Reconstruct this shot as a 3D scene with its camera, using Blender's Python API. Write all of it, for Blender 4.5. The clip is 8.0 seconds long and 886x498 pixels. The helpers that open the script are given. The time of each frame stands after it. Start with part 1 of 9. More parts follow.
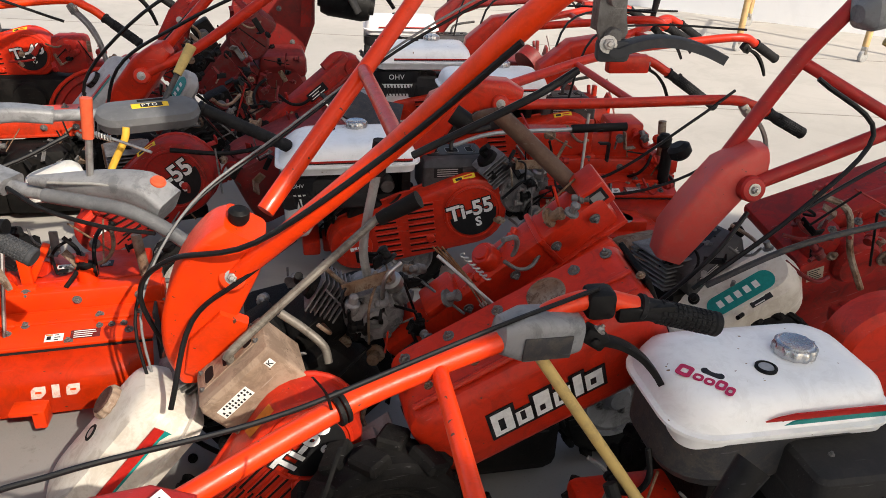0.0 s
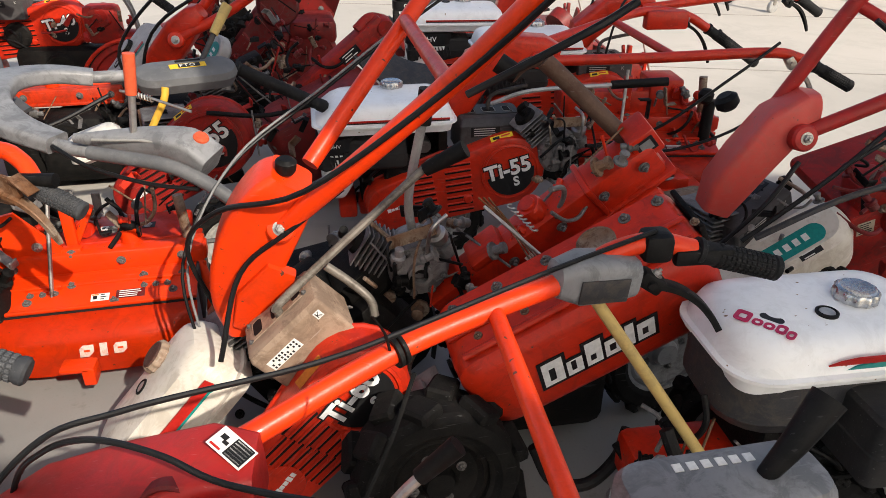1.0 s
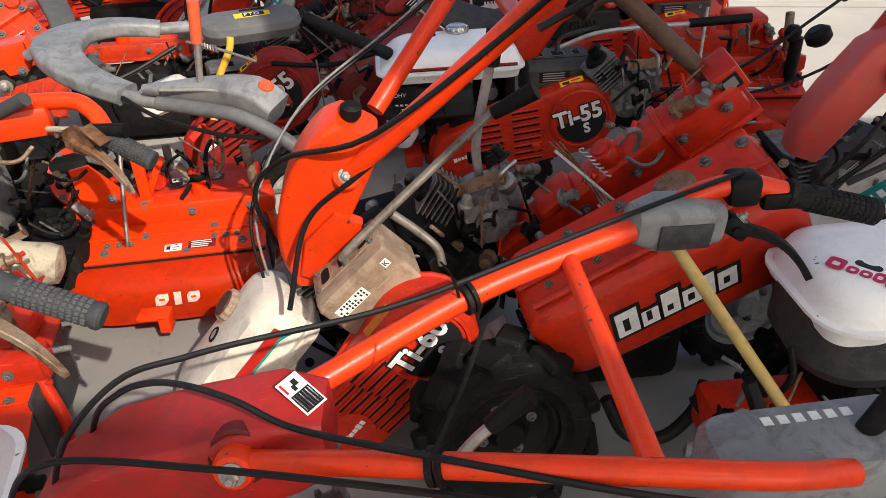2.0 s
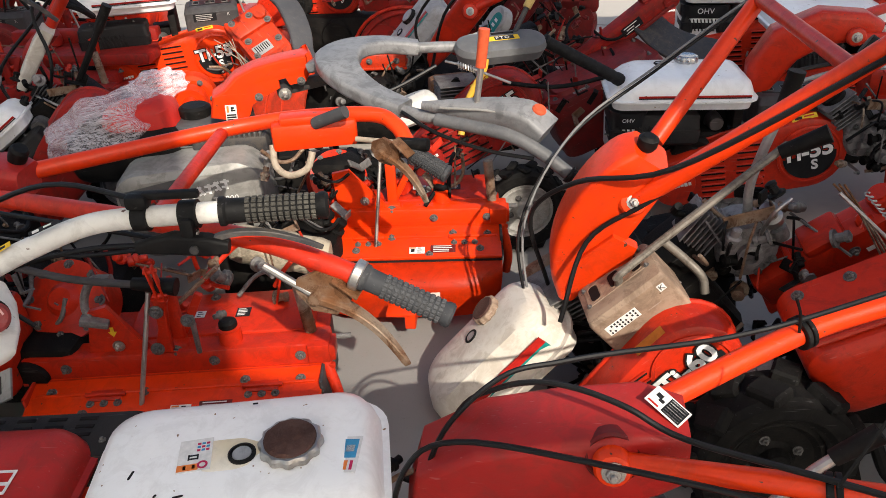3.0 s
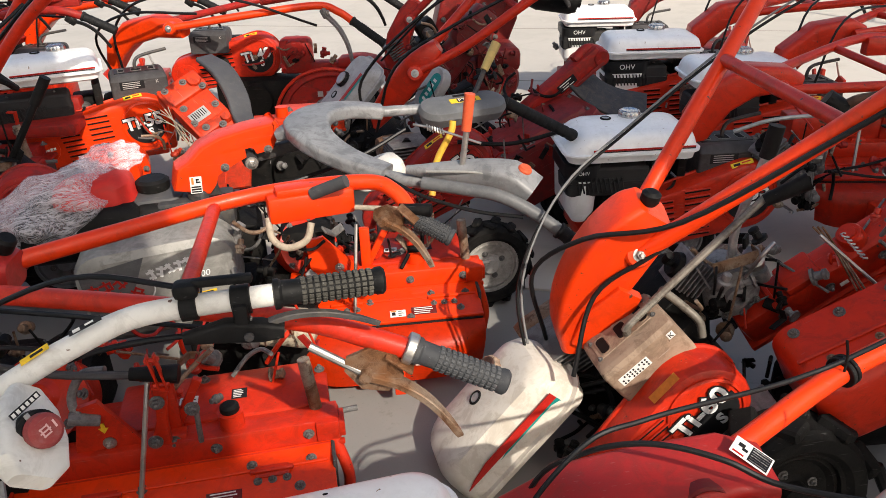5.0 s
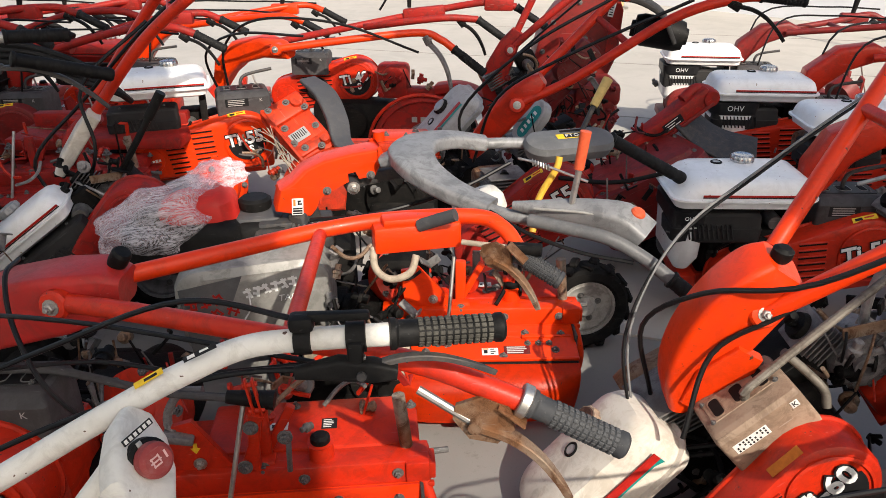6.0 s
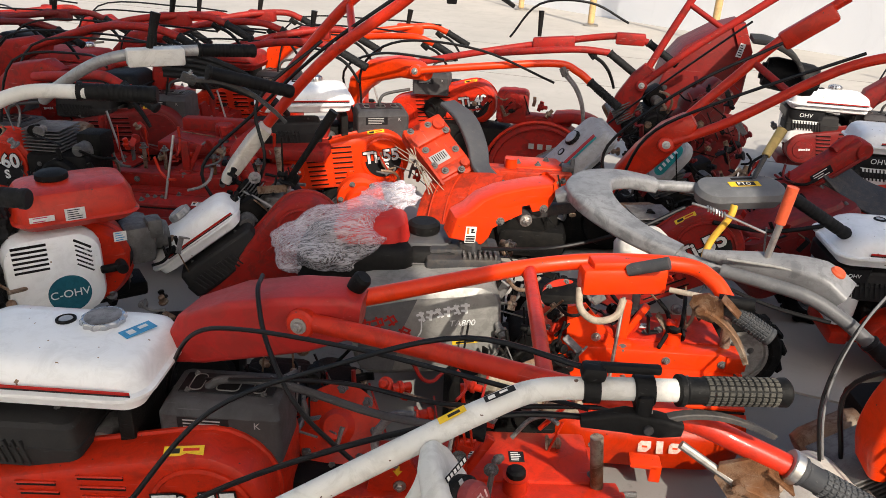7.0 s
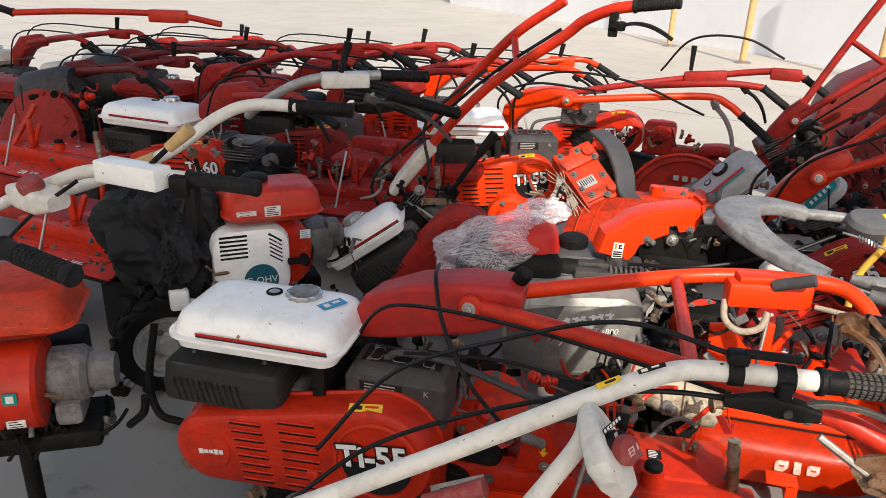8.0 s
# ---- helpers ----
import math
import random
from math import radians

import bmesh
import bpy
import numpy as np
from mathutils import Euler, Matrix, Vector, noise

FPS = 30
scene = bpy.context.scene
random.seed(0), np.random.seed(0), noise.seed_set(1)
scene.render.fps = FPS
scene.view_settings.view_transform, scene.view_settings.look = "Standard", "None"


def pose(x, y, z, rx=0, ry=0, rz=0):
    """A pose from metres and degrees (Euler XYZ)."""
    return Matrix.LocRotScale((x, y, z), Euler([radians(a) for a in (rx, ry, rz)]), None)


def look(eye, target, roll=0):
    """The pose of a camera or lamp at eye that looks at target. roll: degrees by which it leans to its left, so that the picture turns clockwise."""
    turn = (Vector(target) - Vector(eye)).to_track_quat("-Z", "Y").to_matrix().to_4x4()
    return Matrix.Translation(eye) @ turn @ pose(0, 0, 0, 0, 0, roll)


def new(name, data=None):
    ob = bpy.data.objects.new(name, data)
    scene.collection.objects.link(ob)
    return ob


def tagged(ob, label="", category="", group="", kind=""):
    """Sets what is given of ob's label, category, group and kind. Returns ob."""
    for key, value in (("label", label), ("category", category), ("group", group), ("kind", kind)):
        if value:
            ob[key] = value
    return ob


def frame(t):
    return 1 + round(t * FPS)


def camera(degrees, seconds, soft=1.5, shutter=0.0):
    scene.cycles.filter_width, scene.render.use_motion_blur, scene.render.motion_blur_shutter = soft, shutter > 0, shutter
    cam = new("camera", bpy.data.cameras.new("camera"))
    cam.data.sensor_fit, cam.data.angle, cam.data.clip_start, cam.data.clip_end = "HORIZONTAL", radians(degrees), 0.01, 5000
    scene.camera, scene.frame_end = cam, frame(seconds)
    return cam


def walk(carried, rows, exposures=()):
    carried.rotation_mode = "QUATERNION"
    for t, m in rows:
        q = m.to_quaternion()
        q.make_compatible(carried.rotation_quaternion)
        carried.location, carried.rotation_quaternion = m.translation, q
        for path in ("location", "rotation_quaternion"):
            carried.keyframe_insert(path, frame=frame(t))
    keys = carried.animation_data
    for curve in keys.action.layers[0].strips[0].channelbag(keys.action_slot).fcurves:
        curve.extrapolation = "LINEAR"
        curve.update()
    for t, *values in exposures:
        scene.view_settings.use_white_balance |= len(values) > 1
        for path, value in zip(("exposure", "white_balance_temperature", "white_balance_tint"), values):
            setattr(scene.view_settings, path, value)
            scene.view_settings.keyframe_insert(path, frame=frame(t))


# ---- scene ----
cam = camera(62.0, 8.0, soft=0.55)
PATH = [
    (0, (-0.09, 0.051, 1.287), (-0.022, 1.84, 0.396), 2.1),
    (0.5, (-0.145, -0.015, 1.27), (-0.005, 1.777, 0.395), 3.8),
    (1, (-0.136, 0.043, 1.234), (-0.131, 1.803, 0.283), 0.6),
    (1.2, (-0.098, 0.081, 1.204), (-0.144, 1.822, 0.221), -1.2),
    (2.3, (-0.216, 0.05, 1.202), (-0.448, 1.731, 0.143), -2.1),
    (2.5, (-0.331, 0.001, 1.235), (-0.62, 1.678, 0.184), -1.9),
    (3, (-0.461, -0.059, 1.282), (-0.926, 1.597, 0.261), -2.7),
    (3.5, (-0.445, -0.064, 1.281), (-1.128, 1.554, 0.323), -4.5),
    (4, (-0.511, -0.062, 1.284), (-1.195, 1.57, 0.353), -4.2),
    (4.5, (-0.655, -0.08, 1.307), (-1.01, 1.655, 0.377), -2.3),
    (4.7, (-0.698, -0.099, 1.316), (-0.883, 1.661, 0.385), -1.8),
    (5.8, (-0.716, -0.025, 1.305), (-0.977, 1.77, 0.464), -1.0),
    (6, (-0.792, -0.034, 1.313), (-1.17, 1.74, 0.469), -0.4),
    (6.5, (-1.059, -0.098, 1.34), (-1.541, 1.647, 0.492), 1.1),
    (7, (-1.128, -0.121, 1.361), (-1.632, 1.636, 0.552), 2.6),
    (7.5, (-1.057, -0.153, 1.366), (-1.713, 1.574, 0.601), 2.3),
    (8, (-1.118, -0.336, 1.368), (-1.959, 1.32, 0.627), 2.0),
]
walk(cam, [(t, look(eye, target, roll)) for t, eye, target, roll in PATH])

# ---- light: open sky, and a sun behind the viewer that comes through a gap between added sheets ----
SUN_AZ, SUN_EL = (-0.60, 0.80), 38.0
world = bpy.data.worlds.new("sky")
scene.world = world
world.use_nodes = True
wn = world.node_tree.nodes
sky = wn.new("ShaderNodeTexSky")
sky.sky_type, sky.sun_disc = "NISHITA", False
sky.sun_elevation = radians(SUN_EL)
sky.sun_rotation = math.atan2(-SUN_AZ[0], -SUN_AZ[1])
sky.dust_density = 3.0
world.node_tree.links.new(sky.outputs[0], wn["Background"].inputs[0])
wn["Background"].inputs[1].default_value = 0.13
sun = new("sun", bpy.data.lights.new("sun", "SUN"))
sun.data.energy, sun.data.angle, sun.data.color = 3.4, radians(0.6), (1.0, 0.93, 0.83)
c = math.cos(radians(SUN_EL))
sun.matrix_basis = look((0, 0, 8), Vector((0, 0, 8)) + Vector((SUN_AZ[0] * c, SUN_AZ[1] * c, -math.sin(radians(SUN_EL)))))
scene.view_settings.exposure = 0.65
scene.view_settings.use_white_balance = True
scene.view_settings.white_balance_temperature = 6750


# ---- materials ----
def nodes(name):
    m = bpy.data.materials.new(name)
    m.use_nodes = True
    t = m.node_tree
    return m, t.nodes, t.links, t.nodes["Principled BSDF"]


def noise_tex(n, l, scale, detail=4.0, rough=0.6, co=None):
    k = n.new("ShaderNodeTexNoise")
    k.inputs["Scale"].default_value, k.inputs["Detail"].default_value, k.inputs["Roughness"].default_value = scale, detail, rough
    if co:
        l.new(co, k.inputs["Vector"])
    return k


def ramp(n, l, src, lo, hi, a=(0, 0, 0, 1), b=(1, 1, 1, 1)):
    r = n.new("ShaderNodeValToRGB")
    r.color_ramp.elements[0].position, r.color_ramp.elements[1].position = lo, hi
    r.color_ramp.elements[0].color, r.color_ramp.elements[1].color = a, b
    l.new(src, r.inputs[0])
    return r


def mix(n, l, fac, a, b):
    k = n.new("ShaderNodeMix")
    k.data_type = "RGBA"
    for v, i in ((a, 6), (b, 7)):
        if isinstance(v, tuple):
            k.inputs[i].default_value = (*v, 1)
        else:
            l.new(v, k.inputs[i])
    if isinstance(fac, float):
        k.inputs[0].default_value = fac
    else:
        l.new(fac, k.inputs[0])
    return k.outputs[2]


def surface(name, col, col2, rough=0.4, metal=0.0, grime=0.35, dirt=(0.09, 0.075, 0.06), bump=0.15, scale=1.0, coat=0.0, chips=None, spec=0.22):
    """A worn surface: two tones in broad clouds, fine grime, scuffs in the gloss and, where given, chipped spots."""
    m, n, l, b = nodes(name)
    co = n.new("ShaderNodeTexCoord").outputs["Object"]
    big = noise_tex(n, l, 5.0 * scale, 3.0, 0.6, co)
    fine = noise_tex(n, l, 45.0 * scale, 6.0, 0.7, co)
    tiny = noise_tex(n, l, 260.0 * scale, 3.0, 0.6, co)
    base = mix(n, l, ramp(n, l, big.outputs[0], 0.35, 0.65).outputs[0], col, col2)
    g = n.new("ShaderNodeMath")
    g.operation = "MULTIPLY"
    l.new(ramp(n, l, fine.outputs[0], 0.48, 0.75).outputs[0], g.inputs[0])
    g.inputs[1].default_value = grime
    base = mix(n, l, g.outputs[0], base, dirt)
    patch = noise_tex(n, l, 17.0 * scale, 5.0, 0.75, co)
    patch.inputs["Distortion"].default_value = 0.8
    g2 = n.new("ShaderNodeMath")
    g2.operation = "MULTIPLY"
    l.new(ramp(n, l, patch.outputs[0], 0.49, 0.60).outputs[0], g2.inputs[0])
    g2.inputs[1].default_value = min(0.85, 1.5 * grime)
    base = mix(n, l, g2.outputs[0], base, tuple(0.35 * c + 0.4 * d for c, d in zip(col, dirt)))
    sc = n.new("ShaderNodeMapping")
    sc.inputs["Rotation"].default_value = (0.4, 0.9, 0.5)
    sc.inputs["Scale"].default_value = (14.0 * scale, 260.0 * scale, 200.0 * scale)
    l.new(co, sc.inputs["Vector"])
    scr = noise_tex(n, l, 1.0, 2.0, 0.5, sc.outputs[0])
    g3 = n.new("ShaderNodeMath")
    g3.operation = "MULTIPLY"
    l.new(ramp(n, l, scr.outputs[0], 0.68, 0.74).outputs[0], g3.inputs[0])
    g3.inputs[1].default_value = 0.45 * min(1.0, 2 * grime)
    base = mix(n, l, g3.outputs[0], base, tuple(min(0.9, 0.6 * c + 0.16) for c in col))
    if chips:
        spots = noise_tex(n, l, 70.0 * scale, 2.0, 0.5, co)
        base = mix(n, l, ramp(n, l, spots.outputs[0], 0.735, 0.745).outputs[0], base, chips)
    l.new(base, b.inputs["Base Color"])
    rr = n.new("ShaderNodeMapRange")
    rr.inputs[3].default_value, rr.inputs[4].default_value = max(0.05, rough - 0.12), min(1.0, rough + 0.25)
    l.new(fine.outputs[0], rr.inputs[0])
    l.new(rr.outputs[0], b.inputs["Roughness"])
    b.inputs["Metallic"].default_value = metal
    b.inputs["Coat Weight"].default_value = coat
    b.inputs["Specular IOR Level"].default_value = spec
    bp = n.new("ShaderNodeBump")
    bp.inputs["Strength"].default_value, bp.inputs["Distance"].default_value = bump, 0.002
    mm = n.new("ShaderNodeMath")
    mm.operation = "ADD"
    l.new(fine.outputs[0], mm.inputs[0])
    l.new(tiny.outputs[0], mm.inputs[1])
    l.new(mm.outputs[0], bp.inputs["Height"])
    l.new(bp.outputs[0], b.inputs["Normal"])
    return m


def plain(name, col, rough=0.45, metal=0.0):
    m, n, l, b = nodes(name)
    co = n.new("ShaderNodeTexCoord").outputs["Object"]
    f = noise_tex(n, l, 90.0, 4.0, 0.6, co)
    l.new(mix(n, l, ramp(n, l, f.outputs[0], 0.35, 0.8).outputs[0], col, tuple(c * 0.72 for c in col)), b.inputs["Base Color"])
    b.inputs["Roughness"].default_value, b.inputs["Metallic"].default_value = rough, metal
    b.inputs["Specular IOR Level"].default_value = 0.2
    return m


# Light is in the tone: sunlit parts take ORANGE, shaded ones RED.
ORANGE = surface("sunlit_orange_paint", (0.80, 0.046, 0.003), (0.70, 0.036, 0.003), 0.30, grime=0.17, dirt=(0.20, 0.03, 0.012), chips=(0.10, 0.04, 0.025), coat=0.10, spec=0.30)
RED = surface("red_paint", (0.56, 0.026, 0.006), (0.47, 0.020, 0.006), 0.32, grime=0.30, dirt=(0.10, 0.022, 0.014), chips=(0.07, 0.04, 0.03), coat=0.06, spec=0.28)
DULL_RED = surface("dull_red_paint", (0.36, 0.016, 0.011), (0.27, 0.013, 0.009), 0.48, grime=0.5, dirt=(0.10, 0.035, 0.027), chips=(0.07, 0.04, 0.03))
FADED_RED = surface("faded_red_paint", (0.44, 0.024, 0.020), (0.32, 0.016, 0.014), 0.36, spec=0.26, grime=0.34, dirt=(0.20, 0.045, 0.035))
PALE_RED = surface("chalky_faded_red_paint", (0.60, 0.075, 0.055), (0.50, 0.050, 0.040), 0.42, grime=0.25, dirt=(0.42, 0.16, 0.13), chips=(0.10, 0.04, 0.03), spec=0.4)
DARK_RED = surface("dark_red_paint", (0.15, 0.008, 0.009), (0.11, 0.007, 0.007), 0.50, grime=0.40)
WHITE = surface("white_paint", (0.88, 0.88, 0.865), (0.85, 0.85, 0.835), 0.28, grime=0.10, dirt=(0.42, 0.38, 0.32), bump=0.05, chips=(0.25, 0.16, 0.10), coat=0.25)
CREAM = surface("aged_white_paint", (0.66, 0.62, 0.56), (0.56, 0.52, 0.455), 0.38, grime=0.3, dirt=(0.38, 0.28, 0.18), bump=0.06)
OFFWHITE = surface("off_white_tube_paint", (0.70, 0.685, 0.64), (0.62, 0.60, 0.55), 0.40, grime=0.22, dirt=(0.32, 0.28, 0.22), chips=(0.12, 0.07, 0.05))
BLACK = surface("black_plastic", (0.005, 0.005, 0.0052), (0.009, 0.0088, 0.0086), 0.50, grime=0.2, dirt=(0.042, 0.038, 0.035), bump=0.2, spec=0.13)
DARK_PLASTIC = surface("dark_grey_plastic_moulding", (0.050, 0.050, 0.054), (0.066, 0.066, 0.070), 0.42, grime=0.35, dirt=(0.13, 0.12, 0.11), bump=0.08, spec=0.4)
WORN_ORANGE = surface("worn_orange_paint", (0.62, 0.040, 0.006), (0.44, 0.026, 0.006), 0.45, grime=0.55, dirt=(0.13, 0.030, 0.016), chips=(0.09, 0.04, 0.03), spec=0.28)
GREY_WHITE = surface("dusty_grey_white_paint", (0.40, 0.40, 0.40), (0.33, 0.33, 0.33), 0.42, grime=0.35, dirt=(0.25, 0.22, 0.19), bump=0.06)
GRIP = surface("black_rubber", (0.008, 0.008, 0.0085), (0.012, 0.012, 0.0125), 0.62, grime=0.25, dirt=(0.06, 0.06, 0.06), bump=0.2, spec=0.18)
GREY_GRIP = surface("grey_rubber", (0.034, 0.036, 0.040), (0.048, 0.050, 0.054), 0.60, grime=0.35, dirt=(0.12, 0.115, 0.11))
TYRE = surface("tyre_rubber", (0.005, 0.0049, 0.0047), (0.009, 0.0086, 0.0083), 0.80, grime=0.3, dirt=(0.038, 0.034, 0.030), bump=0.4, spec=0.12)
GREY = surface("grey_plastic", (0.17, 0.172, 0.178), (0.24, 0.242, 0.245), 0.36, grime=0.38, dirt=(0.06, 0.06, 0.062), bump=0.1, spec=0.4)
BOX_GREY = surface("dark_grey_plastic", (0.085, 0.087, 0.092), (0.12, 0.122, 0.126), 0.42, grime=0.35, dirt=(0.22, 0.22, 0.22), bump=0.1, spec=0.3)
DARK_GREY = surface("dark_grey_casting", (0.055, 0.055, 0.058), (0.04, 0.04, 0.043), 0.50, metal=0.25, grime=0.45, dirt=(0.16, 0.13, 0.10), bump=0.3)
CAST = surface("oily_cast_metal", (0.21, 0.203, 0.196), (0.10, 0.097, 0.094), 0.42, metal=0.25, grime=0.6, dirt=(0.05, 0.04, 0.033), bump=0.5)
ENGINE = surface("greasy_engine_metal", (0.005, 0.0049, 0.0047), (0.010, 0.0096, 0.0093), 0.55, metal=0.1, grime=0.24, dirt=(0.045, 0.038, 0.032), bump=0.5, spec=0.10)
ALLOY = surface("grey_alloy_casting", (0.27, 0.255, 0.25), (0.15, 0.142, 0.14), 0.45, metal=0.2, grime=0.5, dirt=(0.045, 0.04, 0.036), bump=0.45, scale=1.5)
CASE_BLACK = surface("matt_charcoal_plastic", (0.017, 0.0165, 0.0165), (0.026, 0.025, 0.025), 0.62, grime=0.3, dirt=(0.06, 0.055, 0.05), bump=0.25, spec=0.2)
SHROUD = surface("silver_grey_shroud", (0.33, 0.322, 0.30), (0.24, 0.235, 0.22), 0.36, metal=0.25, grime=0.3, dirt=(0.07, 0.065, 0.06), bump=0.05)
GUN = surface("gunmetal_paint", (0.078, 0.074, 0.075), (0.055, 0.052, 0.053), 0.55, metal=0.1, grime=0.4, dirt=(0.04, 0.036, 0.033), bump=0.2)
STUD = surface("worn_stud_rubber", (0.085, 0.080, 0.066), (0.020, 0.019, 0.018), 0.6, grime=0.4, dirt=(0.02, 0.02, 0.02), scale=2.0)
SILVER = surface("silver_plastic", (0.42, 0.42, 0.41), (0.34, 0.34, 0.335), 0.35, metal=0.35, grime=0.25, bump=0.05)
CREAM_RIM = surface("dusty_pale_rim_paint", (0.40, 0.385, 0.355), (0.32, 0.305, 0.28), 0.5, grime=0.4, dirt=(0.10, 0.085, 0.07))
STEEL = surface("worn_steel", (0.50, 0.49, 0.47), (0.38, 0.36, 0.33), 0.36, metal=0.9, grime=0.3, dirt=(0.20, 0.13, 0.08))
CHROME = surface("chrome", (0.56, 0.56, 0.56), (0.46, 0.46, 0.46), 0.2, metal=1.0, grime=0.12, bump=0.03)
WORN_WHITE = surface("worn_white_print", (0.62, 0.54, 0.48), (0.5, 0.36, 0.30), 0.5, grime=0.5, dirt=(0.55, 0.06, 0.02), scale=2.0)
GREY_STUD = surface("grey_stud_rubber", (0.080, 0.083, 0.088), (0.045, 0.047, 0.050), 0.6, grime=0.4, dirt=(0.03, 0.03, 0.03), scale=2.0)
RUST = surface("rusty_steel", (0.20, 0.095, 0.045), (0.33, 0.285, 0.225), 0.5, metal=0.4, grime=0.55, dirt=(0.085, 0.030, 0.012), bump=0.5, scale=1.6)
BROWN = surface("brown_weathered_steel", (0.085, 0.045, 0.032), (0.12, 0.075, 0.055), 0.6, metal=0.3, grime=0.5, dirt=(0.20, 0.14, 0.10), bump=0.4)
RUST_CAP = surface("rust_brown_cap", (0.055, 0.026, 0.020), (0.105, 0.048, 0.036), 0.7, grime=0.22, dirt=(0.24, 0.16, 0.13), bump=0.9, scale=2.2)
TAN = surface("dusty_tan_paint", (0.42, 0.36, 0.285), (0.33, 0.275, 0.21), 0.45, grime=0.4, dirt=(0.10, 0.07, 0.045))
PINK_TAN = surface("dusty_pinkish_tan_paint", (0.36, 0.265, 0.195), (0.27, 0.19, 0.135), 0.45, grime=0.5, dirt=(0.12, 0.065, 0.040), chips=(0.10, 0.06, 0.04))
YELLOW = surface("yellow_paint", (0.72, 0.42, 0.05), (0.66, 0.38, 0.05), 0.4, grime=0.25, dirt=(0.25, 0.14, 0.04))
DUSTY_PIPE = surface("dusty_brown_pipe", (0.155, 0.138, 0.118), (0.22, 0.20, 0.17), 0.45, metal=0.3, grime=0.45, dirt=(0.06, 0.042, 0.03))
SOOTY = surface("sooty_cream_paint", (0.46, 0.40, 0.30), (0.36, 0.31, 0.23), 0.6, grime=0.8, dirt=(0.02, 0.018, 0.016), bump=0.5, scale=0.7)
MAROON = surface("deep_worn_red_paint", (0.22, 0.012, 0.010), (0.165, 0.010, 0.008), 0.45, grime=0.45, dirt=(0.06, 0.022, 0.018), chips=(0.06, 0.035, 0.03), spec=0.35)
ROD_YELLOW = surface("faded_yellow_rod", (0.56, 0.40, 0.14), (0.48, 0.34, 0.12), 0.55, grime=0.3, dirt=(0.25, 0.2, 0.12))
CABLE = plain("black_cable", (0.009, 0.009, 0.0095), 0.42)
GREY_CABLE = plain("grey_cable", (0.20, 0.20, 0.20), 0.45)
INK = plain("black_ink", (0.015, 0.015, 0.016), 0.4)
WORN_PRINT = plain("worn_pale_print", (0.42, 0.40, 0.38), 0.45)
PAPER = plain("white_label", (0.74, 0.73, 0.70), 0.4)
LETTER = plain("white_lettering", (0.80, 0.80, 0.79), 0.4)
STRIPE_RED = plain("red_stripe", (0.45, 0.02, 0.015), 0.35)
STRIPE_TEAL = plain("teal_stripe", (0.01, 0.24, 0.22), 0.35)
EMBLEM_BLUE = plain("blue_green_emblem", (0.02, 0.12, 0.16), 0.35)
BLUE = plain("blue_label", (0.05, 0.28, 0.50), 0.4)
LABEL_YELLOW = plain("yellow_label", (0.78, 0.50, 0.03), 0.4)
LABEL_ORANGE = plain("orange_label", (0.80, 0.22, 0.05), 0.4)
PINK_PRINT = plain("pale_pink_print", (0.72, 0.46, 0.44), 0.5)
PINK_INK = plain("magenta_lettering", (0.50, 0.02, 0.09), 0.4)
WORN_YELLOW = plain("worn_yellow_print", (0.56, 0.16, 0.02), 0.45)
# The shade inside openings is put into this near-black.
SLOT = plain("opening_shade", (0.010, 0.008, 0.008), 0.8)
KNOB_RED = surface("dusty_red_plastic", (0.24, 0.035, 0.035), (0.30, 0.06, 0.055), 0.5, grime=0.4, dirt=(0.40, 0.22, 0.20))
KNOB_LID = surface("bright_red_lid_paint", (0.60, 0.030, 0.022), (0.52, 0.024, 0.018), 0.40, grime=0.2, dirt=(0.25, 0.06, 0.05))
BUTTON = plain("orange_red_plastic", (0.62, 0.10, 0.04), 0.45)
CLOTH = surface("black_cover_cloth", (0.008, 0.008, 0.009), (0.014, 0.014, 0.016), 0.5, grime=0.2, dirt=(0.035, 0.035, 0.038), bump=0.6)


def film_material():
    m, n, l, b = nodes("crumpled_clear_film")
    b.inputs["Base Color"].default_value = (0.90, 0.87, 0.93, 1)
    b.inputs["Roughness"].default_value = 0.18
    co = n.new("ShaderNodeTexCoord").outputs["Object"]
    st = n.new("ShaderNodeMapping")
    st.inputs["Rotation"].default_value = (0.3, 0.2, 0.5)
    st.inputs["Scale"].default_value = (13.0, 380.0, 150.0)
    l.new(co, st.inputs["Vector"])
    k = noise_tex(n, l, 1.0, 5.0, 0.7, st.outputs[0])
    k.inputs["Distortion"].default_value = 0.3
    l.new(ramp(n, l, k.outputs[0], 0.40, 0.66, (0.16, 0.16, 0.16, 1), (0.60, 0.60, 0.60, 1)).outputs[0], b.inputs["Alpha"])
    bp = n.new("ShaderNodeBump")
    bp.inputs["Strength"].default_value, bp.inputs["Distance"].default_value = 0.5, 0.006
    l.new(k.outputs[0], bp.inputs["Height"])
    l.new(bp.outputs[0], b.inputs["Normal"])
    return m


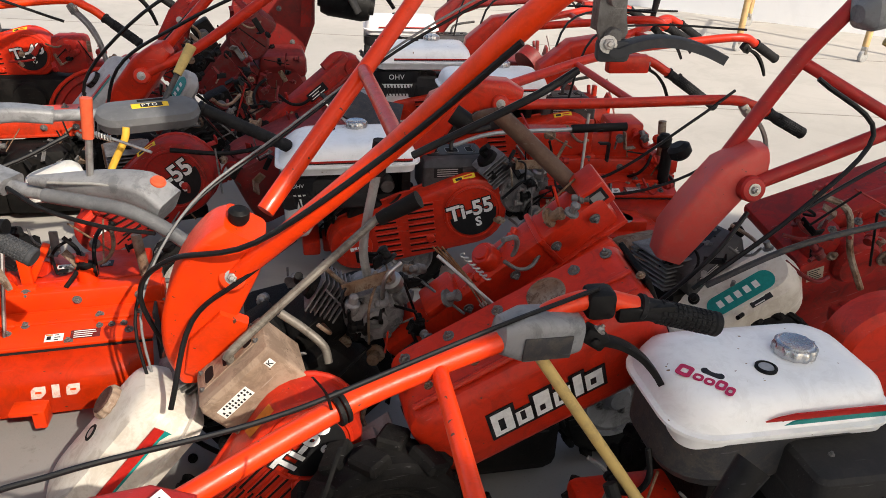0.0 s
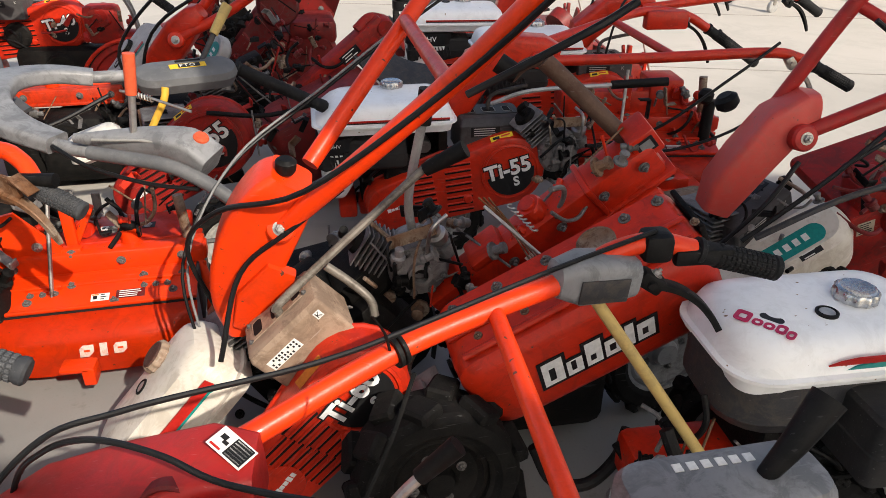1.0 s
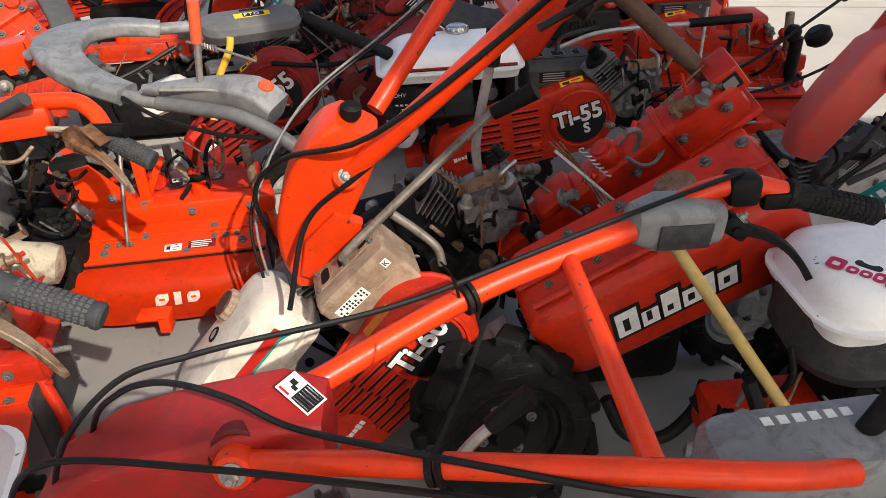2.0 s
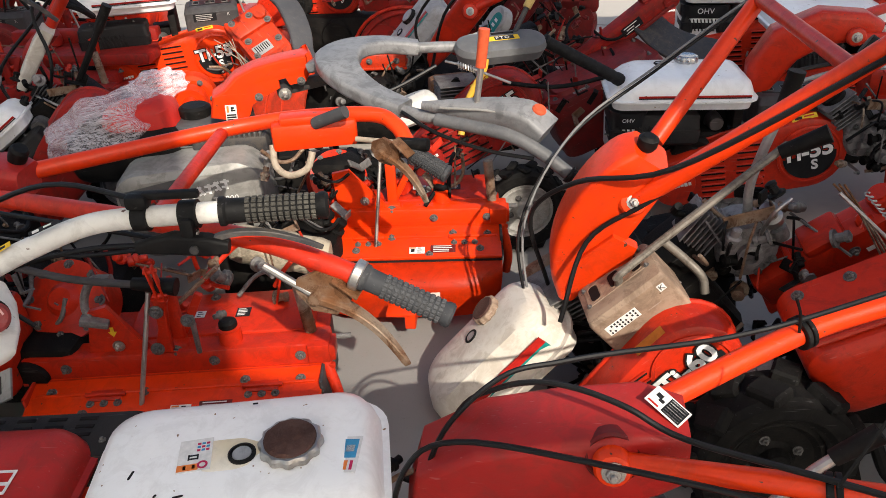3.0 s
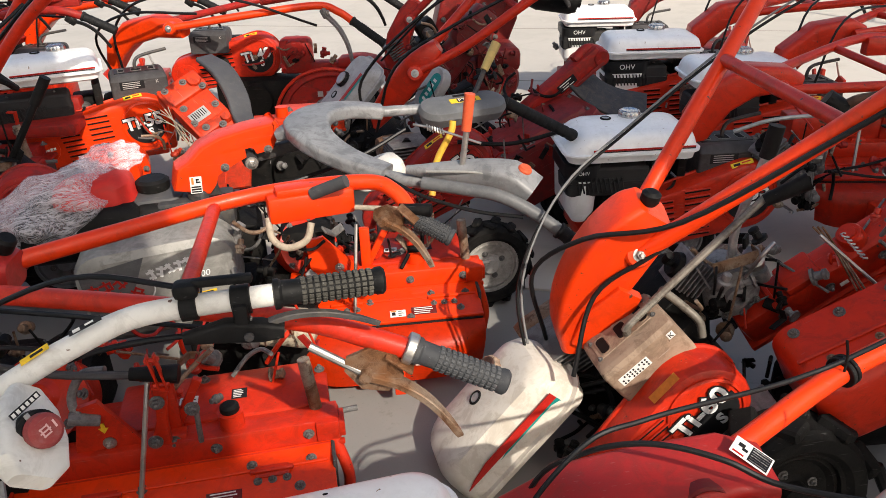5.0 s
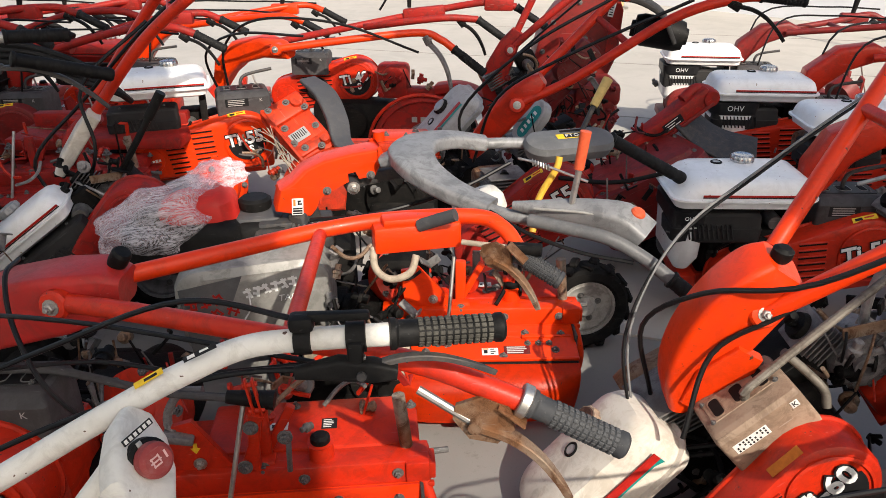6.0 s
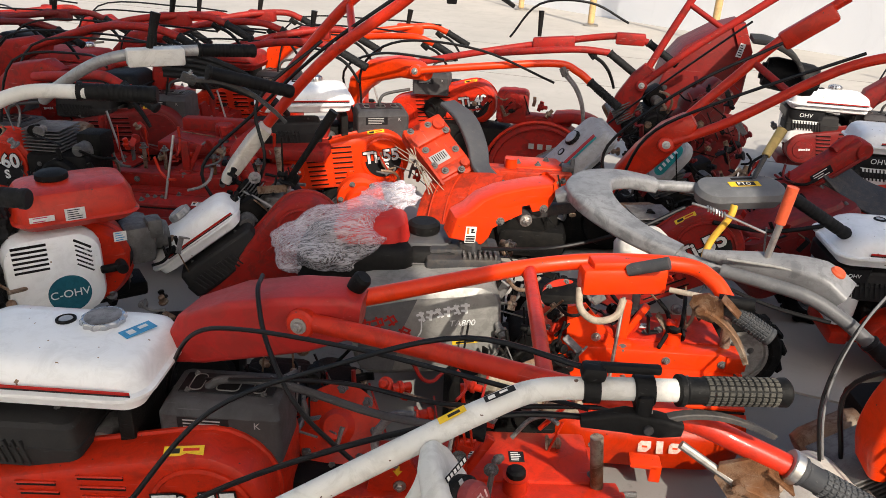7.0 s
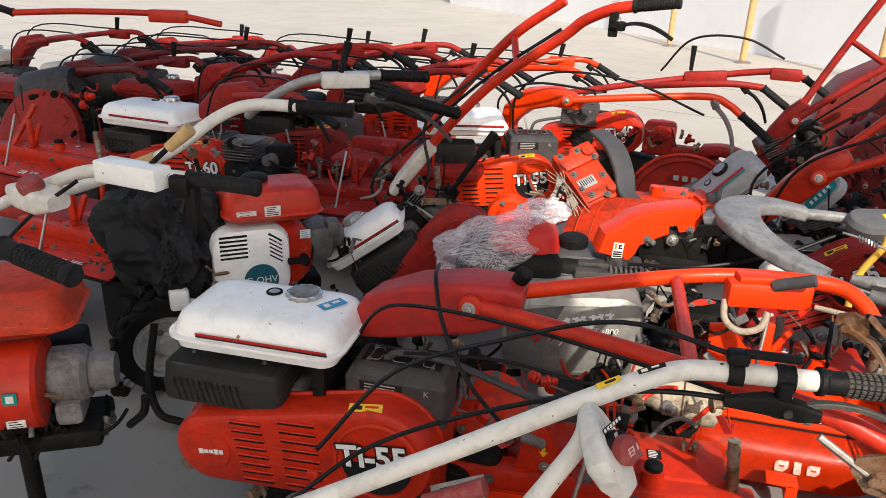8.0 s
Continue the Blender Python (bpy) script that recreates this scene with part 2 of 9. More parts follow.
def concrete_material():
    m, n, l, b = nodes("smooth_shaded_concrete")
    co = n.new("ShaderNodeTexCoord").outputs["Object"]
    big = noise_tex(n, l, 0.9, 5.0, 0.65, co)
    mid = noise_tex(n, l, 7.0, 6.0, 0.7, co)
    fine = noise_tex(n, l, 120.0, 4.0, 0.7, co)
    # Base tone is lowered for the shaded near floor; the stains are its own.
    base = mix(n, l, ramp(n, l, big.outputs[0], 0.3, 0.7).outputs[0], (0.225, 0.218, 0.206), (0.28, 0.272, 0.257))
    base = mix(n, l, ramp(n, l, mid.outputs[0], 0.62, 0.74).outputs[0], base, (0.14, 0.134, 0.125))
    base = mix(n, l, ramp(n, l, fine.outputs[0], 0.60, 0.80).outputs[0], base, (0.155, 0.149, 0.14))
    l.new(base, b.inputs["Base Color"])
    b.inputs["Roughness"].default_value = 0.62
    bp = n.new("ShaderNodeBump")
    bp.inputs["Strength"].default_value, bp.inputs["Distance"].default_value = 0.25, 0.002
    l.new(fine.outputs[0], bp.inputs["Height"])
    l.new(bp.outputs[0], b.inputs["Normal"])
    return m


# Lighter copy of the floor colour, with the sunshine put into it.
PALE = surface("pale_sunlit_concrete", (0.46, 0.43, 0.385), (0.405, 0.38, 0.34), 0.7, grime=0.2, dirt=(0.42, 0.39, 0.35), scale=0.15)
FILM = film_material()
CONCRETE = concrete_material()
SHEET = surface("white_sheeting", (0.80, 0.80, 0.80), (0.74, 0.745, 0.755), 0.55, grime=0.08, dirt=(0.7, 0.7, 0.72), scale=0.1)
JOINT = surface("dusty_floor_joint", (0.30, 0.28, 0.25), (0.24, 0.225, 0.20), 0.8, grime=0.2, scale=0.2)
PLASTER = surface("grey_plaster", (0.45, 0.44, 0.42), (0.40, 0.39, 0.37), 0.8, grime=0.2, scale=0.1)


def shade_sheet_material():
    """Milky corrugated plastic of the added overhead sheets; lets daylight through to lift the shade."""
    m, n, l, b = nodes("milky_shade_sheet")
    co = n.new("ShaderNodeTexCoord").outputs["Object"]
    k = noise_tex(n, l, 0.8, 5.0, 0.6, co)
    base = mix(n, l, ramp(n, l, k.outputs[0], 0.3, 0.7).outputs[0], (0.86, 0.86, 0.85), (0.78, 0.78, 0.77))
    l.new(base, b.inputs["Base Color"])
    b.inputs["Roughness"].default_value = 0.6
    tr = n.new("ShaderNodeBsdfTranslucent")
    l.new(base, tr.inputs["Color"])
    sh = n.new("ShaderNodeMixShader")
    sh.inputs[0].default_value = 0.72
    l.new(b.outputs[0], sh.inputs[1])
    l.new(tr.outputs[0], sh.inputs[2])
    l.new(sh.outputs[0], n["Material Output"].inputs["Surface"])
    return m


SHADE_SHEET = shade_sheet_material()
POLE = surface("varnished_pole", (0.50, 0.32, 0.14), (0.56, 0.38, 0.18), 0.5, grime=0.2)


# ---- building blocks ----
V3 = Vector


def F(o, yaw=0.0, pitch=0.0, roll=0.0):
    """A local frame: x runs to the handle end, raised by pitch; z is up."""
    return Matrix.Translation(o) @ Matrix.Rotation(radians(yaw), 4, "Z") @ Matrix.Rotation(radians(-pitch), 4, "Y") @ Matrix.Rotation(radians(roll), 4, "X")


def basis(o, xdir, up=(0, 0, 1)):
    x = V3(xdir).normalized()
    z = V3(up) - x * x.dot(V3(up))
    z.normalize()
    y = z.cross(x)
    m = Matrix((x, y, z)).transposed().to_4x4()
    m.translation = V3(o)
    return m


PLACE = {}


def thing(name, x, y, label, category, group="", z=0.0):
    ob = new(name)
    ob.empty_display_size = 0.1
    ob.matrix_basis = Matrix.Translation((x, y, z))
    PLACE[ob.name] = ob.matrix_basis.copy()
    return tagged(ob, label, category, group)


def part(name, bm, material, parent, label="", m=None, smooth=True, kind=""):
    """Links a bmesh or a ready mesh as one mesh object under a thing or a part. m: its pose in the world."""
    if isinstance(bm, bmesh.types.BMesh):
        me = bpy.data.meshes.new(name)
        bmesh.ops.recalc_face_normals(bm, faces=bm.faces)
        bm.to_mesh(me)
        bm.free()
        if smooth:
            me.shade_smooth()
            me.set_sharp_from_angle(angle=radians(32))
        me.materials.append(material)
    else:
        me = bm
    ob = new(name, me)
    m = m.copy() if m else Matrix.Identity(4)
    ob.matrix_basis = m
    PLACE[ob.name] = m
    if parent:
        ob.parent = parent
        ob.matrix_parent_inverse = PLACE[parent.name].inverted()
    return tagged(ob, label, kind=kind)


def join(*many):
    out = bmesh.new()
    for b in many:
        me = bpy.data.meshes.new("tmp")
        b.to_mesh(me)
        b.free()
        out.from_mesh(me)
        bpy.data.meshes.remove(me)
    return out


def cluster(name, bms, material, parent, label="", m=None, sub="casting_boss"):
    """One main piece with the smaller pieces bolted to it as parts of their own."""
    main = part(name, bms[0], material, parent, label, m)
    for b in bms[1:]:
        part(sub, b, material, main, m=m)
    return main


def moved(bm, m):
    bmesh.ops.transform(bm, matrix=m, verts=bm.verts)
    return bm


def box(lx, ly, lz, c=(0, 0, 0), r=0.004, seg=2):
    bm = bmesh.new()
    bmesh.ops.create_cube(bm, size=1.0)
    bmesh.ops.scale(bm, vec=(lx, ly, lz), verts=bm.verts)
    if r > 0:
        bmesh.ops.bevel(bm, geom=bm.edges[:], offset=min(r, 0.45 * min(lx, ly, lz)), segments=seg, profile=0.5, affect="EDGES")
    bmesh.ops.translate(bm, vec=c, verts=bm.verts)
    return bm


def loft(rings, closed=False):
    """Skins rings of equal count, each a closed loop."""
    bm = bmesh.new()
    rows = [[bm.verts.new(p) for p in r] for r in rings]
    k = len(rows[0])
    pairs = list(zip(rows, rows[1:])) + ([(rows[-1], rows[0])] if closed else [])
    for a, b in pairs:
        for i in range(k):
            bm.faces.new((a[i], a[(i + 1) % k], b[(i + 1) % k], b[i]))
    if not closed:
        bm.faces.new(rows[0][::-1])
        bm.faces.new(rows[-1])
    return bm


def rrect(lx, ly, r, n=5):
    """A rounded rectangle in the plane, round the origin."""
    r = min(r, lx / 2 - 1e-4, ly / 2 - 1e-4)
    out = []
    for cx, cy, a0 in ((lx / 2 - r, ly / 2 - r, 0), (-lx / 2 + r, ly / 2 - r, 90), (-lx / 2 + r, -ly / 2 + r, 180), (lx / 2 - r, -ly / 2 + r, 270)):
        for i in range(n + 1):
            a = radians(a0 + 90 * i / n)
            out.append((cx + r * math.cos(a), cy + r * math.sin(a)))
    return out


def smooth_path(pts, step=6):
    p = [V3(q) for q in pts]
    if len(p) < 3:
        return p
    e = [2 * p[0] - p[1]] + p + [2 * p[-1] - p[-2]]
    out = []
    for i in range(1, len(e) - 2):
        a, b, c, d = e[i - 1:i + 3]
        for k in range(step):
            t = k / step
            out.append(0.5 * (2 * b + (c - a) * t + (2 * a - 5 * b + 4 * c - d) * t * t + (3 * b - a - 3 * c + d) * t ** 3))
    return out + [p[-1]]


def tube(pts, r, seg=12, curve=True, r2=None):
    p = smooth_path(pts) if curve else [V3(q) for q in pts]
    rings, side = [], None
    for i, q in enumerate(p):
        d = (p[min(i + 1, len(p) - 1)] - p[max(i - 1, 0)]).normalized()
        if side is None:
            side = d.cross(V3((0, 0, 1)) if abs(d.z) < 0.9 else V3((1, 0, 0))).normalized()
        side = (side - d * d.dot(side)).normalized()
        up = side.cross(d)
        rr = r if r2 is None else r + (r2 - r) * i / (len(p) - 1)
        rings.append([q + rr * (math.cos(2 * math.pi * k / seg) * side + math.sin(2 * math.pi * k / seg) * up) for k in range(seg)])
    return loft(rings)


def lathe(profile, seg=24):
    """Turns (radius, height) pairs about z."""
    return loft([[(max(r, 1e-4) * math.cos(2 * math.pi * k / seg), max(r, 1e-4) * math.sin(2 * math.pi * k / seg), z) for k in range(seg)] for r, z in profile])


def ring(profile, seg=24):
    """Turns a closed (radius, height) section about z, open in the middle."""
    return loft([[(r * math.cos(2 * math.pi * k / seg), r * math.sin(2 * math.pi * k / seg), z) for k in range(seg)] for r, z in profile], True)


def disc(r, h, c=(0, 0, 0), axis="z", seg=24, bevel=0.15):
    b = lathe([(r * (1 - bevel), -h / 2), (r, -h / 2 + h * bevel), (r, h / 2 - h * bevel), (r * (1 - bevel), h / 2)], seg)
    if axis == "y":
        moved(b, Matrix.Rotation(radians(90), 4, "X"))
    elif axis == "x":
        moved(b, Matrix.Rotation(radians(90), 4, "Y"))
    return moved(b, Matrix.Translation(c))


def along(a, b):
    """A frame at a whose z points to b."""
    d = V3(b) - V3(a)
    return Matrix.Translation(a) @ d.to_track_quat("Z", "Y").to_matrix().to_4x4()


def hood(path, sizes, up=(0, 0, 1), r=0.02, n=4, flow=False):
    """A closed housing swept along a line; sizes: half widths and half heights."""
    p = [V3(q) for q in path]
    if flow:
        wh = smooth_path([(a, b, 0.0) for a, b in sizes], 4)
        p, sizes = smooth_path(p, 4), [(max(0.004, q.x), max(0.004, q.y)) for q in wh]
    rings = []
    for i, q in enumerate(p):
        d = (p[min(i + 1, len(p) - 1)] - p[max(i - 1, 0)]).normalized()
        s = d.cross(V3(up)).normalized()
        u = s.cross(d)
        w, h = sizes[i]
        rings.append([q + s * a + u * b for a, b in rrect(2 * w, 2 * h, min(r, 0.8 * w, 0.8 * h), n)])
    return loft(rings)


BOLT = None


def bolt(parent, p, up=(0, 0, 1), size=0.008, mat=None):
    """A hexagon bolt with its washer."""
    global BOLT
    key = (mat or CAST).name
    BOLT = BOLT or {}
    if key not in BOLT:
        b = join(lathe([(1.55, 0.0), (1.55, 0.25), (1.0, 0.3)], 12), lathe([(1.0, 0.3), (1.0, 1.0), (0.8, 1.15)], 6), lathe([(0.5, 1.15), (0.5, 1.7), (0.4, 1.8)], 8))
        ob = part("bolt", b, mat or CAST, None)
        BOLT[key] = ob.data
        bpy.data.objects.remove(ob)
    q = V3(up).to_track_quat("Z", "Y").to_matrix().to_4x4()
    return part("bolt", BOLT[key], None, parent, m=Matrix.Translation(p) @ q @ Matrix.Scale(size, 4))


def words(parent, body, size, m, mat, name="lettering", depth=0.0008, shear=0.0, spacing=1.0, bold=0.0):
    """Raised letters, flat in the frame's x-y plane, centred."""
    cu = bpy.data.curves.new(name, "FONT")
    cu.body, cu.size, cu.extrude, cu.align_x, cu.align_y, cu.shear = body, size, depth, "CENTER", "CENTER", shear
    cu.space_character, cu.offset, cu.resolution_u = spacing, bold, 3
    ob = bpy.data.objects.new(name, cu)
    scene.collection.objects.link(ob)
    me = bpy.data.meshes.new_from_object(ob.evaluated_get(bpy.context.evaluated_depsgraph_get()))
    bpy.data.objects.remove(ob)
    me.materials.clear()
    me.materials.append(mat)
    return part(name, me, None, parent, m=m)


FACE = Matrix.Rotation(radians(90), 4, "X")  # writing on a face that looks along -y


def sticker(parent, m, lx, ly, mat=None, bars=(), name="label", t=0.0012):
    """A thin label in the frame's x-y plane; bars: (x, y, length, height, material)."""
    st = part(name, box(lx, ly, t, r=0.0005, seg=1), mat or PAPER, parent, m=m, smooth=False)
    for x, y, a, b, k in bars:
        part("print_bar", box(a, b, 0.0006, (0, 0, 0), r=0), k, st, m=m @ Matrix.Translation((x, y, t / 2 + 0.0002)), smooth=False)
    return st


def print_rows(lx, ly, n, mat, x0=0.0, fill=0.86):
    """Rows of unreadable print as bars."""
    rnd = random.Random(int(lx * 1e4) + n)
    out = []
    for i in range(n):
        w = lx * fill * rnd.uniform(0.6, 1.0)
        out.append((x0 - lx * fill / 2 + w / 2, ly * (0.4 - 0.8 * i / max(1, n - 1)), w, ly * 0.4 / n, mat))
    return out


# ---- parts of the machines ----
def fuel_cap(parent, m, r=0.037, mat=None, top=None, tall=1.0, crust=0.0):
    seg = 60
    def lobe(k, amp):
        return 1 + amp * math.cos(2 * math.pi * k / seg * 12)
    rings = []
    for f, z, amp in ((0.90, 0.0, 0.02), (1.0, 0.004, 0.05), (1.0, 0.016, 0.05), (0.93, 0.021, 0.03)):
        rings.append([(r * f * lobe(k, amp) * math.cos(2 * math.pi * k / seg), r * f * lobe(k, amp) * math.sin(2 * math.pi * k / seg), z * tall) for k in range(seg)])
    cap = part("fuel_cap", loft(rings), mat or CHROME, parent, m=m)
    tb_ = lathe([(r * 0.84, 0.018 * tall), (r * 0.84, 0.0225 * tall), (r * 0.76, 0.0245 * tall), (r * 0.6, 0.0235 * tall), (r * 0.45, 0.023 * tall), (r * 0.3, 0.0225 * tall), (r * 0.15, 0.0225 * tall), (0.0, 0.022 * tall)], 40)
    if crust:
        for v in tb_.verts:
            v.co.z += crust * max(0.0, noise.noise(V3(v.co) * 150.0) + 0.5 * noise.noise(V3(v.co) * 420.0))
    part("cap_top", tb_, top or mat or CHROME, cap, m=m)
    return cap


def gauge(parent, m, r=0.019):
    g = part("fuel_gauge", lathe([(r, 0.0), (r, 0.005), (r * 0.8, 0.007), (r * 0.75, 0.004), (0.0, 0.004)], 24), BLACK, parent, m=m)
    part("gauge_glass", lathe([(r * 0.7, 0.004), (r * 0.66, 0.0052), (0.0, 0.0056)], 20), SILVER, g, m=m)


def fuel_tank(th, m, lx=0.37, ly=0.27, h=0.062, mat=None, cap=None, cap_top=None, cap_at=(0.05, 0.07), gauge_at=(-0.03, 0.05), stripes=True, r=0.055, tip=0.0, label="", cap_r=0.037, cap_tall=1.0, crust=0.0):
    """A pressed tank: lower pan, rim flange, sloping sides and a crowned top. m: at the rim's centre."""
    prof = [(-0.040, 0.045, 0.03), (-0.030, 0.018, 0.04), (-0.004, 0.010, 0.05), (-0.003, -0.002, r), (0.003, -0.002, r), (0.005, 0.008, r), (h * 0.45, 0.014, r), (h * 0.75, 0.022, r), (h * 0.93, 0.036, r), (h, 0.060, r * 0.8), (h * 1.03, 0.10, 0.03)]
    rings = []
    for z, inset, rr in prof:
        k = max(0.0, z) / h
        rings.append([(x + tip * k * (x < 0) * 1.0, y, z) for x, y in rrect(lx - 2 * inset, ly - 2 * inset, max(0.012, rr - inset * 0.4), 6)])
    tk = part("fuel_tank", loft(rings), mat or WHITE, th, label, m)
    fuel_cap(tk, m @ Matrix.Translation((*cap_at, h * 1.0)), cap_r, mat=cap, top=cap_top, tall=cap_tall, crust=crust)
    if gauge_at:
        gauge(tk, m @ Matrix.Translation((*gauge_at, h * 1.0)))
    if stripes:
        s = m @ Matrix.Translation((0.03, -ly / 2 + 0.004, h * 0.28)) @ Matrix.Rotation(radians(12), 4, "X")
        part("stripe", box(lx * 0.74, 0.003, 0.007, r=0.001, seg=1), STRIPE_RED, tk, "dark red stripe", s)
        part("stripe", box(lx * 0.74, 0.003, 0.003, (0, 0, -0.006), r=0.0005, seg=1), INK, tk, "black stripe", s)
    return tk


def air_cleaner(th, m, lx=0.29, ly=0.15, lz=0.105):
    prof = [(-lz / 2, 0.014), (-lz / 2 + 0.010, 0.003), (0.0, 0.0), (0.002, 0.003), (lz / 2 - 0.012, 0.006), (lz / 2 - 0.004, 0.012), (lz / 2, 0.026)]
    ac = part("air_cleaner", loft([[(x, y, z) for x, y in rrect(lx - 2 * i, ly - 2 * i, 0.018, 4)] for z, i in prof]), CASE_BLACK, th, "black plastic air cleaner box", m)
    for k in range(11):
        part("cooling_fin", box(0.005, 0.010, lz * 0.5, r=0.0015, seg=1), CASE_BLACK, ac, m=m @ Matrix.Translation((-lx * 0.36 + k * lx * 0.052, -ly / 2 + 0.001, -0.01)) @ Matrix.Rotation(radians(-14), 4, "Y"))
    for x in (-0.3, 0.3):
        bolt(ac, m @ V3((x * lx, -0.02, lz / 2 - 0.004)), m.to_3x3() @ V3((0, 0, 1)), 0.006)
    return ac


def engine_block(th, m, cowl=None, seed=0):
    """Crankcase, finned cylinder, silencer, carburettor and starter, packed close."""
    rnd = random.Random(seed)
    eb = part("engine_block", join(box(0.24, 0.20, 0.16, (0, 0, 0), 0.018), box(0.30, 0.12, 0.05, (0.03, 0.02, -0.10), 0.012), disc(0.07, 0.06, (0.02, -0.11, 0.0), "y"), box(0.10, 0.10, 0.10, (0.10, 0.02, 0.10), 0.012)), ENGINE, th, m=m)
    for k in range(7):
        part("cooling_fin", box(0.15, 0.15, 0.005, r=0.002, seg=1), CAST, eb, m=m @ Matrix.Translation((-0.06, 0.0, 0.085 + 0.013 * k)))
    part("silencer", disc(0.05, 0.16, axis="x"), RUST, eb, "rust-browned silencer", m @ Matrix.Translation((-0.06, 0.13, 0.10)))
    part("carburettor", join(disc(0.025, 0.07, axis="y"), box(0.05, 0.04, 0.05, (0, 0.03, -0.02), 0.006), disc(0.018, 0.05, (0, 0.02, -0.05))), CAST, eb, m=m @ Matrix.Translation((0.09, -0.06, 0.10)))
    st = part("recoil_starter", lathe([(0.095, 0.0), (0.098, 0.02), (0.085, 0.045), (0.05, 0.055), (0.0, 0.057)], 28), cowl or BLACK, eb, m=m @ Matrix.Translation((-0.02, 0.11, 0.0)) @ Matrix.Rotation(radians(-90), 4, "X"))
    for k in range(8):
        a = 2 * math.pi * k / 8
        bolt(eb, m @ V3((0.09 * math.cos(a), -0.142 + 0.04, 0.06 * math.sin(a))), m.to_3x3() @ V3((0, -1, 0)), 0.006)
    for k in range(4):
        a, b = V3((rnd.uniform(-0.14, 0.14), -0.11, rnd.uniform(-0.05, 0.12))), V3((rnd.uniform(-0.14, 0.16), -0.12, rnd.uniform(-0.12, 0.05)))
        part("hose", tube([m @ a, m @ ((a + b) / 2 + V3((0.02, -0.03, 0.03))), m @ b], 0.0055, 8), CABLE, eb)
    return eb


def belt_cover(th, m, c1=(-0.10, 0.0), r1=0.088, c2=(0.30, 0.05), r2=0.122, depth=0.085, mat=None, code="Ti-55", maker=True, slots=True, label="", warn=None):
    """A pressed cover over two pulleys: the hull of two circles in the x-z plane, front face at y = 0."""
    mat = mat or RED
    dx, dz = c2[0] - c1[0], c2[1] - c1[1]
    base, d = math.atan2(dz, dx), math.hypot(dx, dz)
    off = math.acos(max(-1, min(1, (r1 - r2) / d)))
    def outline(inset):
        out = []
        for i in range(15):
            a = base - off + 2 * off * i / 14
            out.append((c2[0] + (r2 - inset) * math.cos(a), c2[1] + (r2 - inset) * math.sin(a)))
        for i in range(15):
            a = base + off + (2 * math.pi - 2 * off) * i / 14
            out.append((c1[0] + (r1 - inset) * math.cos(a), c1[1] + (r1 - inset) * math.sin(a)))
        return out
    rings = [[(x, y, z) for x, z in outline(i)] for y, i in ((depth, -0.006), (depth - 0.006, -0.006), (depth - 0.008, 0.0), (0.014, 0.001), (0.004, 0.006), (0.0, 0.015), (0.0, 0.035))]
    bc = part("belt_cover", loft(rings), mat, th, label, m)
    ring = part("round_rim", lathe([(r2 * 0.80, 0.0), (r2 * 0.80, 0.006), (r2 * 0.74, 0.008), (r2 * 0.72, 0.004), (0.0, 0.004)], 36), mat, bc, m=m @ Matrix.Translation((c2[0], 0.001, c2[1])) @ FACE)
    part("round_rim", lathe([(r1 * 0.62, 0.0), (r1 * 0.60, 0.005), (r1 * 0.3, 0.006), (0.0, 0.006)], 30), mat, bc, m=m @ Matrix.Translation((c1[0], 0.001, c1[1])) @ FACE)
    if code:
        f = m @ Matrix.Translation((c2[0], -0.0055, c2[1])) @ Matrix.Rotation(-base, 4, "Y") @ FACE
        half = [(r2 * 0.66 * math.cos(-math.pi * q / 18), r2 * 0.66 * math.sin(-math.pi * q / 18)) for q in range(19)]
        part("badge", loft([[(x, y, z) for x, y in half] for z in (0.0, 0.0015)]), INK, bc, "black half-round badge", f @ Matrix.Translation((0, 0.0, 0)))
        s = r2 * 0.60
        words(bc, code, s, f @ Matrix.Translation((-0.006, 0.014, 0.0022)), INK, "lettering_edge", 0.0004, 0.0, 1.0, 0.006)
        words(bc, code, s, f @ Matrix.Translation((-0.006, 0.014, 0.003)), LETTER, "lettering", 0.0006, 0.0, 1.0, 0.0022)
        words(bc, "S", s * 0.62, f @ Matrix.Translation((0.012, -0.036, 0.003)), LETTER, "lettering", 0.0006, 0.0, 1.0, 0.0015)
    if maker:
        f = m @ Matrix.Translation((c1[0] + 0.01, -0.007, c1[1])) @ Matrix.Rotation(-base, 4, "Y") @ FACE
        for k, (w, h) in enumerate(((0.012, 0.013), (0.010, 0.009), (0.010, 0.009), (0.010, 0.013), (0.009, 0.011))):
            part("emblem_bar", box(w, h, 0.001, r=0), LETTER, bc, m=f @ Matrix.Translation((-0.026 + 0.0125 * k, 0.0, 0.0)), smooth=False)
    if slots:
        part("round_boss", lathe([(0.016, 0.0), (0.015, 0.010), (0.011, 0.014), (0.0, 0.015)], 18), mat, bc, m=m @ Matrix.Translation((c1[0] + dx * 0.56 + 0.03, 0.001, c1[1] + dz * 0.56 - 0.45 * r1)) @ FACE)
        for col, (x0, w, nn) in enumerate(((0.27, 0.074, 8), (0.56, 0.086, 8))):
            for k in range(nn):
                t = x0
                cx, cz = c1[0] + dx * t, c1[1] + dz * t
                hh = r1 + (r2 - r1) * t
                z = cz + hh * (0.74 - 1.50 * k / (nn - 1))
                sm = m @ Matrix.Translation((cx + 0.004 * (k - 3.5) * (1 if col == 0 else 0.6), -0.0012, z)) @ Matrix.Rotation(-base * 0.4, 4, "Y")
                # A raised dark bar in place of a cut slot; its shade is colour.
                part("vent_slot", box(w, 0.003, 0.0066, r=0.001, seg=1), SLOT, bc, m=sm, smooth=False)
